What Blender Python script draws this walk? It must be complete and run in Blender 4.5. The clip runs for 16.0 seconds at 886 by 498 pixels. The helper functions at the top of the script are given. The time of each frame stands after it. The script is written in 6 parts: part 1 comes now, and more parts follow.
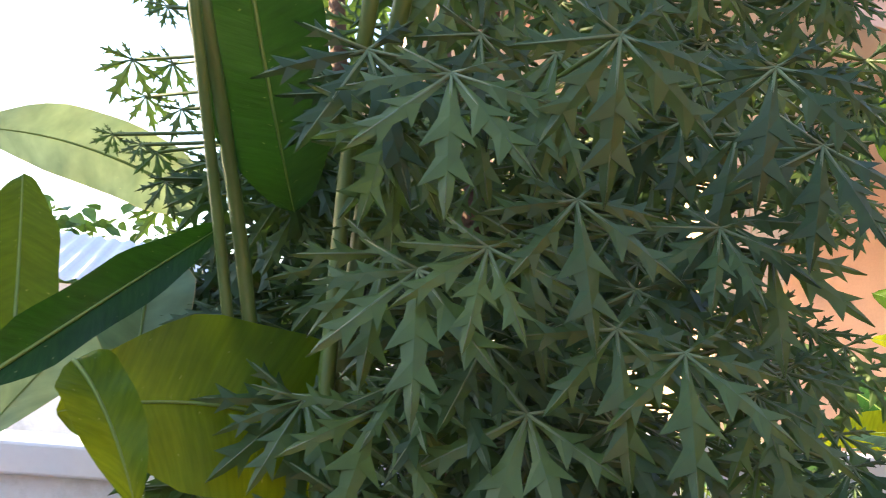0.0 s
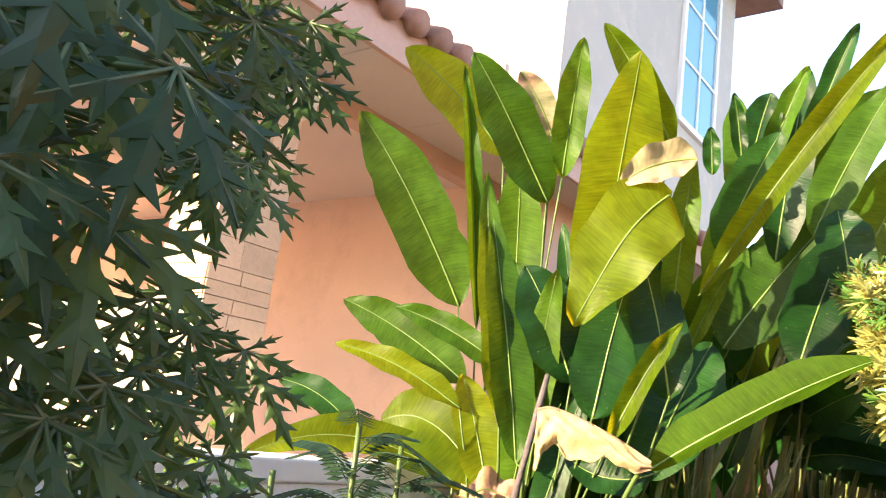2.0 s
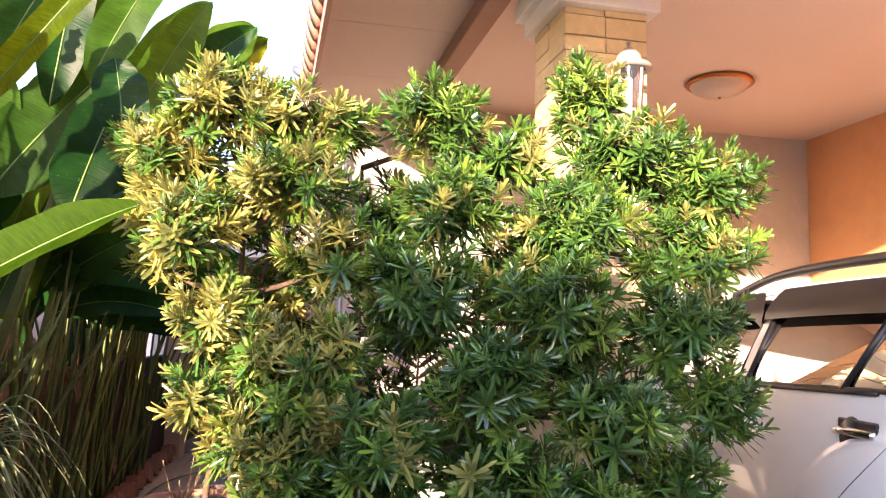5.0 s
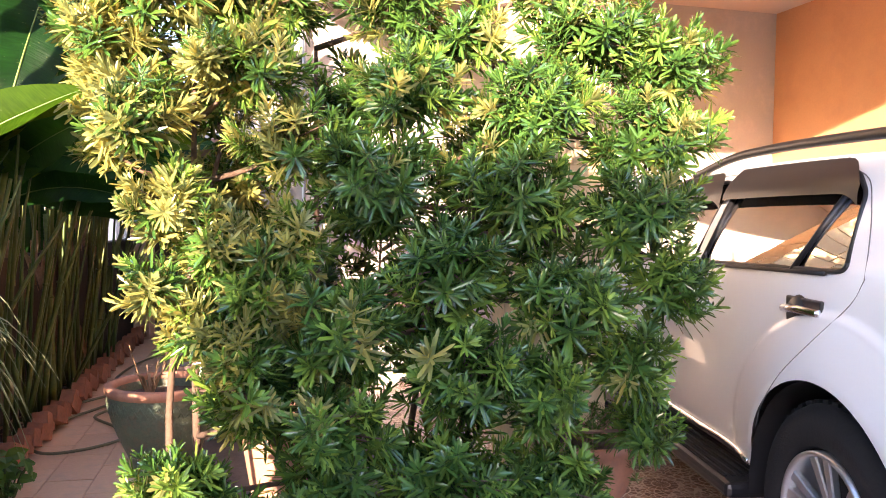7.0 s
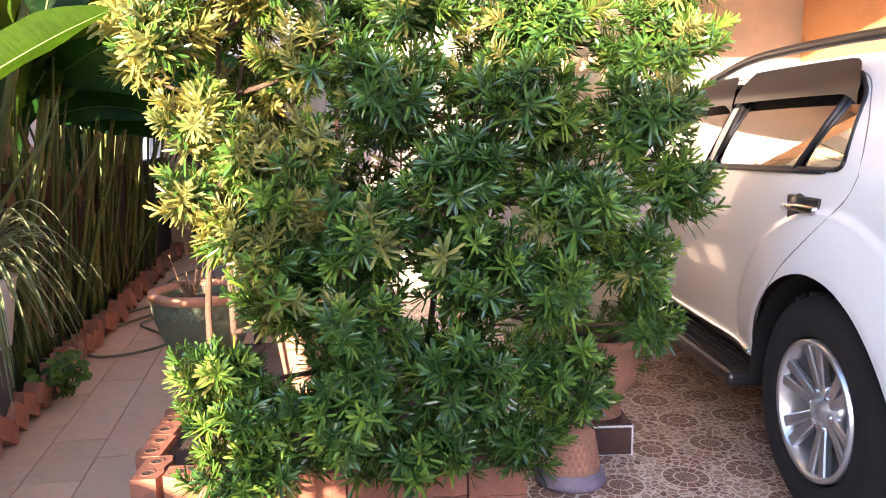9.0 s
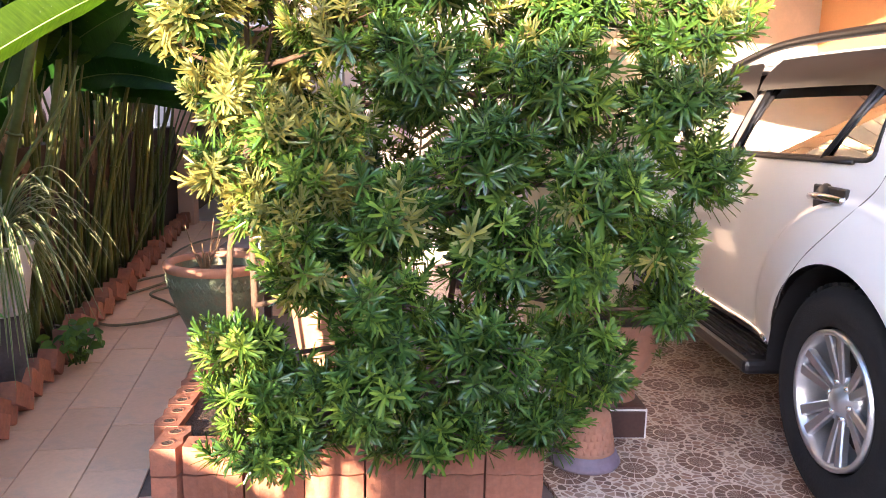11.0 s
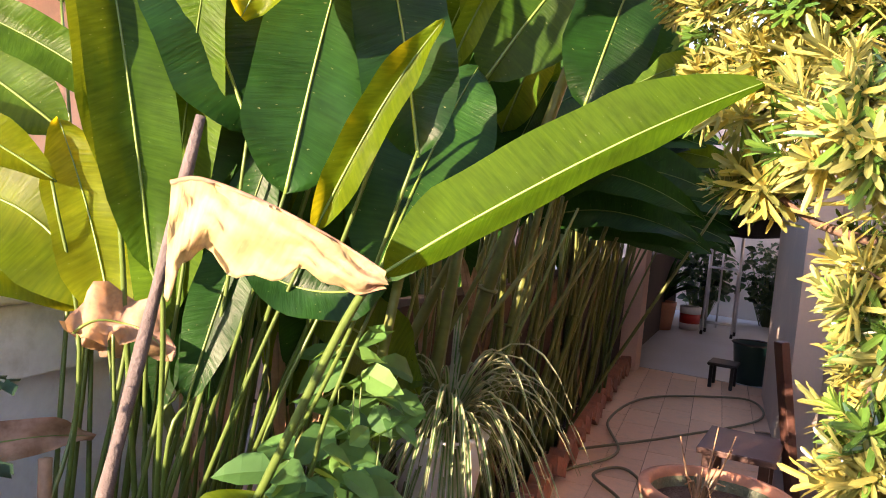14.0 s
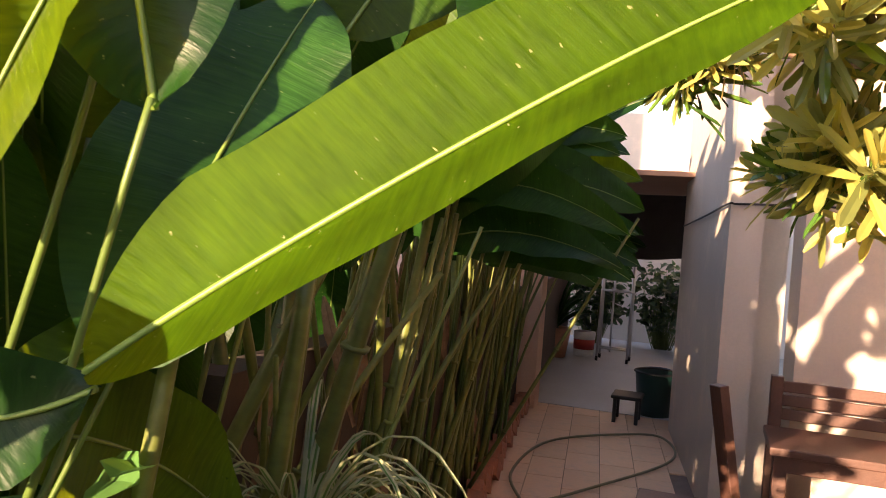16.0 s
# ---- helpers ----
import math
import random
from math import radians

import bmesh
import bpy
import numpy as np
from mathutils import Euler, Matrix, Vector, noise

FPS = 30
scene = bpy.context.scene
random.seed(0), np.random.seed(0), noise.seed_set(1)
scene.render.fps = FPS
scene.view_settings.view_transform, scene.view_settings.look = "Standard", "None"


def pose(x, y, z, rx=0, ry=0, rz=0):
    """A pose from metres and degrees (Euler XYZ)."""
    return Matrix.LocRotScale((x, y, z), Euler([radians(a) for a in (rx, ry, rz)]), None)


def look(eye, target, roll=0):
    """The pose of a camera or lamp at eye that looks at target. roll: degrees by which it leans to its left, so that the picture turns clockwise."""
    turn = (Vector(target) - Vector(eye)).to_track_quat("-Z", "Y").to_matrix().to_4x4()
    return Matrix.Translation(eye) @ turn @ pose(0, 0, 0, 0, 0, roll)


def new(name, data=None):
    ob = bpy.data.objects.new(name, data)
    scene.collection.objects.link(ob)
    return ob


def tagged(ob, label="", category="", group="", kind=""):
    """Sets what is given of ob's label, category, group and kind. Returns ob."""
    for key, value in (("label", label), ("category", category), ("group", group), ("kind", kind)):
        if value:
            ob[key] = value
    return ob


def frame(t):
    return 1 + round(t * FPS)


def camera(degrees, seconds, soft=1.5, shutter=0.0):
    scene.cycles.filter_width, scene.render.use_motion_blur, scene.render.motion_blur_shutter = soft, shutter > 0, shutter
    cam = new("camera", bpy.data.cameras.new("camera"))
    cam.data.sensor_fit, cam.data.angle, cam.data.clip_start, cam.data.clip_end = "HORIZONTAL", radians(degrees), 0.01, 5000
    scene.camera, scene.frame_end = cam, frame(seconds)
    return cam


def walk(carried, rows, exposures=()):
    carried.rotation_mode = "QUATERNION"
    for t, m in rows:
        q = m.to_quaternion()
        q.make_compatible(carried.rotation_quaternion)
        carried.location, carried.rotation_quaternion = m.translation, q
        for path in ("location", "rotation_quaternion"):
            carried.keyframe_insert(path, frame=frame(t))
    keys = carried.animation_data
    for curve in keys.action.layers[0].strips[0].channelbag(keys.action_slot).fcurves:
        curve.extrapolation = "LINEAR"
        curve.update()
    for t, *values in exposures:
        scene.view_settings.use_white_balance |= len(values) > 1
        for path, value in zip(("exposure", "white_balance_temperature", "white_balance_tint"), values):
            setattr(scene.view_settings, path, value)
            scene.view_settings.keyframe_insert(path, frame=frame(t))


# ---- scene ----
cam = camera(59.4, 16.0, soft=1.0, shutter=0.12)
PATH = [
    (0, (0.644, 0.217, 1.315), (1.229, 2.108, 1.603), 7.0),
    (0.5, (0.716, 0.281, 1.326), (1.55, 2.066, 1.667), 5.8),
    (1, (0.846, 0.284, 1.351), (1.848, 1.976, 1.714), 5.7),
    (1.5, (0.934, 0.283, 1.353), (2.178, 1.795, 1.763), 5.7),
    (2, (0.951, 0.349, 1.358), (2.474, 1.572, 1.789), 7.7),
    (2.5, (0.949, 0.425, 1.358), (2.629, 1.427, 1.776), 6.4),
    (3, (0.948, 0.46, 1.347), (2.775, 1.149, 1.778), 4.6),
    (3.5, (0.955, 0.486, 1.352), (2.863, 0.932, 1.751), 3.7),
    (4, (0.972, 0.482, 1.343), (2.93, 0.725, 1.671), 3.8),
    (4.5, (0.985, 0.414, 1.333), (2.958, 0.291, 1.637), 2.4),
    (5, (1.002, 0.342, 1.315), (2.943, -0.084, 1.539), 1.4),
    (5.2, (1.012, 0.314, 1.304), (2.948, -0.157, 1.484), 1.3),
    (7.3, (1.014, 0.307, 1.345), (2.946, -0.195, 1.232), 0.4),
    (7.5, (0.994, 0.318, 1.342), (2.927, -0.178, 1.218), 0.1),
    (8, (0.944, 0.323, 1.335), (2.88, -0.15, 1.183), -0.5),
    (8.5, (0.878, 0.297, 1.326), (2.812, -0.15, 1.08), -0.6),
    (9, (0.844, 0.289, 1.319), (2.774, -0.139, 1.016), -0.5),
    (9.2, (0.838, 0.287, 1.318), (2.766, -0.135, 0.997), -0.6),
    (11.3, (0.891, 0.411, 1.325), (2.811, -0.008, 0.956), 1.8),
    (11.5, (0.956, 0.444, 1.342), (2.883, 0.051, 0.977), 2.8),
    (12, (1.179, 0.542, 1.373), (3.154, 0.455, 1.076), 3.6),
    (12.5, (1.385, 0.574, 1.4), (3.342, 0.894, 1.142), 4.3),
    (13, (1.604, 0.59, 1.441), (3.512, 1.142, 1.201), 6.6),
    (13.5, (1.825, 0.721, 1.45), (3.719, 1.351, 1.312), 6.0),
    (14, (2.047, 0.818, 1.444), (3.951, 1.42, 1.322), 5.3),
    (14.5, (2.278, 0.858, 1.465), (4.188, 1.444, 1.372), 5.4),
    (15, (2.471, 0.94, 1.477), (4.418, 1.403, 1.466), 4.7),
    (15.5, (2.627, 1.007, 1.455), (4.597, 1.357, 1.461), 4.0),
    (16, (2.824, 0.969, 1.435), (4.796, 1.295, 1.402), 4.3),
]
walk(cam, [(t, look(eye, target, roll)) for t, eye, target, roll in PATH], exposures=[(0, 2.95, 6450, 20), (1, 2.95, 6450, 20), (1.5, 2.9, 6350, 20), (2.5, 2.62, 6350, 25), (3.5, 2.55, 6350, 29), (4, 2.6, 6250, 31), (5, 2.65, 6050, 30), (7.5, 3.0, 5950, 28), (9, 3.0, 5950, 27), (11.5, 3.15, 6050, 28), (12.5, 3.1, 6500, 34), (13.5, 2.9, 6500, 35), (14.5, 2.72, 6700, 34), (16, 2.68, 7200, 31)])

# ---- world and sun ----
SUN_FROM = Vector((-0.9, 0.436, 0.0)).normalized()
SUN_HEIGHT = radians(12.0)
world = bpy.data.worlds.new("sky")
scene.world = world
world.use_nodes = True
sky = world.node_tree.nodes.new("ShaderNodeTexSky")
sky.sky_type, sky.sun_disc = "NISHITA", False
sky.dust_density = 0.7
sky.sun_elevation, sky.sun_rotation = SUN_HEIGHT, math.atan2(SUN_FROM.x, SUN_FROM.y) % (2 * math.pi)
back = world.node_tree.nodes["Background"]
world.node_tree.links.new(sky.outputs[0], back.inputs[0])
back.inputs[1].default_value = 0.135
sun = new("sun", bpy.data.lights.new("sun", "SUN"))
sun.data.energy, sun.data.angle, sun.data.color = 3.9, radians(0.6), (1.0, 0.79, 0.50)
sun_way = SUN_FROM * math.cos(SUN_HEIGHT) + Vector((0, 0, math.sin(SUN_HEIGHT)))
sun.matrix_world = look(sun_way * 40, (0, 0, 0))


# ---- materials ----
def node_mat(name):
    m = bpy.data.materials.new(name)
    m.use_nodes = True
    nt = m.node_tree
    return m, nt, nt.nodes["Principled BSDF"], nt.nodes["Material Output"]


def ramp(nt, fac, stops):
    r = nt.nodes.new("ShaderNodeValToRGB")
    while len(r.color_ramp.elements) < len(stops):
        r.color_ramp.elements.new(0.5)
    for e, (p, c) in zip(r.color_ramp.elements, stops):
        e.position, e.color = p, (*c, 1) if len(c) == 3 else c
    nt.links.new(fac, r.inputs[0])
    return r.outputs[0]


def noise_tex(nt, scale, detail=4, coord="Object", rough=0.6):
    tc = nt.nodes.new("ShaderNodeTexCoord")
    n = nt.nodes.new("ShaderNodeTexNoise")
    n.inputs["Scale"].default_value, n.inputs["Detail"].default_value, n.inputs["Roughness"].default_value = scale, detail, rough
    nt.links.new(tc.outputs[coord], n.inputs["Vector"])
    return n.outputs[0]


def mix_rgb(nt, fac, a, b, mode="MIX"):
    n = nt.nodes.new("ShaderNodeMix")
    n.data_type, n.blend_type = "RGBA", mode
    for sock, v in ((n.inputs[0], fac), (n.inputs[6], a), (n.inputs[7], b)):
        if hasattr(v, "links"):
            nt.links.new(v, sock)
        else:
            sock.default_value = v if isinstance(v, (int, float)) else (*v, 1)
    return n.outputs[2]


def bump(nt, bsdf, height, strength=0.3, dist=0.01):
    b = nt.nodes.new("ShaderNodeBump")
    b.inputs["Strength"].default_value, b.inputs["Distance"].default_value = strength, dist
    nt.links.new(height, b.inputs["Height"])
    nt.links.new(b.outputs[0], bsdf.inputs["Normal"])


def mul(c, k):
    return tuple(min(1.0, x * k) for x in c)


def surface(name, color, rough=0.8, big=1.5, fine=40.0, vary=0.25, relief=0.25, dist=0.004, metal=0.0, stain=None, per_object=0.0, coat=0.0):
    """A worn surface: colour that drifts at a large and a fine scale, with fine relief and optional stains."""
    m, nt, b, out = node_mat(name)
    n1, n2 = noise_tex(nt, big, 5), noise_tex(nt, fine, 3)
    c = ramp(nt, n1, [(0.3, mul(color, 1 - vary)), (0.7, mul(color, 1 + vary * 0.6))])
    c = mix_rgb(nt, 0.35, c, ramp(nt, n2, [(0.35, mul(color, 1 - vary)), (0.65, mul(color, 1 + vary * 0.5))]))
    if stain:
        n3 = noise_tex(nt, big * 2.7, 6, rough=0.7)
        c = mix_rgb(nt, ramp(nt, n3, [(0.52, (0, 0, 0)), (0.72, (0.8, 0.8, 0.8))]), c, stain)
    if per_object:
        oi = nt.nodes.new("ShaderNodeObjectInfo")
        f = ramp(nt, oi.outputs["Random"], [(0, (1 - per_object,) * 3), (1, (1 + per_object * 0.4,) * 3)])
        c = mix_rgb(nt, 1.0, c, f, "MULTIPLY")
    nt.links.new(c, b.inputs["Base Color"])
    b.inputs["Roughness"].default_value, b.inputs["Metallic"].default_value = rough, metal
    b.inputs["Coat Weight"].default_value = coat
    b.inputs["Coat Roughness"].default_value = 0.05
    bump(nt, b, n2, relief, dist)
    return m


def leaf_material(name, top, through_col, rough=0.4, veins=0.0, share=0.45, dry=0.0, vary=0.35, edge=0.0, islands=False, gloss=0.38):
    """A leaf: glossy green that lets light through, with cross veins along the blade and dry edges."""
    m, nt, b, out = node_mat(name)
    oi = nt.nodes.new("ShaderNodeNewGeometry" if islands else "ShaderNodeObjectInfo")
    rnd = oi.outputs["Random Per Island" if islands else "Random"]
    n1 = noise_tex(nt, 9, 4)
    c = ramp(nt, n1, [(0.3, mul(top, 1 - vary)), (0.75, mul(top, 1 + vary))])
    t = ramp(nt, n1, [(0.3, mul(through_col, 1 - vary * 0.7)), (0.75, mul(through_col, 1 + vary * 0.4))])
    tone = ramp(nt, rnd, [(0, (0.45, 0.52, 0.55)), (0.55, (1, 1, 1)), (1, (1.5, 1.25, 0.95))]) if islands else ramp(nt, rnd, [(0, (0.45, 0.55, 0.5)), (0.6, (1, 1, 1)), (1, (1.4, 1.2, 0.95))])
    c, t = mix_rgb(nt, 1.0, c, tone, "MULTIPLY"), mix_rgb(nt, 1.0, t, tone, "MULTIPLY")
    if veins:
        uv = nt.nodes.new("ShaderNodeUVMap")
        vm = nt.nodes.new("ShaderNodeMapping")
        vm.inputs["Scale"].default_value = (veins * 1.5, 1.3, 1)
        nt.links.new(uv.outputs[0], vm.inputs[0])
        w = nt.nodes.new("ShaderNodeTexNoise")
        w.inputs["Scale"].default_value, w.inputs["Detail"].default_value = 1.0, 4
        nt.links.new(vm.outputs[0], w.inputs["Vector"])
        band = ramp(nt, w.outputs["Fac"], [(0.3, (0.66, 0.73, 0.62)), (0.7, (1.16, 1.14, 1.0))])
        c, t = mix_rgb(nt, 0.8, c, band, "MULTIPLY"), mix_rgb(nt, 0.8, t, band, "MULTIPLY")
        st = nt.nodes.new("ShaderNodeMapping")
        st.inputs["Scale"].default_value = (70, 6, 1)
        nt.links.new(uv.outputs[0], st.inputs[0])
        sn = nt.nodes.new("ShaderNodeTexNoise")
        sn.inputs["Scale"].default_value, sn.inputs["Detail"].default_value = 1.0, 3
        nt.links.new(st.outputs[0], sn.inputs["Vector"])
        scar = ramp(nt, sn.outputs[0], [(0.70, (0, 0, 0)), (0.74, (0.55, 0.55, 0.55))])
        c = mix_rgb(nt, scar, c, (0.5, 0.5, 0.2))
        bump(nt, b, w.outputs["Fac"], 0.5, 0.004)
    if dry:
        n2 = noise_tex(nt, 6, 5, rough=0.7)
        f = ramp(nt, n2, [(0.62 - dry * 0.3, (0, 0, 0)), (0.75 - dry * 0.3, (1, 1, 1))])
        brown = ramp(nt, noise_tex(nt, 25, 4), [(0.3, (0.18, 0.09, 0.055)), (0.7, (0.46, 0.30, 0.21))])
        c, t = mix_rgb(nt, f, c, brown), mix_rgb(nt, f, t, mul((0.5, 0.36, 0.2), 0.8))
    if edge:
        uv2 = nt.nodes.new("ShaderNodeUVMap")
        sep = nt.nodes.new("ShaderNodeSeparateXYZ")
        nt.links.new(uv2.outputs[0], sep.inputs[0])
        ab = nt.nodes.new("ShaderNodeMath")
        ab.operation = "ABSOLUTE"
        nt.links.new(sep.outputs[1], ab.inputs[0])
        ad = nt.nodes.new("ShaderNodeMath")
        ad.operation = "MULTIPLY_ADD"
        nt.links.new(noise_tex(nt, 14, 4), ad.inputs[0])
        ad.inputs[1].default_value = edge * 0.45
        nt.links.new(ab.outputs[0], ad.inputs[2])
        f = ramp(nt, ad.outputs[0], [(0.985, (0, 0, 0)), (1.0, (1, 1, 1))])
        c = mix_rgb(nt, f, c, (0.42, 0.30, 0.13))
    nt.links.new(c, b.inputs["Base Color"])
    b.inputs["Roughness"].default_value = rough
    b.inputs["Specular IOR Level"].default_value = gloss
    tr = nt.nodes.new("ShaderNodeBsdfTranslucent")
    nt.links.new(t, tr.inputs[0])
    mx = nt.nodes.new("ShaderNodeMixShader")
    mx.inputs[0].default_value = share
    nt.links.new(b.outputs[0], mx.inputs[1])
    nt.links.new(tr.outputs[0], mx.inputs[2])
    nt.links.new(mx.outputs[0], out.inputs[0])
    return m


def plain(name, color, rough=0.5, metal=0.0):
    m, nt, b, out = node_mat(name)
    b.inputs["Base Color"].default_value, b.inputs["Roughness"].default_value, b.inputs["Metallic"].default_value = (*color, 1), rough, metal
    return m


def glass_mat(name, color, rough=0.02, ior=1.45):
    m, nt, b, out = node_mat(name)
    b.inputs["Base Color"].default_value, b.inputs["Roughness"].default_value = (*color, 1), rough
    b.inputs["Transmission Weight"].default_value, b.inputs["IOR"].default_value = 1.0, ior
    return m


def pebble_floor():
    """Glazed floor tile printed with a mosaic of brown pebbles in pale grout, with larger rosettes."""
    m, nt, b, out = node_mat("pebble_pattern_tile")
    tc = nt.nodes.new("ShaderNodeTexCoord")
    v = nt.nodes.new("ShaderNodeTexVoronoi")
    v.feature, v.inputs["Scale"].default_value = "DISTANCE_TO_EDGE", 33
    nt.links.new(tc.outputs["Object"], v.inputs["Vector"])
    v2 = nt.nodes.new("ShaderNodeTexVoronoi")
    v2.inputs["Scale"].default_value = 33
    nt.links.new(tc.outputs["Object"], v2.inputs["Vector"])
    big = nt.nodes.new("ShaderNodeTexVoronoi")
    big.inputs["Scale"].default_value, big.inputs["Randomness"].default_value = 4.6, 0.35
    nt.links.new(tc.outputs["Object"], big.inputs["Vector"])
    sep = nt.nodes.new("ShaderNodeSeparateColor")
    nt.links.new(v2.outputs["Color"], sep.inputs[0])
    pebble = ramp(nt, sep.outputs[0], [(0, (0.15, 0.075, 0.045)), (0.5, (0.30, 0.155, 0.095)), (1, (0.46, 0.27, 0.17))])
    pale = ramp(nt, sep.outputs[1], [(0, (0.48, 0.33, 0.22)), (1, (0.62, 0.48, 0.36))])
    rosette = ramp(nt, big.outputs["Distance"], [(0.40, (0, 0, 0)), (0.46, (1, 1, 1))])
    stone = mix_rgb(nt, rosette, pebble, mix_rgb(nt, 0.55, pale, pebble))
    grout = ramp(nt, v.outputs["Distance"], [(0.05, (1, 1, 1)), (0.11, (0, 0, 0))])

    def node(op, a, b=None):
        n = nt.nodes.new("ShaderNodeMath")
        n.operation = op
        for sock, val in zip(n.inputs, (a, b)):
            if hasattr(val, "links"):
                nt.links.new(val, sock)
            elif val is not None:
                sock.default_value = val
        return n.outputs[0]

    # round wheels of wedge-shaped stones, one in each quarter-metre square
    xyz = nt.nodes.new("ShaderNodeSeparateXYZ")
    nt.links.new(tc.outputs["Object"], xyz.inputs[0])
    px = node("SUBTRACT", node("FRACT", node("MULTIPLY", node("ADD", xyz.outputs[0], 20.0), 3.7)), 0.5)
    py = node("SUBTRACT", node("FRACT", node("MULTIPLY", node("ADD", xyz.outputs[1], 20.0), 3.7)), 0.5)
    rad = node("SQRT", node("ADD", node("MULTIPLY", px, px), node("MULTIPLY", py, py)))
    wedge = node("ABSOLUTE", node("SUBTRACT", node("FRACT", node("MULTIPLY", node("ADD", node("ARCTAN2", py, px), 3.15), 2.39)), 0.5))
    spoke = node("GREATER_THAN", wedge, 0.44)
    ring = node("LESS_THAN", node("ABSOLUTE", node("SUBTRACT", rad, 0.17)), 0.012)
    rim_line = node("LESS_THAN", node("ABSOLUTE", node("SUBTRACT", rad, 0.33)), 0.014)
    inside = node("LESS_THAN", rad, 0.33)
    wheel_grout = node("MAXIMUM", node("MAXIMUM", spoke, ring), rim_line)
    stone = mix_rgb(nt, inside, stone, mix_rgb(nt, 0.6, pebble, (0.20, 0.10, 0.06)))
    blend = nt.nodes.new("ShaderNodeMix")
    nt.links.new(inside, blend.inputs[0])
    nt.links.new(grout, blend.inputs[2])
    nt.links.new(wheel_grout, blend.inputs[3])
    grout = node("MAXIMUM", blend.outputs[0], rim_line)
    c = mix_rgb(nt, grout, stone, (0.82, 0.70, 0.58))
    c = mix_rgb(nt, 0.3, c, ramp(nt, noise_tex(nt, 2.2, 6), [(0.35, (0.6, 0.5, 0.45)), (0.7, (1.0, 0.95, 0.9))]), "MULTIPLY")
    nt.links.new(c, b.inputs["Base Color"])
    b.inputs["Roughness"].default_value = 0.38
    bump(nt, b, v.outputs["Distance"], 0.25, 0.003)
    return m


M_PEACH = surface("peach_plaster", (0.72, 0.47, 0.34), 0.85, 0.9, 60, 0.1, 0.15, stain=(0.60, 0.38, 0.28))
M_ORANGE = surface("orange_plaster", (0.66, 0.34, 0.15), 0.85, 0.9, 60, 0.1, 0.15, stain=(0.56, 0.28, 0.13))
M_CREAM = surface("cream_plaster", (0.47, 0.42, 0.37), 0.85, 0.9, 60, 0.08, 0.15, stain=(0.6, 0.5, 0.42))
M_WHITE_WALL = surface("weathered_white_plaster", (0.80, 0.84, 0.86), 0.85, 1.3, 50, 0.12, 0.25, stain=(0.42, 0.44, 0.41))
# the gloom behind the canes is put into this near-black brown
M_SHADEWALL = surface("shade_brown_wall", (0.06, 0.04, 0.03), 0.9, 2, 40, 0.3, 0.4)
M_WHITE = surface("white_paint", (0.8, 0.79, 0.77), 0.6, 2, 60, 0.05, 0.1)
M_CEILING = surface("ceiling_paint", (0.68, 0.56, 0.48), 0.85, 0.6, 30, 0.06, 0.08)
M_BEAM = surface("brown_beam_paint", (0.36, 0.20, 0.13), 0.7, 1, 40, 0.12, 0.15)
M_FASCIA = surface("pink_brown_fascia", (0.58, 0.36, 0.27), 0.7, 1, 40, 0.12, 0.15)
M_CLAD = surface("yellow_sandstone_cladding", (0.72, 0.55, 0.30), 0.85, 3, 30, 0.16, 0.7, 0.006, per_object=0.14)
M_NCLAD = surface("peach_sandstone_cladding", (0.70, 0.47, 0.30), 0.85, 3, 30, 0.16, 0.7, 0.006, per_object=0.14)
M_ROOF = surface("terracotta_roof_tile", (0.36, 0.18, 0.12), 0.8, 4, 40, 0.3, 0.4, stain=(0.2, 0.12, 0.09), per_object=0.2)
M_TILE = surface("beige_floor_tile", (0.74, 0.49, 0.33), 0.55, 2.2, 45, 0.14, 0.12, 0.002, stain=(0.5, 0.38, 0.29), per_object=0.12)
M_GROUT = surface("dark_grout", (0.16, 0.12, 0.10), 0.9, 8, 60, 0.3, 0.3)
M_PEBBLE = pebble_floor()
M_SOIL = surface("dark_soil", (0.085, 0.055, 0.04), 0.95, 6, 70, 0.45, 0.9, 0.02)
M_GROUND = surface("grey_ground", (0.26, 0.24, 0.21), 0.95, 1, 30, 0.25, 0.4)
M_BRICK = surface("terracotta_brick", (0.42, 0.17, 0.10), 0.85, 7, 45, 0.32, 0.6, 0.005, stain=(0.24, 0.13, 0.09), per_object=0.25)
M_TERRA = surface("terracotta_pot", (0.50, 0.24, 0.15), 0.8, 5, 45, 0.22, 0.4, stain=(0.36, 0.22, 0.16))
M_GLAZE = surface("green_glazed_clay", (0.15, 0.19, 0.13), 0.42, 6, 90, 0.35, 0.8, 0.006, stain=(0.24, 0.16, 0.10))
M_DARKWOOD = surface("dark_brown_wood", (0.085, 0.04, 0.03), 0.45, 4, 70, 0.3, 0.3)
M_BARK = surface("podocarpus_bark", (0.13, 0.08, 0.052), 0.9, 14, 60, 0.35, 0.9, 0.006)
M_STICK = surface("grey_dry_wood", (0.10, 0.083, 0.078), 0.9, 12, 70, 0.35, 0.8, 0.006)
M_CANE = surface("brown_dry_cane", (0.33, 0.21, 0.12), 0.75, 5, 50, 0.35, 0.5, per_object=0.3)
M_CANEGREEN = surface("green_cane", (0.12, 0.15, 0.03), 0.5, 5, 40, 0.35, 0.3, per_object=0.35)
M_PETIOLE = surface("green_petiole", (0.07, 0.12, 0.02), 0.45, 6, 40, 0.25, 0.2)
M_HOSE = surface("olive_rubber_hose", (0.17, 0.16, 0.09), 0.5, 5, 60, 0.25, 0.2)
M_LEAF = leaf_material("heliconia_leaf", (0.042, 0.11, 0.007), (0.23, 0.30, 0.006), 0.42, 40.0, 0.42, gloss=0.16)
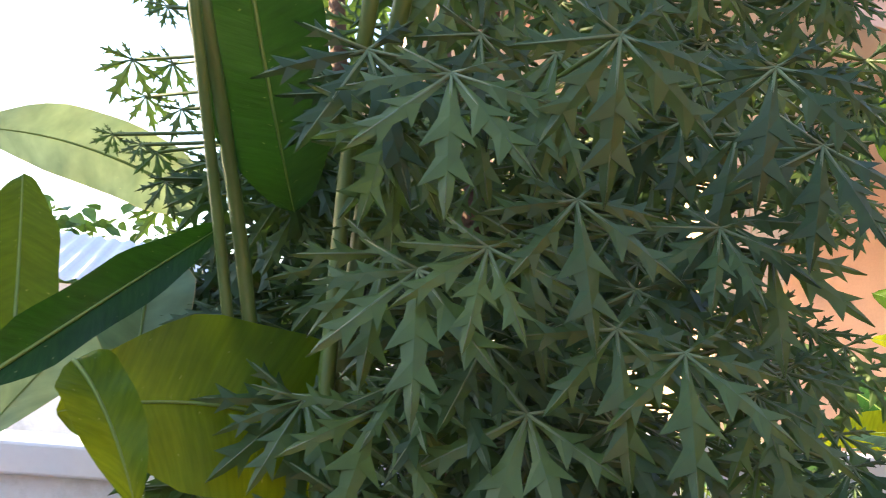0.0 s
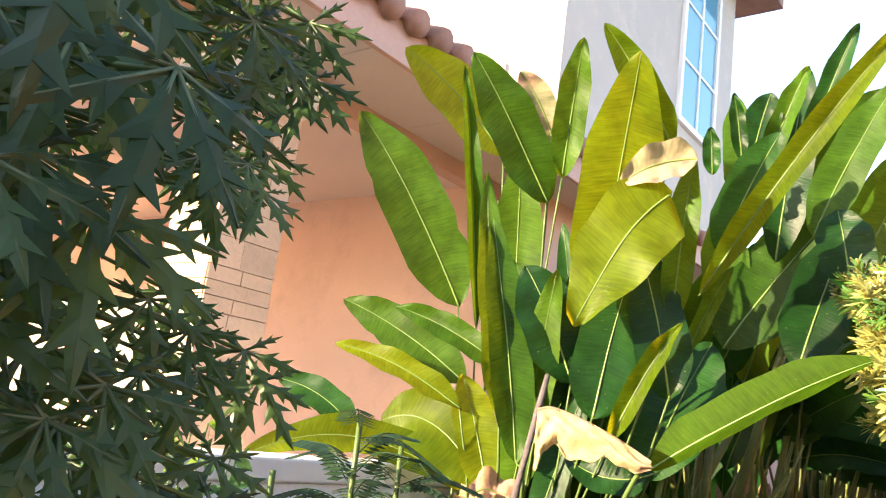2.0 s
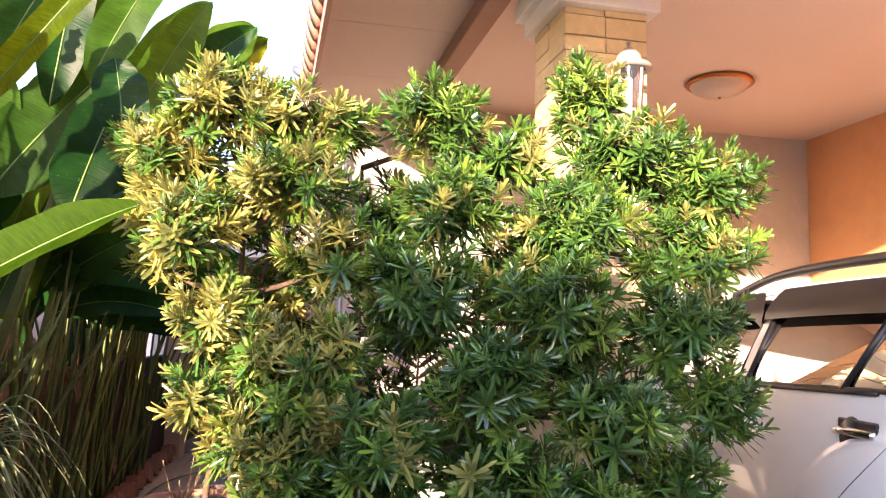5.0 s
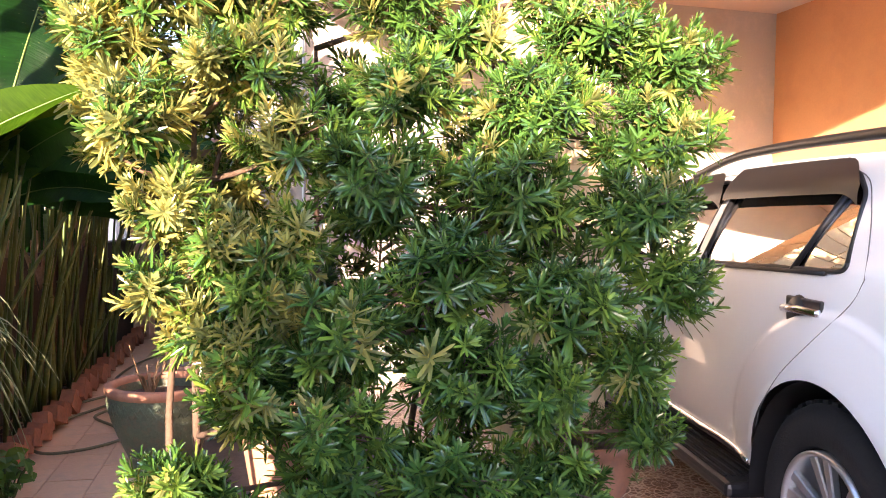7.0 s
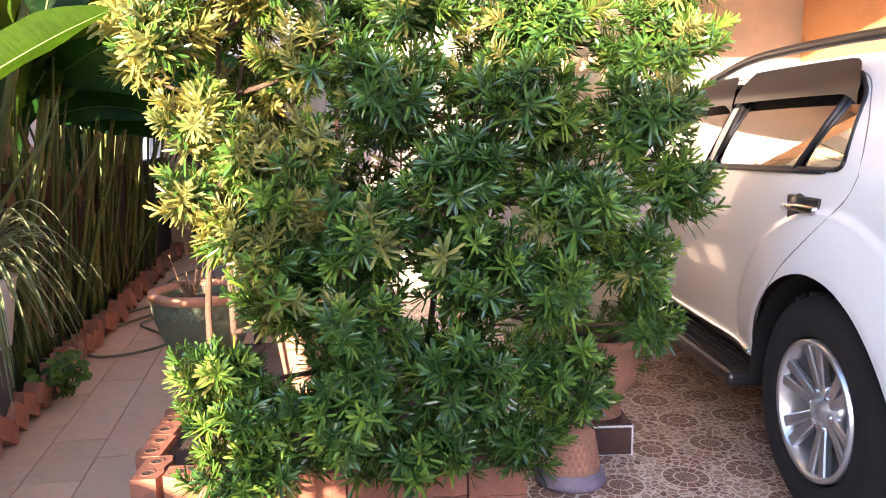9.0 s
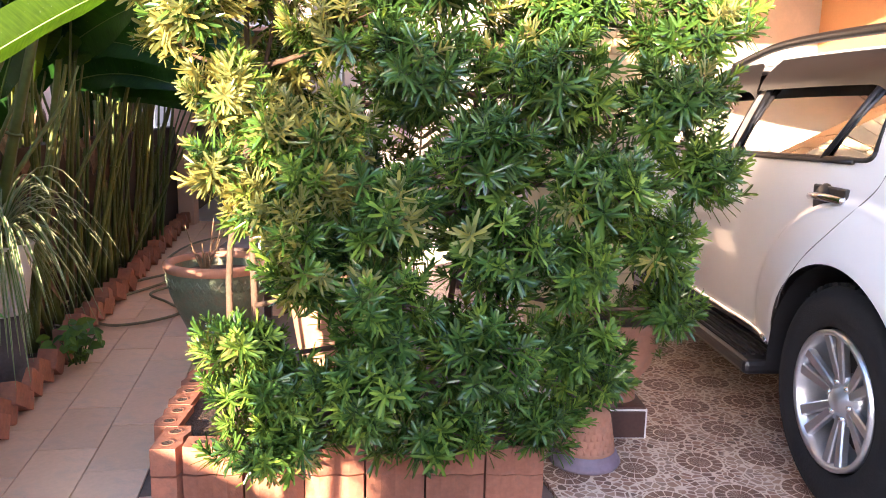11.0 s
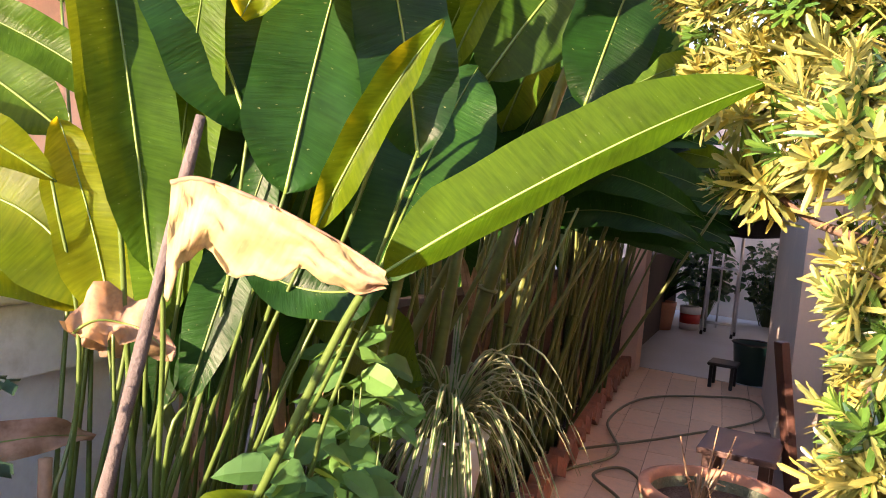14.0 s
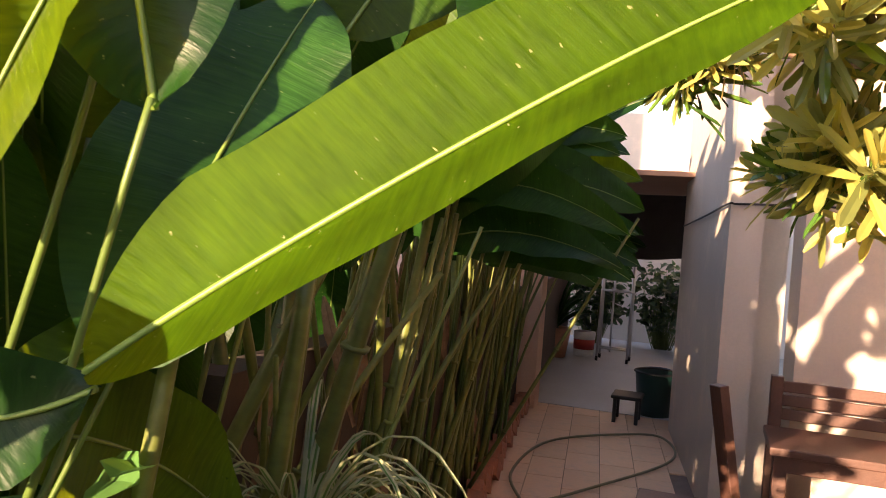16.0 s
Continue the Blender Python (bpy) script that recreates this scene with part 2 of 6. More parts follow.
# copy for leaves with the sun behind them, its yellow in their colour
M_LEAFY = leaf_material("sun_yellow_heliconia_leaf", (0.09, 0.16, 0.003), (0.52, 0.47, 0.003), 0.42, 40.0, 0.58, gloss=0.16)
# lit copy for the large front leaf: sunlight is part of its colour
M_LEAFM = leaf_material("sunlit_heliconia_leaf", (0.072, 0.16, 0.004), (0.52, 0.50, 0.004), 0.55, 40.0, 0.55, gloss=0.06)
# darker copy, mostly for inner and rear leaves, with shade in its colour
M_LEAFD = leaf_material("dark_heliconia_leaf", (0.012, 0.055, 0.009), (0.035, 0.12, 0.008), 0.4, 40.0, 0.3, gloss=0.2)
M_BANANA = leaf_material("bluish_banana_leaf", (0.16, 0.26, 0.16), (0.3, 0.45, 0.25), 0.45, 12.0, 0.35, edge=0.05)
M_DRYLEAF = leaf_material("withered_leaf", (0.38, 0.325, 0.195), (0.38, 0.30, 0.12), 0.75, 22.0, 0.25, dry=0.44)
M_BROWNLEAF = leaf_material("brown_dead_leaf", (0.42, 0.27, 0.17), (0.4, 0.25, 0.12), 0.8, 5.0, 0.3, dry=0.9)
M_RIB = surface("leaf_midrib", (0.13, 0.21, 0.035), 0.45, 8, 40, 0.15, 0.1)
M_PAPAYA = leaf_material("lobed_leaf", (0.046, 0.095, 0.026), (0.11, 0.22, 0.03), 0.38, 0, 0.3, vary=0.45)
# green leaves with the warm sun mixed into their colour
M_PODOGOLD = leaf_material("sun_yellow_podocarpus_leaf", (0.31, 0.33, 0.10), (0.60, 0.56, 0.15), 0.28, 0, 0.36, gloss=0.5, vary=0.35, islands=True)
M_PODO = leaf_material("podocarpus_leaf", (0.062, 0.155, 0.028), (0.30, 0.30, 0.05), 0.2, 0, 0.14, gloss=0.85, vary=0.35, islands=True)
M_PODONEW = leaf_material("podocarpus_new_growth", (0.155, 0.29, 0.045), (0.42, 0.42, 0.07), 0.26, 0, 0.16, vary=0.25, islands=True)
M_SMALL = leaf_material("small_green_leaf", (0.075, 0.20, 0.05), (0.22, 0.36, 0.04), 0.45, 0, 0.4, islands=True)
M_DARKSMALL = leaf_material("dark_leaflet", (0.03, 0.075, 0.04), (0.08, 0.16, 0.05), 0.45, 0, 0.3, islands=True)
M_SPIDER = leaf_material("striped_grass_leaf", (0.46, 0.48, 0.27), (0.55, 0.55, 0.28), 0.5, 0, 0.35, islands=True)
M_FROND = leaf_material("dry_palm_frond", (0.20, 0.18, 0.09), (0.25, 0.2, 0.08), 0.6, 0, 0.35)
M_METAL = surface("galvanised_metal", (0.55, 0.56, 0.57), 0.35, 6, 60, 0.12, 0.1, metal=0.9)
M_BLACK = surface("black_rubber", (0.010, 0.010, 0.011), 0.55, 8, 60, 0.3, 0.3)
M_TEAL = plain("dark_teal_plastic", (0.008, 0.04, 0.035), 0.4)
M_RED = plain("red_plastic", (0.5, 0.04, 0.03), 0.4)


# ---- mesh helpers ----
def mesh_object(name, bm, mats, parent=None, smooth=False):
    me = bpy.data.meshes.new(name)
    bm.normal_update()
    bm.to_mesh(me)
    bm.free()
    for m in mats if isinstance(mats, (list, tuple)) else [mats]:
        me.materials.append(m)
    if smooth:
        for p in me.polygons:
            p.use_smooth = True
    ob = new(name, me)
    ob.parent = parent
    return ob


def part(name, bm, mats, parent, label="", smooth=False, kind=""):
    return tagged(mesh_object(name, bm, mats, parent, smooth), label, kind=kind)


def structure(name, bm, mats, label, category, smooth=False):
    return tagged(mesh_object(name, bm, mats, None, smooth), label, category, kind="structure")


def thing(name, place, label, category, group="", kind=""):
    ob = new(name)
    ob.location = place
    ob.empty_display_size = 0.1
    bpy.context.view_layer.update()
    return tagged(ob, label, category, group, kind)


def settle(ob):
    """Children were built in world coordinates: keep them there under their parent."""
    bpy.context.view_layer.update()
    for c in ob.children:
        c.matrix_parent_inverse = ob.matrix_world.inverted()


def box(bm, a, b, turn=0.0, bevel=0.0):
    """A box between two corners, turned about the vertical through its centre."""
    c = [(p + q) / 2 for p, q in zip(a, b)]
    s = [abs(q - p) for p, q in zip(a, b)]
    r = bmesh.ops.create_cube(bm, size=1.0)
    m = Matrix.Translation(c) @ Matrix.Rotation(radians(turn), 4, "Z") @ Matrix.Diagonal((*s, 1))
    bmesh.ops.transform(bm, matrix=m, verts=r["verts"])
    if bevel:
        vs = set(r["verts"])
        es = [e for e in bm.edges if e.verts[0] in vs and e.verts[1] in vs]
        bmesh.ops.bevel(bm, geom=es, offset=bevel, segments=2, affect="EDGES", profile=0.5)


def box_bm(a, b, turn=0.0, bevel=0.0):
    bm = bmesh.new()
    box(bm, a, b, turn, bevel)
    return bm


def tube(bm, pts, radii, n=8, index=0):
    """A tapered tube along points."""
    pts = [Vector(p) for p in pts]
    rings = []
    for i, p in enumerate(pts):
        d = (pts[min(i + 1, len(pts) - 1)] - pts[max(i - 1, 0)]).normalized()
        s = d.orthogonal().normalized() if i == 0 else (prev - d * prev.dot(d)).normalized()
        prev = s
        q = d.cross(s)
        r = radii[i] if isinstance(radii, (list, tuple)) else radii
        rings.append([bm.verts.new(p + (s * math.cos(a) + q * math.sin(a)) * r) for a in [2 * math.pi * k / n for k in range(n)]])
    fs = [bm.faces.new((a[k], a[(k + 1) % n], b[(k + 1) % n], b[k])) for a, b in zip(rings, rings[1:]) for k in range(n)]
    fs += [bm.faces.new(rings[0][::-1]), bm.faces.new(rings[-1])]
    for f in fs:
        f.material_index, f.smooth = index, True


def curve_pts(pts, steps=8):
    """A smooth line through points."""
    p = [Vector(v) for v in pts]
    p = [p[0] * 2 - p[1]] + p + [p[-1] * 2 - p[-2]]
    out = []
    for i in range(1, len(p) - 2):
        for k in range(steps):
            t = k / steps
            a, b, c, d = p[i - 1:i + 3]
            out.append(0.5 * ((2 * b) + (c - a) * t + (2 * a - 5 * b + 4 * c - d) * t * t + (3 * b - a - 3 * c + d) * t ** 3))
    return out + [p[-2]]


def lathe(bm, profile, place=(0, 0, 0), n=28, index=0, axis="Z"):
    """Turns a profile of (radius, height) pairs."""
    rings = []
    for r, h in profile:
        ring = []
        for k in range(n):
            a = 2 * math.pi * k / n
            v = Vector((r * math.cos(a), r * math.sin(a), h)) if axis == "Z" else Vector((r * math.cos(a), h, r * math.sin(a)))
            ring.append(bm.verts.new(v + Vector(place)))
        rings.append(ring)
    for a, b in zip(rings, rings[1:]):
        for k in range(n):
            f = bm.faces.new((a[k], a[(k + 1) % n], b[(k + 1) % n], b[k]))
            f.smooth, f.material_index = True, index


def sheet(bm, fn, us, vs, index=0):
    """A surface fn(u, v) over two lists of values."""
    g = [[bm.verts.new(fn(u, v)) for v in vs] for u in us]
    for a, b in zip(g, g[1:]):
        for k in range(len(vs) - 1):
            f = bm.faces.new((a[k], b[k], b[k + 1], a[k + 1]))
            f.smooth, f.material_index = True, index
    return g


def steps(a, b, n):
    return [a + (b - a) * i / n for i in range(n + 1)]


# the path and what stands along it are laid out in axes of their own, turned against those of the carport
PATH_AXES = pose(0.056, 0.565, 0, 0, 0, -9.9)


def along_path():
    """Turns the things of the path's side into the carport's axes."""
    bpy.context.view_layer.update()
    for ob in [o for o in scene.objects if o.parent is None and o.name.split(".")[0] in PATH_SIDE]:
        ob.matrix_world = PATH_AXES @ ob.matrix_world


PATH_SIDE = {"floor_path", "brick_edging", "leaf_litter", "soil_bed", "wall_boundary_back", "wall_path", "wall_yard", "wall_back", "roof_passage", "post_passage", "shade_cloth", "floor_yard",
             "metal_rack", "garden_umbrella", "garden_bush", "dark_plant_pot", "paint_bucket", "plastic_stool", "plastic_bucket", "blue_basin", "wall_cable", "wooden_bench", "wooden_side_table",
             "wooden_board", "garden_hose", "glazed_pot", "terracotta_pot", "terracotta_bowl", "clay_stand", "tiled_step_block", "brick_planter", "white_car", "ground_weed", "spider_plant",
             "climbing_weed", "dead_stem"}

# ---- ground and floors ----
bm = bmesh.new()
sheet(bm, lambda u, v: (u, v, -0.03), [-400, -60, -20, 0, 8, 20, 60, 400], [-400, -60, -20, -5, 5, 20, 60, 400])
structure("ground", bm, M_GROUND, "bare grey ground around the houses", "ground")
structure("floor_carport", box_bm((-3.0, -4.35, -0.1), (7.05, -0.58, 0.0)), M_PEBBLE, "carport floor of brown pebble-pattern tiles", "floor")
structure("floor_screed", box_bm((-3.0, -0.576, -0.1), (16.5, 2.9, -0.012)), M_GROUT, "dark grout bed under the path tiles", "floor")
structure("soil_bed", box_bm((1.4, 2.0, -0.05), (11.6, 2.9, 0.05), 8.1), M_SOIL, "strip of dark soil along the boundary wall", "soil")

# ---- boundary wall ----
bm = bmesh.new()
box(bm, (0.9, 2.43, -0.05), (4.3, 2.55, 1.09))
box(bm, (-6, 2.43, -0.05), (0.9, 2.55, 0.92))
structure("wall_boundary", bm, M_WHITE_WALL, "low weathered white boundary wall with stains", "wall")
bm = bmesh.new()
box(bm, (0.88, 2.39, 1.09), (4.32, 2.59, 1.17), 0, 0.008)
box(bm, (-6, 2.39, 0.92), (0.896, 2.59, 1.0), 0, 0.008)
structure("wall_boundary_coping", bm, M_WHITE, "white coping on the boundary wall", "wall coping")
bm = bmesh.new()
for x0 in (0.95, 3.3):
    box(bm, (x0, 2.405, 0.89), (x0 + 2.2 if x0 < 3 else 4.3, 2.43, 1.088), 0, 0.006)
structure("wall_boundary_band", bm, M_WHITE_WALL, "raised plaster band along the boundary wall", "wall")
structure("wall_boundary_pier", box_bm((4.3, 2.33, -0.05), (4.58, 2.61, 1.23), 0, 0.006), M_PEACH, "peach plaster pier in the boundary wall", "pier")
structure("wall_boundary_back", box_bm((4.26, 2.42, -0.05), (14.2, 2.54, 1.05), 5.0), M_SHADEWALL, "boundary wall behind the canes, coloured dark for shade", "wall")

# ---- own house: walls, ceiling, eave ----
structure("wall_front", box_bm((7.05, -4.35, 0), (7.25, -0.2, 3.17)), M_CREAM, "cream plaster front wall under the carport", "wall")
bm = bmesh.new()
low = [bm.verts.new((x, y, 0.0)) for x, y in ((7.25, 0.5), (9.3, 0.5), (9.3, 1.13), (7.05, 0.815), (7.05, 0.645), (7.25, 0.645))]
high = [bm.verts.new(v.co + Vector((0, 0, 3.17))) for v in low]
bm.faces.new(low[::-1])
bm.faces.new(high)
for i in range(6):
    bm.faces.new((low[i], low[(i + 1) % 6], high[(i + 1) % 6], high[i]))
structure("wall_path", bm, M_CREAM, "cream plaster house wall along the path", "wall")
structure("wall_yard", box_bm((9.3, 0.5, 0), (14.6, 0.7, 3.17)), M_CREAM, "cream plaster house wall beside the back yard", "wall")
structure("wall_right", box_bm((-3.0, -4.55, 0), (7.25, -4.35, 3.17)), M_ORANGE, "orange plaster side wall of the carport", "wall")
structure("ceiling", box_bm((2.6, -4.35, 3.17), (7.05, -0.78, 3.3)), M_CEILING, "plain carport ceiling", "ceiling")
bm = bmesh.new()
for i in range(5):
    x = 2.6 + i * 0.92
    box(bm, (x, -0.66, 3.12), (min(x + 0.914, 7.3), 0.1, 3.135))
box(bm, (2.6, -0.66, 3.14), (7.3, 0.1, 3.16))
structure("ceiling_eave", bm, M_CEILING, "eave soffit of pale boards with narrow joints", "ceiling")
structure("beam", box_bm((2.6, -0.78, 3.02), (7.05, -0.66, 3.3), 0, 0.006), M_BEAM, "brown painted beam along the carport edge", "beam")
structure("trim_fascia", box_bm((2.6, 0.1, 3.06), (7.3, 0.13, 3.26), 0, 0.004), M_FASCIA, "pinkish fascia board under the roof edge", "fascia")
structure("beam_front", box_bm((2.5, -4.35, 2.98), (2.6, 0.13, 3.3)), M_BEAM, "brown front beam of the carport", "beam")


def tile_roof(name, x0, x1, y0, z0, y1, z1, label):
    """A pitched roof with a row of rounded tiles along its low edge."""
    roof = thing(name, (x0, y0, z0), label, "roof", kind="structure")
    bm = bmesh.new()
    s = 1 if y1 > y0 else -1
    sheet(bm, lambda u, v: (u, y0 + (y1 - y0) * v, z0 + (z1 - z0) * v + 0.02 * math.cos(u * 2 * math.pi / 0.2) - 0.015 * ((v * 9) % 1)), steps(x0, x1, int((x1 - x0) / 0.05)), steps(0, 1, 18))
    part("slope", bm, M_ROOF, roof)
    n = int((x1 - x0) / 0.2)
    me = None
    for i in range(n):
        if me is None:
            bm = bmesh.new()
            tube(bm, [(0, -0.02 * s, 0.0), (0, 0.18 * s, 0.08)], [0.075, 0.07], 10)
            ob = part("roof_tile", bm, M_ROOF, roof)
            me = ob.data
        else:
            ob = new("roof_tile", me)
            ob.parent = roof
        ob.location = (x0 + 0.1 + i * 0.2, y0, z0)
    settle(roof)
    return roof


tile_roof("roof_carport", 2.5, 7.4, 0.16, 3.22, -2.1, 4.1, "brown clay tile roof edge over the carport")
structure("roof_carport_back", box_bm((2.5, -4.6, 3.3), (7.4, -2.1, 3.34)), M_ROOF, "flat back part of the carport roof", "roof")
bm = bmesh.new()
tube(bm, [(6.9, 0.2, 3.3), (8.6, 0.28, 3.95)], 0.035, 8)
tube(bm, [(7.2, 0.22, 3.16), (7.2, 0.3, 2.5)], 0.03, 8)
tagged(mesh_object("downpipe", bm, M_METAL), "grey metal gutter pipe beside the roof edge", "pipe")


def clad_pillar(name, x0, y0, side, top, mat, label, cap=True):
    """A pillar faced with rows of rough stone slips and a stepped white cap."""
    p = thing(name, (x0 + side / 2, y0 + side / 2, 0), label, "pillar", kind="structure")
    part("core", box_bm((x0 + 0.012, y0 + 0.012, 0), (x0 + side - 0.012, y0 + side - 0.012, top)), mat, p)
    rnd = random.Random(int(x0 * 100))
    z = 0.0
    k = 0
    while z < top - 0.02:
        h = min(rnd.choice((0.075, 0.1, 0.15)), top - z)
        cut = rnd.uniform(0.3, 0.7)
        for face in range(4):
            for a, b in ((0.0, cut), (cut, 1.0)):
                g = 0.0025
                lo, hi = a * side + g, b * side - g
                d = 0.012 + rnd.uniform(0, 0.007)
                za, zb = z + g, z + h - g
                q = {0: ((x0 - d + 0.012, y0 + lo, za), (x0 + 0.012, y0 + hi, zb)), 1: ((x0 + side - 0.012, y0 + lo, za), (x0 + side - 0.012 + d, y0 + hi, zb)),
                     2: ((x0 + lo, y0 - d + 0.012, za), (x0 + hi, y0 + 0.012, zb)), 3: ((x0 + lo, y0 + side - 0.012, za), (x0 + hi, y0 + side - 0.012 + d, zb))}[face]
                part("stone_slip", box_bm(*q), mat, p)
        z += h
        k += 1
    if cap:
        part("cap_lower", box_bm((x0 - 0.05, y0 - 0.05, top), (x0 + side + 0.05, y0 + side + 0.05, top + 0.1), 0, 0.006), M_WHITE, p, "white plaster moulding")
        part("cap_upper", box_bm((x0 - 0.09, y0 - 0.09, top + 0.1), (x0 + side + 0.09, y0 + side + 0.09, top + 0.2), 0, 0.006), M_WHITE, p, "white plaster moulding")
    settle(p)
    return p


clad_pillar("pillar_carport", 4.27, -1.34, 0.41, 2.86, M_CLAD, "carport pillar clad in yellow stone slips with a white cap")
structure("beam_pillar", box_bm((4.3, -1.3, 3.062), (4.66, -0.784, 3.168)), M_BEAM, "short brown beam over the pillar cap", "beam")

# ---- neighbour's house ----
clad_pillar("pillar_neighbour", 3.12, 3.5, 0.4, 2.86, M_NCLAD, "neighbour's carport pillar clad in peach stone slips")
structure("wall_neighbour_front", box_bm((5.5, 3.3, 0), (5.7, 12.0, 3.14)), M_PEACH, "neighbour's peach plaster carport wall", "wall")
structure("wall_neighbour_side", box_bm((5.7, 3.3, 0), (14.0, 3.5, 3.14)), M_PEACH, "neighbour's peach plaster side wall", "wall")
structure("ceiling_neighbour", box_bm((1.6, 3.64, 3.14), (5.5, 12.0, 3.24)), M_CEILING, "neighbour's carport ceiling of pale boards", "ceiling")
bm = bmesh.new()
for i in range(10):
    x = 1.6 + i * 0.92
    box(bm, (x, 2.92, 3.12), (x + 0.914, 3.52, 3.135))
box(bm, (1.6, 2.92, 3.14), (10.8, 3.52, 3.16))
structure("ceiling_neighbour_eave", bm, M_CEILING, "neighbour's eave soffit of pale boards", "ceiling")
structure("beam_neighbour", box_bm((1.6, 3.52, 3.0), (5.5, 3.64, 3.26), 0, 0.006), M_FASCIA, "neighbour's pinkish beam over the carport", "beam")
structure("trim_fascia_neighbour", box_bm((1.6, 2.88, 3.08), (10.8, 2.915, 3.3), 0, 0.004), M_FASCIA, "neighbour's pink-brown fascia board", "fascia")
tile_roof("roof_neighbour", 1.5, 10.9, 2.84, 3.3, 4.6, 4.0, "neighbour's brown clay tile roof edge")
structure("wall_upper_front", box_bm((7.0, 4.25, 3.3), (7.2, 12.0, 8.4)), M_CREAM, "neighbour's pale upper wall", "wall")
structure("wall_upper_side", box_bm((7.0, 4.05, 3.3), (12.0, 4.25, 8.4)), M_CREAM, "neighbour's pale upper side wall", "wall")
structure("trim_upper_ledge", box_bm((6.88, 4.7, 4.95), (7.0, 6.6, 5.05), 0, 0.008), M_WHITE, "white window ledge on the upper wall", "ledge")
structure("roof_upper", box_bm((6.6, 3.5, 8.4), (12.6, 12.0, 8.7)), M_ROOF, "neighbour's upper roof slab edge", "roof")
M_SKYGLASS = plain("blue_tinted_glass", (0.10, 0.30, 0.42), 0.05)


def upper_window(name, x0, x1, z0, z1, y):
    """A window in a white frame with panes of tinted glass."""
    w = thing(name, ((x0 + x1) / 2, y, z0), "tall upper window with blue-tinted panes in a white frame", "window", kind="structure")
    bm = bmesh.new()
    for a, b in (((x0 - 0.08, y - 0.05, z0 - 0.08), (x1 + 0.08, y + 0.02, z0)), ((x0 - 0.08, y - 0.05, z1), (x1 + 0.08, y + 0.02, z1 + 0.08)),
                 ((x0 - 0.08, y - 0.05, z0), (x0, y + 0.02, z1)), ((x1, y - 0.05, z0), (x1 + 0.08, y + 0.02, z1))):
        box(bm, a, b)
    part("window_frame", bm, M_WHITE, w)
    for i in range(2):
        for j in range(3):
            a, b = x0 + (x1 - x0) * i / 2 + 0.02, x0 + (x1 - x0) * (i + 1) / 2 - 0.02
            c, d = z0 + (z1 - z0) * j / 3 + 0.02, z0 + (z1 - z0) * (j + 1) / 3 - 0.02
            part("pane", box_bm((a, y - 0.02, c), (b, y - 0.01, d)), M_SKYGLASS, w)
    bm = bmesh.new()
    box(bm, ((x0 + x1) / 2 - 0.02, y - 0.04, z0), ((x0 + x1) / 2 + 0.02, y - 0.005, z1))
    for j in (1, 2):
        zz = z0 + (z1 - z0) * j / 3
        box(bm, (x0, y - 0.036, zz - 0.02), (x1, y - 0.006, zz + 0.02))
    part("glazing_bars", bm, M_WHITE, w)
    settle(w)


upper_window("window_upper", 10.0, 11.2, 5.6, 8.1, 4.05)
# two unseen walls, added only to keep the low sun off parts
structure("wall_street_side", box_bm((-2.4, 6.9, -0.05), (-2.2, 10.8, 5.0)), M_CREAM, "plain unseen wall added to shade the neighbour's carport", "wall")
structure("wall_street_front", box_bm((-12.2, -30.0, -0.05), (-12.0, 7.5, 5.15)), M_CREAM, "plain unseen wall added to shade the car and garden", "wall")


# ---- heliconia clump ----
EYE_SIDE = Vector((1.4, 0.5, 1.45))


def blade(base, tip, width, sag=0.08, fold=0.25, twist=0.0, bow=None, wave=0.012, torn=False, n=18, seed=0, slim=0.0, eye=EYE_SIDE, tip_run=0.38):
    """A long leaf blade with a raised midrib, folded along it, that bends between its base and tip."""
    base, tip = Vector(base), Vector(tip)
    bow = Vector(bow) if bow else Vector((0, 0, 1))
    ln = (tip - base).length
    rnd = random.Random(seed)
    ph = rnd.uniform(0, 6)
    bm = bmesh.new()
    uv = bm.loops.layers.uv.new("UVMap")
    spine = lambda s: base.lerp(tip, s) + bow * (sag * ln * 4 * s * (1 - s))
    us = (-1, -0.75, -0.4, -0.07, 0.07, 0.4, 0.75, 1)
    rows, rib = [], []
    for i in range(n + 1):
        s = i / n + 0.6 * (0.5 - 0.5 * math.cos(math.pi * i / n) - i / n)
        p = spine(s)
        t = (spine(min(1, s + 0.02)) - spine(max(0, s - 0.02))).normalized()
        face = (eye - p).normalized() + Vector((0, 0, 0.25))
        side = t.cross(face).normalized()
        side = Matrix.Rotation(twist + 0.25 * math.sin(s * 2.2 + ph) * wave / 0.012 * 0.5, 3, t) @ side
        nrm = side.cross(t).normalized()
        w = width / 2 * min(1, (s / (0.2 + slim)) ** 0.55 if s > 0 else 0) * min(1, (((1 - s) / (tip_run + slim)) ** 0.62 if s < 1 else 0)) + 0.0015
        rib.append(p + nrm * (wave * 0.5 * math.sin(s * 7 + ph * 2) + 0.07 * w * math.sin(fold) + 0.001))
        row = []
        for u in us:
            rip = 0.0
            if torn and abs(u) > 0.7:
                rip = 0.13 * max(0, math.sin(s * 61 + ph * (1 + u))) ** 10
            q = p + side * (u * w * math.cos(fold) * (1 - rip)) + nrm * (abs(u) * w * math.sin(fold))
            q += nrm * (wave * abs(u) * math.sin(s * 19 + ph + u * 2) + wave * 0.5 * math.sin(s * 7 + ph * 2 + u))
            row.append((bm.verts.new(q), (s * ln * 2.2 + abs(u) * 0.06, u)))
        rows.append(row)
    for a, b in zip(rows, rows[1:]):
        for k in range(len(us) - 1):
            f = bm.faces.new((a[k][0], b[k][0], b[k + 1][0], a[k + 1][0]))
            f.smooth = True
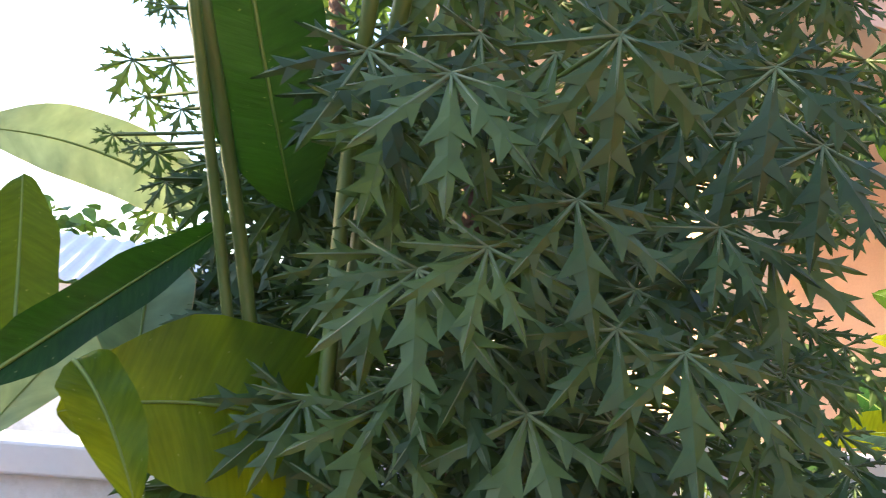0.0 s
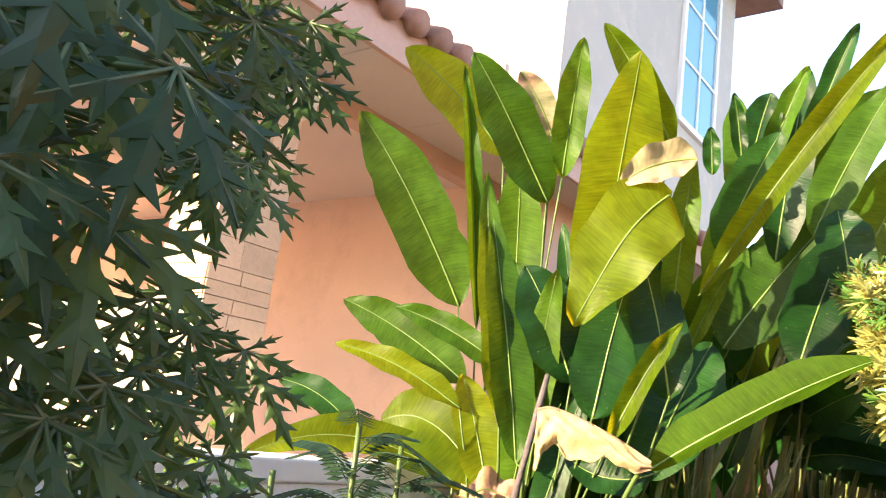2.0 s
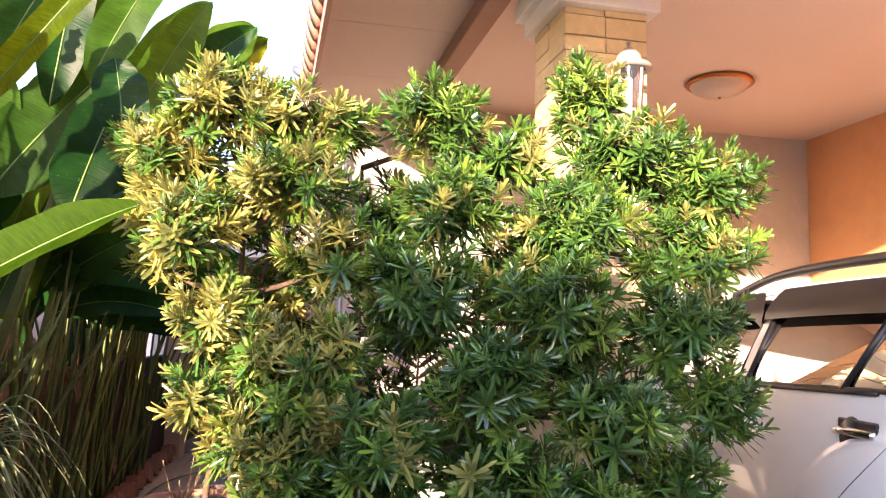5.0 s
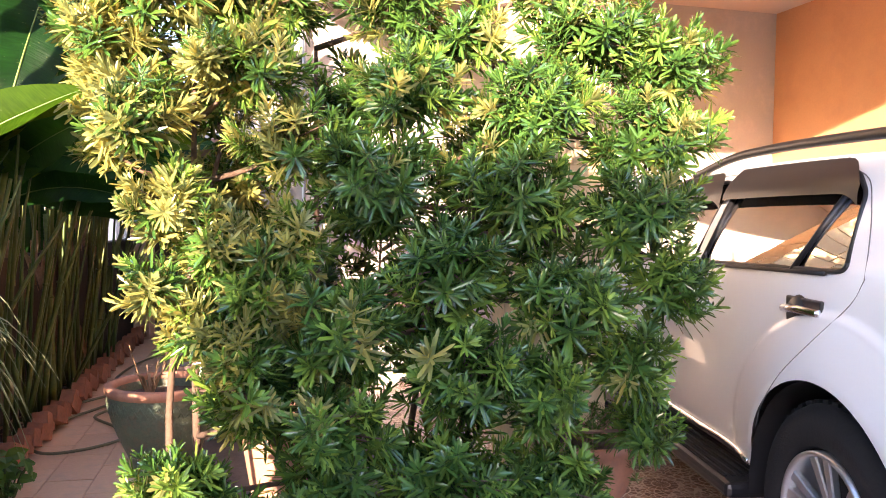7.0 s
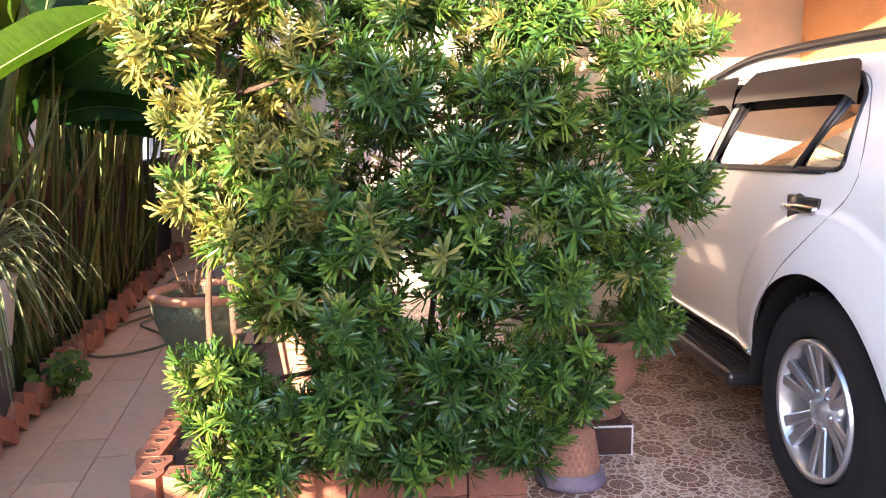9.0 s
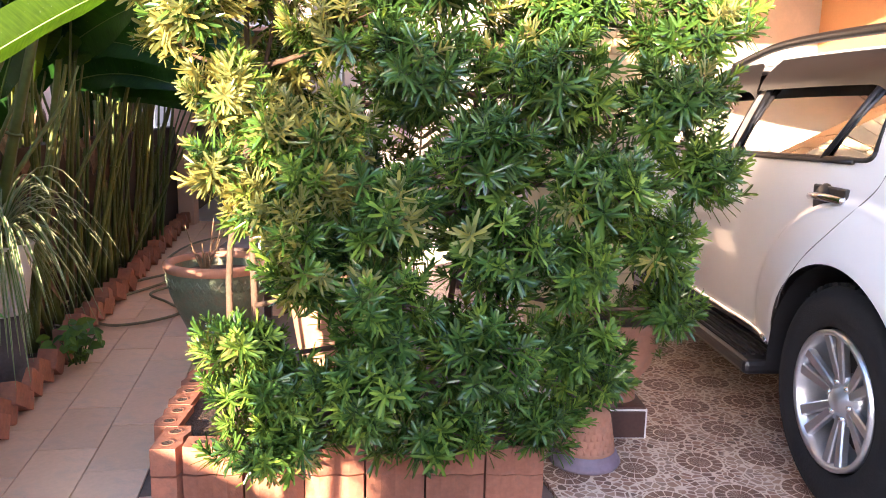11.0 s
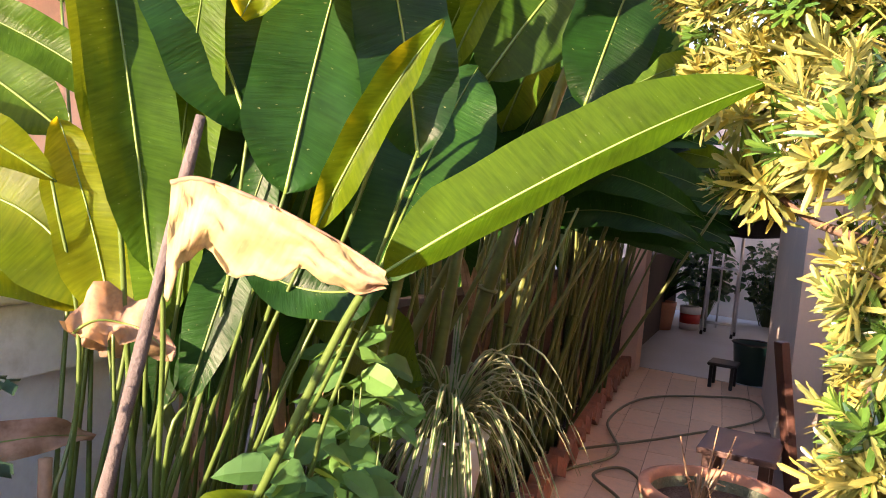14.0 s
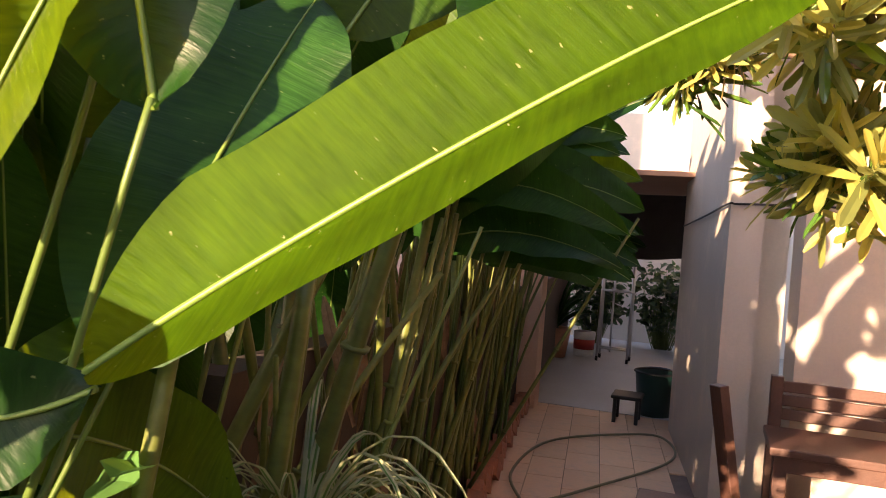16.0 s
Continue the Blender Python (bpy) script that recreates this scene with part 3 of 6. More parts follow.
            for lp, c in zip(f.loops, (a[k][1], b[k][1], b[k + 1][1], a[k + 1][1])):
                lp[uv].uv = c
    r = 0.002 + width * 0.011
    tube(bm, rib, [r * (1 - 0.85 * i / n) for i in range(n + 1)], 6, 1)
    return bm


clump = thing("heliconia_clump", (3.2, 1.6, 0.05), "tall heliconia clump with broad green paddle leaves and canes", "plant")
LEAF_MATS = {"g": M_LEAF, "m": M_LEAFM, "y": M_LEAFY, "d": M_LEAFD, "w": M_DRYLEAF, "b": M_BROWNLEAF}
LEAF_COUNT = [0]


def leaf(base, tip, width, tone="g", sag=0.06, fold=0.22, twist=0.0, foot=None, wave=0.012, torn=False, bow=None, slim=0.0, eye=EYE_SIDE, tip_run=0.38, n=18):
    """One leaf of the clump, with its stalk down to the soil at foot."""
    LEAF_COUNT[0] += 1
    k = LEAF_COUNT[0]
    part("leaf", blade(base, tip, width, sag, fold, twist, bow, wave, torn, seed=k, slim=slim, eye=eye, tip_run=tip_run, n=n), [LEAF_MATS[tone], M_RIB], clump, {"w": "withered cream and brown leaf", "b": "dead brown leaf"}.get(tone, ""))
    if foot:
        b, f = Vector(base), Vector((*foot, 0.03))
        d = (Vector(tip) - b).normalized()
        bm = bmesh.new()
        tube(bm, curve_pts([b + d * 0.01, b.lerp(f, 0.24) - d * 0.06, b.lerp(f, 0.6) - d * 0.03, f], 5), [0.0034 + 0.0045 * i / 15 for i in range(16)], 7)
        part("stalk", bm, M_PETIOLE if tone != "b" else M_CANE, clump)


leaf((3.458, 1.624, 1.848), (3.125, 1.376, 2.627), 0.268, "y", foot=(3.59, 2.10), sag=0.02, fold=0.15)
leaf((3.310, 1.314, 2.186), (3.168, 1.555, 1.714), 0.279, "y", sag=0.12, fold=0.12, wave=0.02)
leaf((3.320, 1.237, 2.302), (3.220, 1.459, 2.203), 0.144, "w", sag=0.1, fold=0.5)
leaf((3.547, 2.205, 1.747), (3.197, 2.167, 2.759), 0.105, "g", foot=(3.47, 2.02), fold=0.9)
leaf((3.531, 2.005, 1.571), (3.400, 1.983, 2.443), 0.209, "g", foot=(3.47, 2.02), sag=0.03, fold=0.25)
leaf((3.601, 2.345, 1.846), (3.191, 2.714, 2.639), 0.286, "g", foot=(3.42, 2.10), sag=0.05, fold=0.2, torn=True)
leaf((3.635, 2.227, 2.534), (3.293, 2.601, 2.974), 0.239, "y", foot=(3.42, 2.10), sag=0.06, fold=0.25)
leaf((3.341, 1.803, 2.196), (2.997, 1.972, 2.681), 0.197, "g", foot=(3.59, 2.10), sag=0.03)
leaf((3.456, 1.876, 2.494), (3.283, 1.959, 2.732), 0.139, "w", foot=(3.59, 2.10), sag=0.1, fold=0.5)
leaf((3.288, 1.722, 2.269), (3.124, 1.595, 2.722), 0.127, "g", foot=(3.59, 2.10), fold=0.5)
leaf((3.350, 1.340, 2.368), (3.089, 1.502, 2.736), 0.120, "y", foot=(3.73, 2.06), fold=0.5)
leaf((3.459, 1.345, 1.774), (3.331, 1.257, 2.327), 0.109, "g", foot=(3.73, 2.06), fold=0.4)
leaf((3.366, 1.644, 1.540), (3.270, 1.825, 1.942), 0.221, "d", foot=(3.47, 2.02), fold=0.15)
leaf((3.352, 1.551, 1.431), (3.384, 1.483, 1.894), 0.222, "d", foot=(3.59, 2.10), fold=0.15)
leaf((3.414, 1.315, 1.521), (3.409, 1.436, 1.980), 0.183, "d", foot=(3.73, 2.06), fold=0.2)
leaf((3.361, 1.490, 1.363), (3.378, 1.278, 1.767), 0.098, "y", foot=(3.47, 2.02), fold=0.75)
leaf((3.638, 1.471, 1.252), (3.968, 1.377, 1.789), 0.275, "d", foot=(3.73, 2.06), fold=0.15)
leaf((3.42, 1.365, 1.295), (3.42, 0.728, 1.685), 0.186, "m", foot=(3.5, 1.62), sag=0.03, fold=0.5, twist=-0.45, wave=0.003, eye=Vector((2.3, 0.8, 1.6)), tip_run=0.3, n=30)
leaf((4.385, 1.470, 1.828), (4.540, 1.034, 2.488), 0.336, "g", sag=0.05, fold=0.15)
leaf((3.670, 1.334, 1.918), (3.634, 0.633, 2.904), 0.127, "y", fold=0.7, sag=0.03)
leaf((3.693, 1.369, 1.719), (3.679, 1.220, 2.025), 0.076, "g", fold=0.7)
leaf((4.911, 1.164, 2.187), (5.026, 0.716, 3.006), 0.247, "g", fold=0.4)
leaf((5.364, 0.857, 2.610), (5.534, 0.504, 3.098), 0.270, "g", fold=0.2)
leaf((5.563, 0.671, 2.685), (5.653, 0.439, 3.064), 0.160, "y", fold=0.5)
leaf((4.574, 1.176, 2.632), (4.651, 0.843, 3.090), 0.180, "g", fold=0.4)
leaf((4.345, 1.152, 2.676), (4.242, 0.932, 3.207), 0.115, "d", fold=0.6)
leaf((4.328, 1.309, 2.631), (4.284, 1.131, 3.067), 0.120, "g", fold=0.6)
leaf((4.298, 1.360, 2.676), (4.296, 1.291, 2.973), 0.158, "d", fold=0.3)
leaf((4.203, 1.374, 2.626), (4.081, 1.384, 2.896), 0.073, "d", fold=0.5)
leaf((4.012, 1.432, 2.502), (3.938, 1.425, 2.686), 0.074, "d", fold=0.4)
leaf((4.366, 1.157, 1.759), (4.474, 0.993, 2.375), 0.262, "d", fold=0.15)
leaf((3.932, 1.357, 2.140), (3.929, 1.143, 2.623), 0.189, "d", fold=0.2)
leaf((4.670, 1.055, 1.912), (4.766, 0.923, 2.484), 0.199, "d", fold=0.3)
leaf((3.440, 1.983, 1.582), (3.258, 2.399, 1.779), 0.121, "g", foot=(3.42, 2.10), fold=0.5, torn=True)
leaf((3.417, 2.134, 1.513), (3.198, 2.636, 1.795), 0.182, "g", foot=(3.42, 2.10), sag=0.05, torn=True)
leaf((3.328, 2.067, 1.412), (3.085, 2.536, 1.602), 0.109, "y", foot=(3.42, 2.10), fold=0.5)
leaf((3.445, 2.019, 1.143), (3.366, 2.490, 1.325), 0.246, "y", foot=(3.42, 2.10), sag=0.22, fold=0.2)
leaf((3.399, 1.960, 1.123), (3.380, 2.122, 1.544), 0.159, "y", foot=(3.47, 2.02), fold=0.2)
leaf((3.512, 2.149, 1.114), (2.921, 2.788, 1.125), 0.159, "y", foot=(2.95, 2.00), sag=0.16, fold=0.4)
leaf((3.434, 2.692, 1.280), (3.270, 3.040, 1.450), 0.139, "d", foot=(3.05, 2.10), sag=0.1)


def collapsed_leaf(ridge, drop, seed):
    """A withered leaf that has folded over its midrib: a rolled ridge, a crumpled cheek that hangs from it and a ragged hem."""
    rnd = random.Random(seed)
    bm = bmesh.new()
    uv = bm.loops.layers.uv.new("UVMap")
    line = curve_pts(ridge, 8)
    toward = Vector((-0.78, -0.62, 0.0)).normalized()
    vs = (-0.55, -0.3, -0.14, -0.05, 0.0, 0.05, 0.12, 0.2, 0.3, 0.42, 0.55, 0.68, 0.8, 0.9, 0.97, 1.02, 1.0)
    rows = []
    for i, p in enumerate(line):
        s = i / (len(line) - 1)
        h = drop * (0.12 + 0.88 * (1 - s) ** 0.75) * (1 + 0.16 * math.sin(s * 15 + 1) + 0.08 * math.sin(s * 37))
        row = []
        for k, v in enumerate(vs):
            out = 0.034 * math.sin(min(1, abs(v) * 1.1) * 2.6) * (0.5 + 0.5 * (1 - s))
            crease = 0.009 * math.sin(s * 11 + v * 8) + 0.006 * math.sin(s * 27 - v * 15 + 2) + 0.0025 * math.sin(s * 70 + v * 23)
            roll = 0.010 * math.cos(min(1.0, abs(v) / 0.12) * math.pi / 2)
            hem = -0.016 if k == len(vs) - 1 else 0.0
            q = p - Vector((0, 0, h * abs(v))) + toward * ((out + crease) * (1 if v > 0 else -0.5) + hem) + Vector((0, 0, roll))
            row.append((bm.verts.new(q), (s * 0.9 + v * 0.1, v)))
        rows.append(row)
    for a, b in zip(rows, rows[1:]):
        for k in range(len(vs) - 1):
            f = bm.faces.new((a[k][0], b[k][0], b[k + 1][0], a[k + 1][0]))
            f.smooth = True
            for lp, c in zip(f.loops, (a[k][1], b[k][1], b[k + 1][1], a[k + 1][1])):
                lp[uv].uv = c
    tube(bm, [p + Vector((0, 0, 0.009)) for p in line], [0.005 - 0.003 * i / len(line) for i in range(len(line))], 6, 1)
    return bm


part("leaf", collapsed_leaf([(3.08, 1.60, 1.425), (3.09, 1.55, 1.434), (3.12, 1.45, 1.405), (3.15, 1.35, 1.362), (3.17, 1.264, 1.318)], 0.145, 3), [M_DRYLEAF, M_BROWNLEAF], clump, "withered cream and brown leaf folded over its rib")
bm = bmesh.new()
tube(bm, curve_pts([(3.17, 1.264, 1.318), (3.2, 1.34, 1.23), (3.3, 1.6, 0.7), (3.4, 1.95, 0.03)], 6), [0.006 + 0.0003 * i for i in range(19)], 7)
part("stalk", bm, M_PETIOLE, clump)
leaf((3.406, 1.347, 1.289), (3.368, 1.650, 1.307), 0.124, "d", sag=-0.16, fold=0.4)
leaf((3.260, 1.926, 1.123), (3.342, 1.776, 1.078), 0.118, "b", sag=0.3, fold=0.5, wave=0.03)
leaf((3.394, 1.780, 1.401), (3.344, 1.830, 1.822), 0.213, "d", foot=(3.40, 2.00), fold=0.15)
leaf((3.758, 1.808, 1.431), (3.987, 1.602, 2.066), 0.210, "g", foot=(3.75, 2.00), fold=0.3)
leaf((3.799, 1.752, 1.060), (4.113, 1.605, 1.842), 0.293, "d", foot=(3.75, 2.00), fold=0.15)
leaf((3.471, 1.688, 1.462), (3.429, 1.732, 1.764), 0.147, "d", foot=(3.45, 2.05), fold=0.3)
leaf((3.510, 1.525, 1.226), (3.938, 1.481, 1.263), 0.084, "g", foot=(3.65, 1.90), sag=0.1, fold=0.3)
leaf((3.719, 1.670, 1.130), (4.094, 1.503, 0.898), 0.224, "g", foot=(4.05, 1.95), sag=0.12, fold=0.15)
leaf((3.780, 1.669, 0.909), (4.110, 1.494, 0.941), 0.138, "g", foot=(4.05, 1.95), sag=0.1, fold=0.2)
leaf((3.142, 1.627, 0.679), (3.271, 1.476, 0.878), 0.164, "y", foot=(3.40, 1.95), sag=0.1, fold=0.15)
leaf((3.170, 2.348, 0.789), (3.510, 2.084, 0.826), 0.106, "b", sag=0.05, fold=0.6, wave=0.03)
leaf((3.445, 2.123, 1.097), (3.520, 1.930, 0.999), 0.158, "b", sag=0.25, fold=0.4, wave=0.035)
leaf((3.714, 1.938, 1.064), (3.773, 1.895, 1.188), 0.106, "g", foot=(3.59, 2.10), sag=0.05)
leaf((3.233, 2.258, 0.464), (3.329, 2.276, 0.670), 0.118, "g", foot=(3.15, 2.15), sag=0.05)

leaf((4.6, 0.963, 2.266), (4.65, 0.688, 2.838), 0.20, "g", fold=0.3)
leaf((5.2, 0.955, 2.481), (5.25, 0.49, 2.98), 0.20, "d", fold=0.3)
leaf((5.6, 0.903, 2.657), (5.65, 0.433, 3.078), 0.17, "g", fold=0.3)
leaf((4.3, 1.1, 2.296), (4.35, 0.81, 2.959), 0.19, "g", fold=0.3)
leaf((4.0, 0.899, 1.999), (4.05, 0.962, 2.333), 0.20, "d", fold=0.3)
leaf((4.4, 1.273, 2.218), (4.45, 1.176, 3.15), 0.20, "d", fold=0.3)
leaf((4.6, 1.494, 2.536), (4.65, 1.561, 3.154), 0.15, "g", fold=0.3)
leaf((5.8, 0.783, 2.566), (5.85, 0.588, 3.016), 0.18, "d", fold=0.3)
FRONT_LEAVES = set(clump.children)
# canes in the row behind, thinner the further they stand
rnd = random.Random(7)
CANE_VARIANTS = []
for v in range(8):
    bm = bmesh.new()
    lean = Vector((rnd.uniform(-0.12, 0.12), rnd.uniform(-0.1, 0.1), 0))
    h = rnd.uniform(1.5, 2.2)
    pts = [Vector((0, 0, -0.02)) + lean * (t * t) + Vector((0, 0, h * t)) for t in steps(0, 1, 7)]
    tube(bm, pts, [0.016 - 0.008 * i / 7 for i in range(8)], 6)
    for z in (2, 4):
        tube(bm, [pts[z], pts[z] + Vector((0, 0, 0.012))], 0.017, 6)
    me = bpy.data.meshes.new("cane")
    bm.to_mesh(me)
    bm.free()
    for brown in (0, 1):
        m2 = me if not brown else me.copy()
        m2.materials.append(M_CANE if brown else M_CANEGREEN)
        CANE_VARIANTS.append(m2)
for i in range(150):
    x = 3.4 + 4.8 * (i / 150) ** 0.9 + rnd.uniform(-0.08, 0.08)
    y = 1.78 + 0.11 * (x - 3.5) + rnd.uniform(-0.1, 0.38)
    ob = new("cane", CANE_VARIANTS[rnd.choice((0, 2, 4, 6, 8, 10, 12, 14)) + (1 if rnd.random() < 0.36 else 0)])
    ob.parent = clump
    ob.matrix_basis = pose(x, y, 0.03, rnd.gauss(0, 8), rnd.gauss(0, 11), rnd.uniform(0, 360)) @ Matrix.Diagonal((*[rnd.choice((0.6, 0.8, 1.1, 1.5, 1.9)) * rnd.uniform(0.85, 1.15)] * 2, rnd.uniform(0.8, 1.1), 1))
# drooping dry sheaths between the canes
for i in range(170):
    x = 3.4 + rnd.uniform(0, 4.4)
    y = 1.78 + 0.12 * (x - 3.5) + rnd.uniform(-0.05, 0.4)
    z = rnd.uniform(0.3, 1.35)
    a = Vector((x, y, z))
    b = a + Vector((rnd.uniform(-0.12, 0.12), rnd.uniform(-0.1, 0.08), -rnd.uniform(0.15, 0.4)))
    part("dry_sheath", blade(a, b, rnd.uniform(0.02, 0.05), rnd.uniform(-0.15, 0.15), 0.3, rnd.uniform(-1, 1), None, 0.006, n=6, seed=i), [M_BROWNLEAF, M_CANE], clump)
# leaves over the canes further back
for i in range(64):
    x = 4.2 + 4.0 * (i / 64) + rnd.uniform(-0.15, 0.15)
    y = 1.75 + 0.1 * (x - 3.5) + rnd.uniform(-0.15, 0.3)
    z = rnd.uniform(1.25, 1.9) + 0.05 * (x - 4)
    a = Vector((x, y, z))
    d = Vector((rnd.uniform(-0.45, 0.35), rnd.uniform(-0.75, 0.3), rnd.uniform(0.15, 1.0))).normalized()
    L = rnd.uniform(0.55, 0.95)
    part("leaf", blade(a, a + d * L, rnd.uniform(0.17, 0.25), rnd.uniform(-0.02, 0.12), rnd.uniform(0.15, 0.5), rnd.uniform(-0.7, 0.7), None, 0.012, rnd.random() < 0.3, n=12, seed=300 + i), [rnd.choice((M_LEAF, M_LEAFD, M_LEAFD, M_LEAF)), M_RIB], clump)
# dark filler leaves added low behind the canes to deepen the shade there
for i in range(40):
    x = 3.9 + 4.6 * (i / 40) + rnd.uniform(-0.1, 0.1)
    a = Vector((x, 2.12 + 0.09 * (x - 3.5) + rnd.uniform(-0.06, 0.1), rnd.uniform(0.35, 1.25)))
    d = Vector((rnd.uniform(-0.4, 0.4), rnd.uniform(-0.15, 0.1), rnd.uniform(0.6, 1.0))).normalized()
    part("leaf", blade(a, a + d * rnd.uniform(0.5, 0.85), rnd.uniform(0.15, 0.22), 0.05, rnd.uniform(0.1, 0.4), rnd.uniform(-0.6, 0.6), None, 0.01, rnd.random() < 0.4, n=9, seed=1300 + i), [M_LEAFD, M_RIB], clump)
# more leaves inside the clump, behind the front ones
for i in range(34):
    a = Vector((rnd.uniform(2.95, 4.1), 0, rnd.uniform(0.75, 1.5)))
    a.y = 1.86 + 0.1 * (a.x - 3.2) + rnd.uniform(-0.12, 0.12)
    d = Vector((rnd.uniform(-0.35, 0.3), rnd.uniform(-0.3, 0.2), 1.0)).normalized()
    part("leaf", blade(a, a + d * rnd.uniform(0.6, 0.95), rnd.uniform(0.11, 0.17), rnd.uniform(-0.04, 0.08), rnd.uniform(0.15, 0.5), rnd.uniform(-0.6, 0.6), None, 0.01, n=14, seed=900 + i), [rnd.choice((M_LEAF, M_LEAFD, M_LEAFD)), M_RIB], clump)
    bm = bmesh.new()
    tube(bm, curve_pts([a + d * 0.01, a - d * 0.15, (a.x * 0.35 + 2.15 + 0.02 * (i % 5), 1.96, 0.03)], 5), [0.0035 + 0.004 * k / 10 for k in range(11)], 6)
    part("stalk", bm, M_PETIOLE, clump)
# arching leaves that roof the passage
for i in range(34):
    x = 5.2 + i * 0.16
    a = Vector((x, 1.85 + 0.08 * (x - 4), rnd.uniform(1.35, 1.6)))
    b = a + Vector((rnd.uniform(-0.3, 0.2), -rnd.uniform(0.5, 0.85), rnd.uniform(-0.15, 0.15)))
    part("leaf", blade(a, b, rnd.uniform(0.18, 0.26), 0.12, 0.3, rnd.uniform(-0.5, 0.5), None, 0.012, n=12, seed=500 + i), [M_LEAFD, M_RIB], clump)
for i in range(16):
    x = 6.0 + i * 0.2
    a = Vector((x, 2.0 + 0.08 * (x - 4), rnd.uniform(1.55, 1.85)))
    b = a + Vector((rnd.uniform(-0.3, 0.2), -rnd.uniform(0.6, 1.0), rnd.uniform(0.1, 0.4)))
    part("leaf", blade(a, b, rnd.uniform(0.2, 0.28), 0.14, 0.3, rnd.uniform(-0.5, 0.5), None, 0.012, n=12, seed=1600 + i), [rnd.choice((M_LEAF, M_LEAFD, M_LEAFD)), M_RIB], clump)
# taller leaves that lean over the path and close the sky above it
for i in range(18):
    x = 4.9 + i * 0.17
    a = Vector((x, 1.8 + 0.08 * (x - 4) + rnd.uniform(-0.1, 0.15), rnd.uniform(1.65, 2.0)))
    b = a + Vector((rnd.uniform(-0.25, 0.3), -rnd.uniform(0.25, 0.75), rnd.uniform(0.3, 0.75)))
    part("leaf", blade(a, b, rnd.uniform(0.17, 0.25), 0.08, 0.3, rnd.uniform(-0.5, 0.5), None, 0.012, n=12, seed=1500 + i), [rnd.choice((M_LEAF, M_LEAFD)), M_RIB], clump)
    bm = bmesh.new()
    tube(bm, curve_pts([a, a.lerp(Vector((x, a.y + 0.1, 0.03)), 0.4), (x, a.y + 0.1, 0.03)], 4), [0.006 + 0.0008 * k for k in range(9)], 6)
    part("stalk", bm, M_PETIOLE, clump)
settle(clump)
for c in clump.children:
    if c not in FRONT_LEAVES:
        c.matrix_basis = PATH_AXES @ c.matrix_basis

# ---- lobed-leaf tree (dark, in its own shade) ----
def lobed_leaf_mesh(seed, size):
    """A palmate leaf of seven toothed lobes that hang from its centre."""
    rnd = random.Random(seed)
    bm = bmesh.new()
    angles = (-128, -82, -40, 0, 40, 82, 128)
    lens = (0.5, 0.78, 0.95, 1.1, 0.95, 0.78, 0.5)
    for k, (a, L) in enumerate(zip(angles, lens)):
        a = radians(a + rnd.uniform(-7, 7))
        L *= size * rnd.uniform(0.9, 1.1)
        d, s = Vector((math.sin(a), -math.cos(a), 0)), Vector((math.cos(a), math.sin(a), 0))
        droop = -rnd.uniform(0.03, 0.16)
        prof = ((0.0, 0.014), (0.2, 0.04), (0.33, 0.06), (0.44, 0.185), (0.47, 0.075), (0.60, 0.062), (0.70, 0.16), (0.73, 0.05), (0.86, 0.036), (1.0, 0.0))
        mids, lefts, rights = [], [], []
        for t, w in prof:
            z = droop * size * t * t
            c = d * (L * t) + Vector((0, 0, z + 0.006))
            mids.append(bm.verts.new(c))
            fw = d * (0.10 * L if w > 0.15 else 0.0)
            j = rnd.uniform(0.85, 1.15)
            lefts.append(bm.verts.new(c + fw - s * (w * L * j) - Vector((0, 0, 0.02 * size + w * 0.05 * size))))
            rights.append(bm.verts.new(c + fw + s * (w * L * j) - Vector((0, 0, 0.02 * size + w * 0.05 * size))))
        for i in range(len(prof) - 1):
            for a4 in ((mids[i], mids[i + 1], lefts[i + 1], lefts[i]), (rights[i], rights[i + 1], mids[i + 1], mids[i])):
                try:
                    bm.faces.new(a4)
                except ValueError:
                    pass
        tube(bm, [(0, 0, 0.006), d * (L * 0.9) + Vector((0, 0, droop * size * 0.81 + 0.007))], [0.0022, 0.0006], 4, 1)
    bmesh.ops.remove_doubles(bm, verts=bm.verts, dist=0.0001)
    me = bpy.data.meshes.new("lobed_leaf")
    bm.to_mesh(me)
    bm.free()
    me.materials.append(M_PAPAYA)
    me.materials.append(M_LOBERIB)
    return me


M_LOBERIB = surface("pale_leaf_rib", (0.10, 0.15, 0.06), 0.5, 8, 40, 0.15, 0.1)
shrub = thing("lobed_leaf_tree", (1.15, 1.3, 0.0), "dense dark green tree with large toothed hand-shaped leaves", "tree")
bm = bmesh.new()
for x, y, tx, ty, h in ((1.0, 1.3, 0.95, 1.15, 2.1), (1.15, 1.4, 1.2, 1.3, 2.2), (1.15, 1.55, 1.0, 1.7, 2.3), (0.95, 1.45, 0.75, 1.35, 2.0)):
    tube(bm, curve_pts([(x, y, -0.03), (x + 0.03, y - 0.02, 0.7), (tx, ty, h)], 6), [0.03 - 0.018 * i / 12 for i in range(13)], 8)
part("trunk", bm, M_BARK, shrub)
LOBED = [lobed_leaf_mesh(i, s) for i, s in enumerate((0.105, 0.12, 0.13, 0.12))]
rnd = random.Random(21)


def lobed(place, toward, variant, scale=1.0, name="leaf"):
    """One hanging leaf whose face turns to a point, with its stalk."""
    p = Vector(place)
    z = (Vector(toward) - p).normalized()
    z = (z + Vector((rnd.uniform(-0.35, 0.35), rnd.uniform(-0.35, 0.35), rnd.uniform(0.15, 0.6)))).normalized()
    y = (Vector((rnd.uniform(-0.35, 0.35), 0, 1)) - z * z.z).normalized()
    x = y.cross(z).normalized()
    y = z.cross(x)
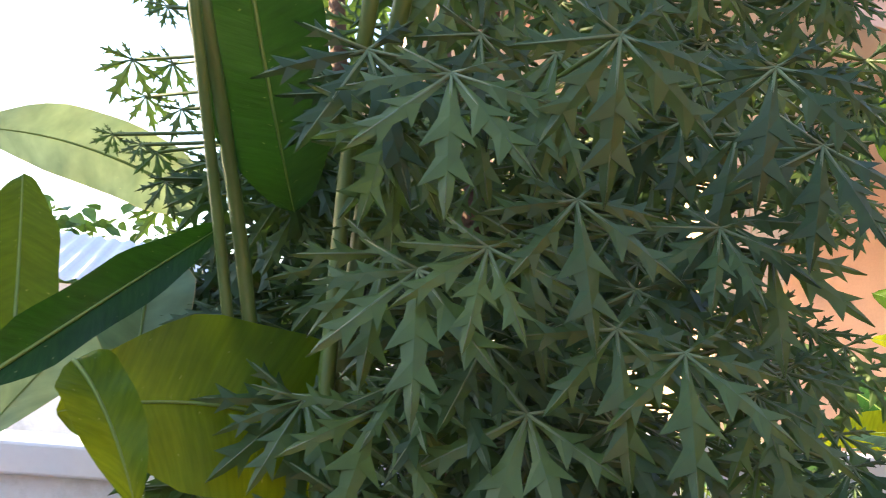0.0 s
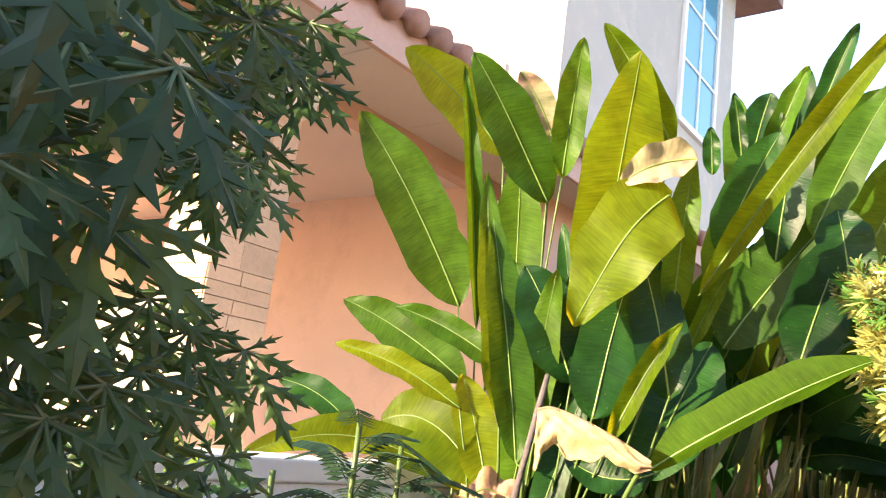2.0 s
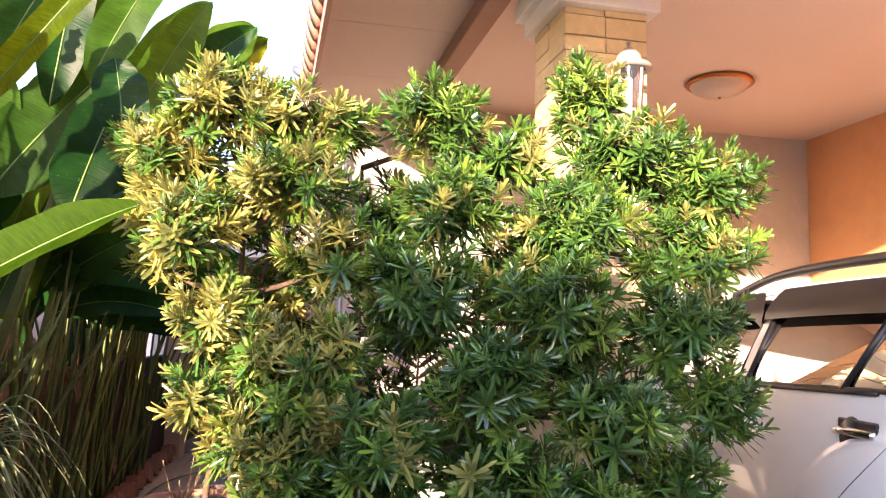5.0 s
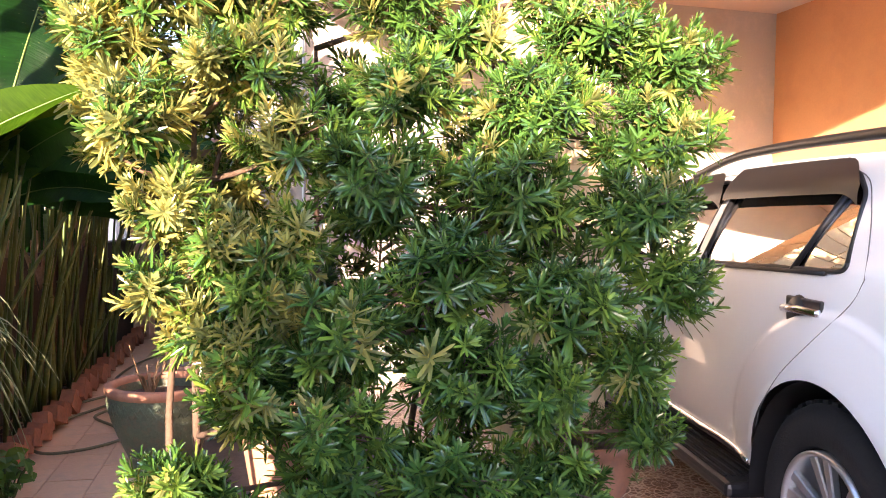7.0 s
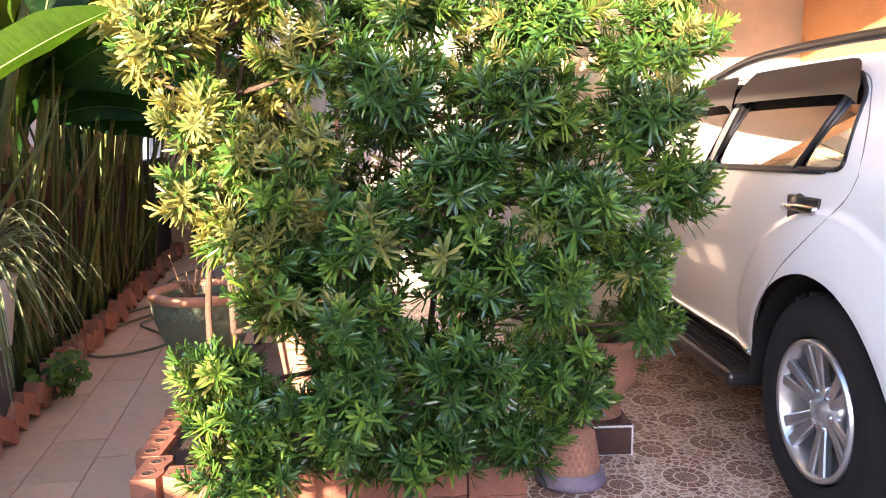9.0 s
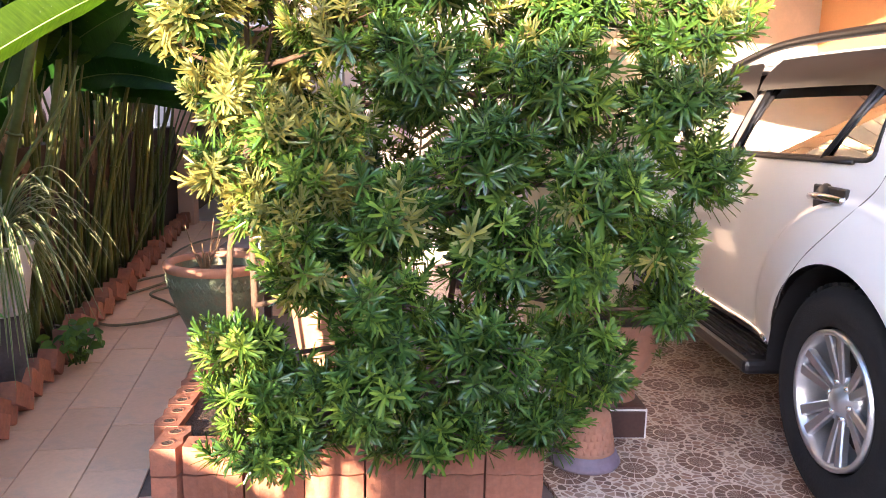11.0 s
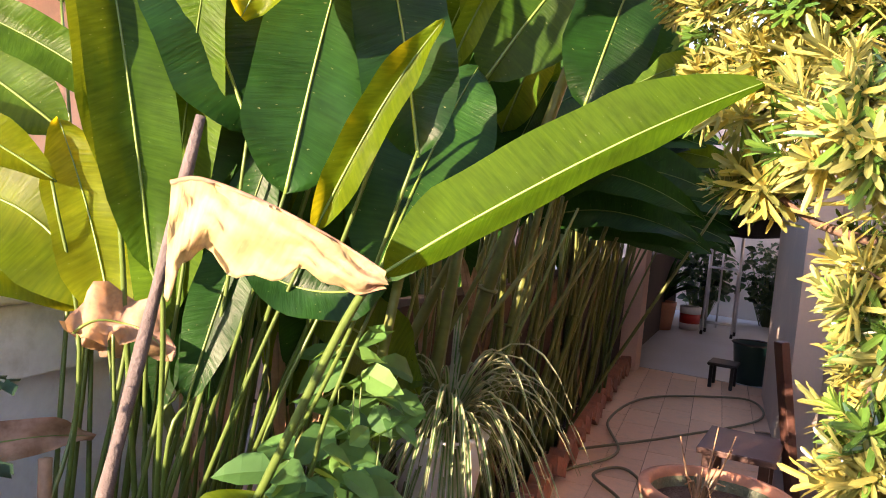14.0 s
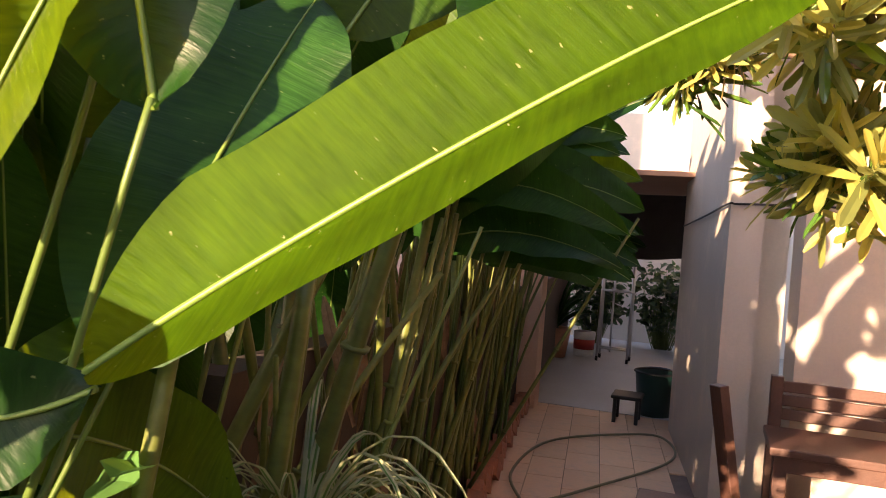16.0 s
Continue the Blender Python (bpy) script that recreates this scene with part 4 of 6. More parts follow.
    m = Matrix((x, y, z)).transposed().to_4x4()
    m.translation = p
    ob = new(name, LOBED[variant])
    ob.parent = shrub
    ob.matrix_basis = m @ Matrix.Scale(scale, 4)
    return ob


STALKS = bmesh.new()


def lobed_with_stalk(p, v, k=1.0):
    lobed(p, (0.75, 0.15, 1.5), v, k)
    q = Vector(p)
    root = Vector((1.08 + 0.3 * (q.x - 1.08), 1.35, q.z + 0.02))
    tube(STALKS, [q, q.lerp(root, 0.5) + Vector((0, 0, 0.04)), root], 0.0028, 5)


lobed_with_stalk((0.83, 0.885, 1.39), 2)
lobed_with_stalk((0.83, 0.855, 1.565), 2)
lobed_with_stalk((0.94, 0.76, 1.595), 3)
lobed_with_stalk((0.955, 0.84, 1.47), 1)
lobed_with_stalk((0.88, 0.85, 1.415), 0)
lobed_with_stalk((1.0, 0.83, 1.36), 1)
lobed_with_stalk((1.06, 0.81, 1.345), 1)
lobed_with_stalk((0.95, 0.88, 1.275), 2)
lobed_with_stalk((1.13, 0.80, 1.625), 1)
lobed_with_stalk((1.235, 0.915, 1.475), 3)
lobed_with_stalk((1.235, 0.85, 1.58), 2)
lobed_with_stalk((1.14, 0.88, 1.48), 0)
for i in range(560):
    x = 0.62 + rnd.random() * 1.05
    depth = rnd.random()
    y = 0.93 + depth * depth * 0.48
    x += (y - 0.9) * 0.12
    z = 0.6 + 1.8 * rnd.random()
    # the crown thins towards its right edge and narrows downwards
    if math.degrees(math.atan2(y - 0.486, x - 0.955)) < (50 if z > 1.75 else 55) + 3 * math.sin(z * 9) or x < (0.66 if z < 1.5 else 0.76) + 0.04 * math.sin(z * 11) or (x < 0.76 and y < 1.14) or (x > 1.22 and rnd.random() < 0.5):
        continue
    lobed_with_stalk((x, y, z), rnd.randrange(4), rnd.uniform(0.75, 1.15))
# the shaded side towards the street
for i in range(120):
    x, y, z = rnd.uniform(0.95, 1.3), rnd.uniform(1.12, 1.4), rnd.uniform(0.75, 1.75)
    if math.degrees(math.atan2(y - 0.486, x - 0.955)) > 57:
        lobed_with_stalk((x, y, z), rnd.randrange(4), rnd.uniform(0.75, 1.1))
# small sparse leaves along the edge of the crown
for i in range(66):
    a, r = radians(rnd.uniform(45, 55)), rnd.uniform(0.62, 1.0)
    lobed_with_stalk((0.955 + r * math.cos(a), 0.486 + r * math.sin(a), rnd.uniform(1.0, 2.0)), rnd.randrange(4), rnd.uniform(0.45, 0.85))
for i in range(110):
    lobed_with_stalk((rnd.uniform(0.64, 0.88), rnd.uniform(1.2, 1.42), rnd.uniform(1.0, 1.62)), rnd.randrange(4), rnd.uniform(0.6, 0.95))
for i in range(26):
    lobed_with_stalk((rnd.uniform(0.5, 0.74), rnd.uniform(1.22, 1.5), rnd.uniform(1.5, 2.05)), rnd.randrange(4), rnd.uniform(0.3, 0.6))
part("stalk_work", STALKS, M_PETIOLE, shrub, kind="stuff")
settle(shrub)

# ---- banana plant beside it ----
banana = thing("banana_plant", (0.55, 1.35, 0.0), "young banana plant with large pale green leaves and thin stalks", "plant")
BANANA = [0]


def banana_leaf(base, tip, width, mat, sag=0.08, fold=0.25, twist=0.0):
    BANANA[0] += 1
    part("leaf", blade(base, tip, width, sag, fold, twist, seed=700 + BANANA[0], wave=0.004, eye=Vector((0.65, 0.25, 1.35))), [mat, M_RIB], banana)


banana_leaf((0.631, 1.059, 1.755), (0.741, 1.149, 1.472), 0.149, M_LEAFD, sag=-0.03, fold=0.2)
banana_leaf((0.645, 1.453, 1.503), (0.289, 1.494, 1.571), 0.113, M_BANANA, sag=0.08, fold=0.2)
banana_leaf((0.463, 1.199, 1.258), (0.419, 1.281, 1.481), 0.084, M_LEAF, sag=0.05, fold=0.1)
banana_leaf((0.459, 1.043, 1.238), (0.663, 1.158, 1.443), 0.065, M_LEAFD, sag=0.0, fold=0.5)
banana_leaf((0.629, 1.314, 1.395), (0.448, 1.187, 1.172), 0.099, M_BANANA, sag=0.1, fold=0.3)
banana_leaf((0.585, 1.261, 1.413), (0.593, 1.213, 1.24), 0.112, M_BANANA, sag=0.0, fold=0.3)
banana_leaf((0.866, 1.102, 1.193), (0.537, 1.055, 1.223), 0.193, M_LEAF, sag=0.1, fold=0.15)
banana_leaf((0.549, 1.01, 1.275), (0.625, 0.951, 1.161), 0.062, M_LEAF, sag=0.1, fold=0.5)
bm = bmesh.new()
tube(bm, curve_pts([(0.583, 1.029, 1.699), (0.67, 1.114, 1.386), (0.751, 1.073, 1.058)], 6), 0.0065)
tube(bm, curve_pts([(0.592, 1.051, 1.699), (0.683, 1.129, 1.428), (0.777, 1.089, 1.053)], 6), 0.0085)
tube(bm, curve_pts([(0.766, 0.962, 1.706), (0.779, 1.038, 1.49), (0.797, 1.018, 1.075)], 6), 0.009)
tube(bm, curve_pts([(0.803, 0.97, 1.721), (0.806, 1.052, 1.498), (0.808, 1.036, 1.07)], 6), 0.0105)
tube(bm, curve_pts([(0.791, 1.103, 1.262), (0.79, 1.098, 1.2), (0.794, 1.075, 1.087)], 6), 0.006)
tube(bm, curve_pts([(0.798, 1.103, 1.352), (0.796, 1.1, 1.225), (0.803, 1.073, 1.087)], 6), 0.008)
tube(bm, [(0.55, 1.35, -0.03), (0.56, 1.3, 0.5), (0.62, 1.2, 0.9)], [0.05, 0.045, 0.03], 10)
part("stalks", bm, M_PETIOLE, banana)
settle(banana)

# ---- podocarpus hedge shrub ----
def sprig_arrays(seed, size):
    """Vertices and faces of one leafy shoot: a spray of blunt narrow leaves, creased along the middle, up a short twig."""
    rnd = random.Random(seed)
    vs, fs = [], []
    n = 24 if seed % 2 else 30
    reach = size * (0.7 if seed % 2 else 1.7)
    for k in range(n):
        t = (k + 0.5) / n
        a = k * 2.399 + rnd.uniform(-0.3, 0.3)
        L = size * rnd.uniform(0.8, 1.15) * (0.6 + 0.4 * math.sin(math.pi * min(1, t * 1.1 + 0.2)))
        w = size * rnd.uniform(0.055, 0.072)
        open_ = radians(78 - 58 * t ** 1.3 + rnd.uniform(-13, 13))
        d = Vector((math.sin(open_) * math.cos(a), math.sin(open_) * math.sin(a), math.cos(open_)))
        s = d.cross(Vector((0, 0, 1))).normalized()
        up = s.cross(d)
        root = Vector((0, 0, reach * (t - 0.75)))
        curl = rnd.uniform(-0.16, 0.06)
        b = len(vs)
        for q, ww in ((0.0, 0.3), (0.28, 0.95), (0.86, 1.0), (1.0, 0.3)):
            c = root + d * (L * q) + up * (curl * L * q * q)
            vs += [c - s * (w * ww) + up * (w * ww * 0.35), c, c + s * (w * ww) + up * (w * ww * 0.35)]
        fs += [(b + 3 * i + j, b + 3 * i + j + 1, b + 3 * i + j + 4, b + 3 * i + j + 3) for i in range(3) for j in range(2)]
    return np.array([tuple(v) for v in vs]), fs


SPRIGS = [sprig_arrays(i, 0.068) for i in range(8)]


def foliage(name, places, mat, parent, label=""):
    """Joins shoots at (place, direction, scale, variant) into one mesh."""
    V, Fc, off = [], [], 0
    for p, d, k, v in places:
        z = Vector(d).normalized()
        x = z.orthogonal().normalized()
        m = np.array((x, z.cross(x), z)).T
        vs, fs = SPRIGS[v]
        V.append(vs @ m.T * k + np.array(p))
        Fc += [tuple(i + off for i in f) for f in fs]
        off += len(vs)
    me = bpy.data.meshes.new(name)
    me.from_pydata(np.concatenate(V).tolist(), [], Fc)
    me.update()
    me.materials.append(mat)
    ob = new(name, me)
    ob.parent = parent
    return tagged(ob, label, kind="stuff")


def podocarpus(label, trunks, blobs, seed, place):
    """A clipped podocarpus: bare stems, limbs, and layered clumps of leafy shoots."""
    rnd = random.Random(seed)
    tree = thing("podocarpus_shrub", place, label, "shrub", "podocarpus shrubs in the brick bed")
    tops = []
    for tr in trunks:
        pts = curve_pts(tr, 6)
        bm = bmesh.new()
        tube(bm, pts, [0.016 - 0.009 * i / (len(pts) - 1) for i in range(len(pts))], 9)
        part("trunk", bm, M_BARK, tree)
        tops += pts
    limbs = bmesh.new()
    old, fresh, gold = [], [], []
    for (cx, cy, cz), (rx, ry, rz), n in blobs:
        c = Vector((cx, cy - (0.07 if cy > 0.3 and 0.7 < cz < 1.5 else 0.0), cz))
        near = min(tops, key=lambda q: (q - c - Vector((0, 0, -0.1))).length)
        tube(limbs, curve_pts([near, near.lerp(c, 0.6) - Vector((0, 0, 0.03)), c], 3), [0.011, 0.01, 0.009, 0.008, 0.007, 0.006, 0.005], 6)
        for i in range(int(n * 1.9)):
            d = Vector((rnd.gauss(0, 1), rnd.gauss(0, 1), rnd.gauss(0.15, 0.9))).normalized()
            r = rnd.random() ** 0.45
            p = c + Vector((d.x * rx, d.y * ry * 0.9, d.z * rz * 1.25)) * r
            out = (Vector((d.x, d.y, d.z * 0.6 + 0.45)) + Vector((rnd.uniform(-0.4, 0.4), rnd.uniform(-0.4, 0.4), rnd.uniform(-0.3, 0.4)))).normalized()
            # the left and upper shoots take the yellow that stands for sunlight
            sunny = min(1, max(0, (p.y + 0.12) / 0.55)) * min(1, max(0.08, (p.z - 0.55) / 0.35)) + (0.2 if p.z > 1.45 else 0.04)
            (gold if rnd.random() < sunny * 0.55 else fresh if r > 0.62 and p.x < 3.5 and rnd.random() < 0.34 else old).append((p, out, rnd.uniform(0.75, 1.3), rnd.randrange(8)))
            if i % 3 == 0:
                tube(limbs, [c, p - out * 0.02], [0.004, 0.002], 4)
    part("branching", limbs, M_BARK, tree, kind="stuff")
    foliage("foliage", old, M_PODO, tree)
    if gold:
        foliage("yellow_foliage", gold, M_PODOGOLD, tree, "leaves coloured yellow-green as if sunlit")
    if fresh:
        foliage("fresh_foliage", fresh, M_PODONEW, tree, "bright green fresh shoots")
    settle(tree)
    return tree


podocarpus("leafy podocarpus shrub with upright tan stems in the brick bed",
           [[(3.62, 0.42, 0.1), (3.64, 0.44, 0.9), (3.60, 0.44, 2.0)], [(3.72, 0.5, 0.1), (3.74, 0.52, 0.8), (3.68, 0.35, 1.6)]],
           [((3.45, 0.52, 2.0), (0.22, 0.26, 0.10), 44), ((3.5, 0.66, 1.84), (0.16, 0.18, 0.09), 26), ((3.5, 0.22, 1.98), (0.2, 0.24, 0.1), 40), ((3.4, 0.30, 1.78), (0.22, 0.26, 0.09), 40),
            ((3.35, 0.58, 1.62), (0.18, 0.17, 0.1), 30), ((3.4, 0.15, 1.56), (0.2, 0.22, 0.1), 34), ((3.35, 0.56, 1.36), (0.16, 0.14, 0.09), 24), ((3.3, 0.60, 1.13), (0.1, 0.1, 0.07), 10),
            ((3.32, 0.46, 1.05), (0.16, 0.14, 0.12), 30), ((3.35, 0.16, 1.25), (0.18, 0.16, 0.1), 22), ((3.36, 0.42, 1.25), (0.15, 0.14, 0.09), 20),
            ((3.36, 0.22, 0.78), (0.18, 0.17, 0.12), 34), ((3.4, 0.05, 0.9), (0.18, 0.18, 0.12), 34),
            ((3.85, 0.4, 1.75), (0.18, 0.22, 0.14), 34), ((3.85, 0.3, 1.45), (0.18, 0.22, 0.14), 34), ((3.8, 0.45, 1.15), (0.15, 0.14, 0.14), 24),
            ((3.62, 0.72, 1.72), (0.12, 0.12, 0.08), 12), ((4.05, 0.84, 2.02), (0.15, 0.14, 0.1), 22), ((4.1, 0.8, 1.8), (0.14, 0.14, 0.1), 18), ((3.66, 0.7, 1.54), (0.1, 0.1, 0.07), 9), ((3.26, 0.37, 0.97), (0.12, 0.12, 0.09), 20), ((3.29, 0.31, 1.11), (0.13, 0.13, 0.1), 24), ((3.23, 0.29, 0.85), (0.13, 0.12, 0.09), 22)], 3, (3.65, 0.45, 0.1))
podocarpus("wide podocarpus shrub with dark green layered foliage in the brick bed",
           [[(3.75, 0.0, 0.1), (3.76, 0.03, 0.8), (3.70, 0.05, 1.9)], [(3.78, -0.45, 0.1), (3.8, -0.5, 0.9), (3.72, -0.62, 2.1)], [(3.7, -0.2, 0.1), (3.66, -0.3, 0.7), (3.55, -0.35, 1.5)]],
           [((3.5, -0.18, 2.02), (0.2, 0.2, 0.12), 36), ((3.5, -0.42, 1.92), (0.16, 0.16, 0.1), 24), ((3.5, -0.72, 2.14), (0.16, 0.15, 0.14), 34), ((3.45, -0.85, 1.95), (0.22, 0.24, 0.12), 44),
            ((3.42, -1.12, 1.86), (0.2, 0.22, 0.12), 40), ((3.35, -0.62, 1.70), (0.22, 0.25, 0.13), 52), ((3.38, -1.05, 1.62), (0.22, 0.26, 0.13), 52), ((3.35, -0.2, 1.72), (0.2, 0.24, 0.11), 42),
            ((3.3, -0.1, 1.45), (0.2, 0.22, 0.12), 40), ((3.28, -0.5, 1.42), (0.22, 0.24, 0.13), 48), ((3.3, -0.95, 1.36), (0.2, 0.24, 0.13), 46), ((3.28, -1.08, 1.12), (0.14, 0.16, 0.1), 24), ((3.3, -0.92, 0.88), (0.16, 0.16, 0.12), 30), ((3.3, -0.98, 0.64), (0.12, 0.13, 0.09), 16),
            ((3.25, -0.3, 1.18), (0.2, 0.22, 0.13), 44), ((3.25, -0.68, 1.1), (0.22, 0.24, 0.14), 52), ((3.22, 0.02, 1.0), (0.18, 0.2, 0.13), 38), ((3.22, -0.35, 0.88), (0.22, 0.24, 0.14), 54),
            ((3.2, -0.6, 0.82), (0.18, 0.16, 0.12), 36), ((3.2, 0.05, 0.72), (0.2, 0.22, 0.14), 46),
            ((3.85, -0.1, 1.75), (0.18, 0.22, 0.15), 36), ((3.85, -0.15, 1.4), (0.18, 0.24, 0.15), 36), ((3.9, -0.6, 1.55), (0.18, 0.24, 0.15), 36), ((3.85, -0.55, 1.2), (0.18, 0.24, 0.15), 36), ((3.85, 0.0, 1.05), (0.16, 0.2, 0.14), 30), ((3.9, -0.85, 1.3), (0.16, 0.2, 0.14), 26), ((3.85, -0.4, 0.9), (0.18, 0.24, 0.15), 32)], 5, (3.75, -0.1, 0.1))
podocarpus("low spreading podocarpus shrub with fresh tips over the brick edging",
           [[(3.6, 0.2, 0.1), (3.5, 0.15, 0.4), (3.4, 0.1, 0.7)], [(3.6, -0.3, 0.1), (3.5, -0.35, 0.4), (3.4, -0.4, 0.7)]],
           [((3.3, 0.48, 0.58), (0.16, 0.15, 0.07), 24), ((3.28, 0.40, 0.42), (0.18, 0.22, 0.12), 42), ((3.22, 0.1, 0.45), (0.2, 0.24, 0.14), 52), ((3.22, -0.3, 0.55), (0.2, 0.26, 0.15), 60),
            ((3.24, -0.62, 0.5), (0.18, 0.2, 0.13), 40), ((3.3, -0.74, 0.40), (0.12, 0.12, 0.07), 15), ((3.22, -0.15, 0.28), (0.16, 0.3, 0.09), 44), ((3.22, 0.35, 0.27), (0.14, 0.26, 0.08), 34),
            ((3.24, -0.5, 0.28), (0.14, 0.18, 0.09), 28), ((3.42, -0.84, 0.34), (0.12, 0.1, 0.06), 10)], 9, (3.6, 0.0, 0.1))


# ---- white car in the carport ----
M_CARWHITE = surface("white_car_paint", (0.8, 0.81, 0.82), 0.32, 1.2, 200, 0.03, 0.02, 0.001, coat=0.8)
M_CARGLASS = glass_mat("dark_car_glass", (0.012, 0.010, 0.009), 0.0, 1.25)
M_CARDARK = surface("black_car_plastic", (0.018, 0.018, 0.02), 0.35, 6, 80, 0.2, 0.15)
M_TYRE = surface("tyre_rubber", (0.008, 0.008, 0.009), 0.9, 9, 90, 0.3, 0.4)
M_ALLOY = surface("silver_alloy", (0.62, 0.63, 0.65), 0.3, 9, 120, 0.08, 0.05, metal=0.85)
M_CHROME = plain("chrome", (0.75, 0.75, 0.76), 0.08, 1.0)
M_SEAM = plain("dark_panel_gap", (0.16, 0.16, 0.16), 0.8)
M_LAMPRED = plain("red_lamp_glass", (0.35, 0.02, 0.02), 0.15)
M_SEAT = surface("tan_seat_cloth", (0.30, 0.24, 0.18), 0.9, 5, 80, 0.15, 0.2)
REAR, FRONT, SIDE, MID = 2.3, 6.86, -1.47, -2.39
AXLES = (3.24, 5.98)
WHEEL_Z, ARCH = 0.385, 0.455


def car_low(x):
    z = 0.43
    for a in AXLES:
        if abs(x - a) < ARCH:
            z = max(z, WHEEL_Z + math.sqrt(ARCH ** 2 - (x - a) ** 2))
    return z


def car_belt(x):
    b = 1.17 - 0.028 * (x - 3.1)
    return b if x < 5.7 else b - 0.10 * (x - 5.7) ** 1.5


def car_side(x, z):
    """Depth of the flank: belly, waist and flared wheel arches, rounded towards both ends."""
    y = SIDE - 0.05 * ((z - 0.82) / 0.4) ** 2
    for a in AXLES:
        r = math.hypot(x - a, z - WHEEL_Z)
        if r < 0.75:
            y += 0.012 * max(0, min(1, (0.675 - r) / 0.025)) + 0.03 * max(0, min(1, (0.64 - r) / 0.16))
    y -= 0.25 * max(0, (2.65 - x) / 0.35) ** 2.2 * 0.6
    y -= 0.5 * max(0, (x - 6.35) / 0.5) ** 2
    return y


def car_roof(x):
    if x < 2.55:
        return 1.20 + (1.53 - 1.20) * max(0, (x - REAR) / 0.25) ** 0.6
    if x < 4.9:
        return 1.53 + 0.04 * math.sin((x - 2.55) / 2.35 * 2.6)
    return max(1.10, 1.55 - 0.55 * (x - 4.9))


def car_glass_side(x, z):
    return car_side(x, car_belt(x)) - 0.17 * max(0.0, (z - car_belt(x)) / 0.36) ** 1.25


def rounded_outline(corners, radius):
    """A closed outline through corners, each of them rounded."""
    out = []
    n = len(corners)
    for i in range(n):
        a, c, b = (Vector(corners[k % n]) for k in (i - 1, i, i + 1))
        p, q = c + (a - c).normalized() * min(radius, (a - c).length * 0.45), c + (b - c).normalized() * min(radius, (b - c).length * 0.45)
        out += [tuple(p * (1 - t) ** 2 + c * (2 * t * (1 - t)) + q * t * t) for t in steps(0, 1, 6)]
    return out


CAR_WINDOWS = [rounded_outline(q, 0.07) for q in (((2.52, 0.1), (2.92, 0.06), (3.0, 0.74), (2.66, 0.7)), ((3.22, 0.04), (4.24, 0.04), (4.26, 0.86), (3.42, 0.86), (3.30, 0.66)), ((4.33, 0.04), (5.3, 0.04), (4.72, 0.86), (4.33, 0.86)))]
car = thing("white_car", (4.6, MID, 0.0), "white sport utility car with dark glass parked in the carport", "car")
xs = sorted(set([round(v, 3) for v in steps(REAR, FRONT, 190)] + [round(a + ARCH * math.cos(t), 3) for a in AXLES for t in steps(0, math.pi, 18)]))
for sgn, nm in ((1, "side_panel"), (-1, "side_panel")):
    bm = bmesh.new()
    mirror = lambda p: Vector((p[0], p[1] if sgn > 0 else 2 * MID - p[1], p[2]))
    sheet(bm, lambda x, v: mirror((x, car_side(x, car_low(x) + (car_belt(x) - car_low(x)) * v), car_low(x) + (car_belt(x) - car_low(x)) * v)), xs, steps(0, 1, 44))
    part(nm, bm, M_CARWHITE, car)
    # pillars and cant rail round the windows
    bm = bmesh.new()
    gx = steps(REAR + 0.12, 5.7, 330)

    def is_glass(x, v):
        for q in CAR_WINDOWS:
            inside = False
            for (xa, va), (xb, vb) in zip(q, q[1:] + q[:1]):
                if (va > v) != (vb > v) and x < xa + (v - va) * (xb - xa) / (vb - va):
                    inside = not inside
            if inside:
                return True
        return False

    gp = lambda x, v: mirror((x, car_glass_side(x, car_belt(x) + (car_roof(x) - car_belt(x)) * v), car_belt(x) + (car_roof(x) - car_belt(x)) * v))
    vs = steps(0, 1, 60)
    grid = [[bm.verts.new(gp(x, v)) for v in vs] for x in gx]
    glass = bmesh.new()
    ggrid = [[glass.verts.new(gp(x, v) + Vector((0, -0.008 * sgn, 0))) for v in vs] for x in gx]
    for i in range(len(gx) - 1):
        for k in range(len(vs) - 1):
            x, v = (gx[i] + gx[i + 1]) / 2, (vs[k] + vs[k + 1]) / 2
            src = ggrid if is_glass(x, v) else grid
            f = (glass if src is ggrid else bm).faces.new((src[i][k], src[i + 1][k], src[i + 1][k + 1], src[i][k + 1]))
            f.smooth = True
    for b in (bm, glass):
        bmesh.ops.delete(b, geom=[v for v in b.verts if not v.link_faces], context="VERTS")
    part("window_surround", bm, M_CARWHITE, car)
    part("side_window", glass, M_CARGLASS, car, "dark tinted glass")
    for q in CAR_WINDOWS:
        bm = bmesh.new()
        tube(bm, [gp(x, v) + Vector((0, 0.001 * sgn, 0)) for x, v in q + q[:1]], 0.009, 6)
        part("window_seal", bm, M_CARDARK, car, "black rubber window seal")
bm = bmesh.new()
rx = steps(REAR + 0.12, 5.75, 50)
sheet(bm, lambda x, v: (x, car_glass_side(x, car_roof(x)) + (2 * MID - 2 * car_glass_side(x, car_roof(x))) * v, car_roof(x) + 0.05 * math.sin(math.pi * v)), [x for x in rx if x <= 4.95], steps(0, 1, 12))
part("roof", bm, M_CARWHITE, car)
bm = bmesh.new()
sheet(bm, lambda x, v: (x, car_glass_side(x, car_roof(x)) + (2 * MID - 2 * car_glass_side(x, car_roof(x))) * v, car_roof(x) + 0.04 * math.sin(math.pi * v)), steps(4.95, 5.75, 10), steps(0, 1, 12))
part("windscreen", bm, M_CARGLASS, car)
bm = bmesh.new()
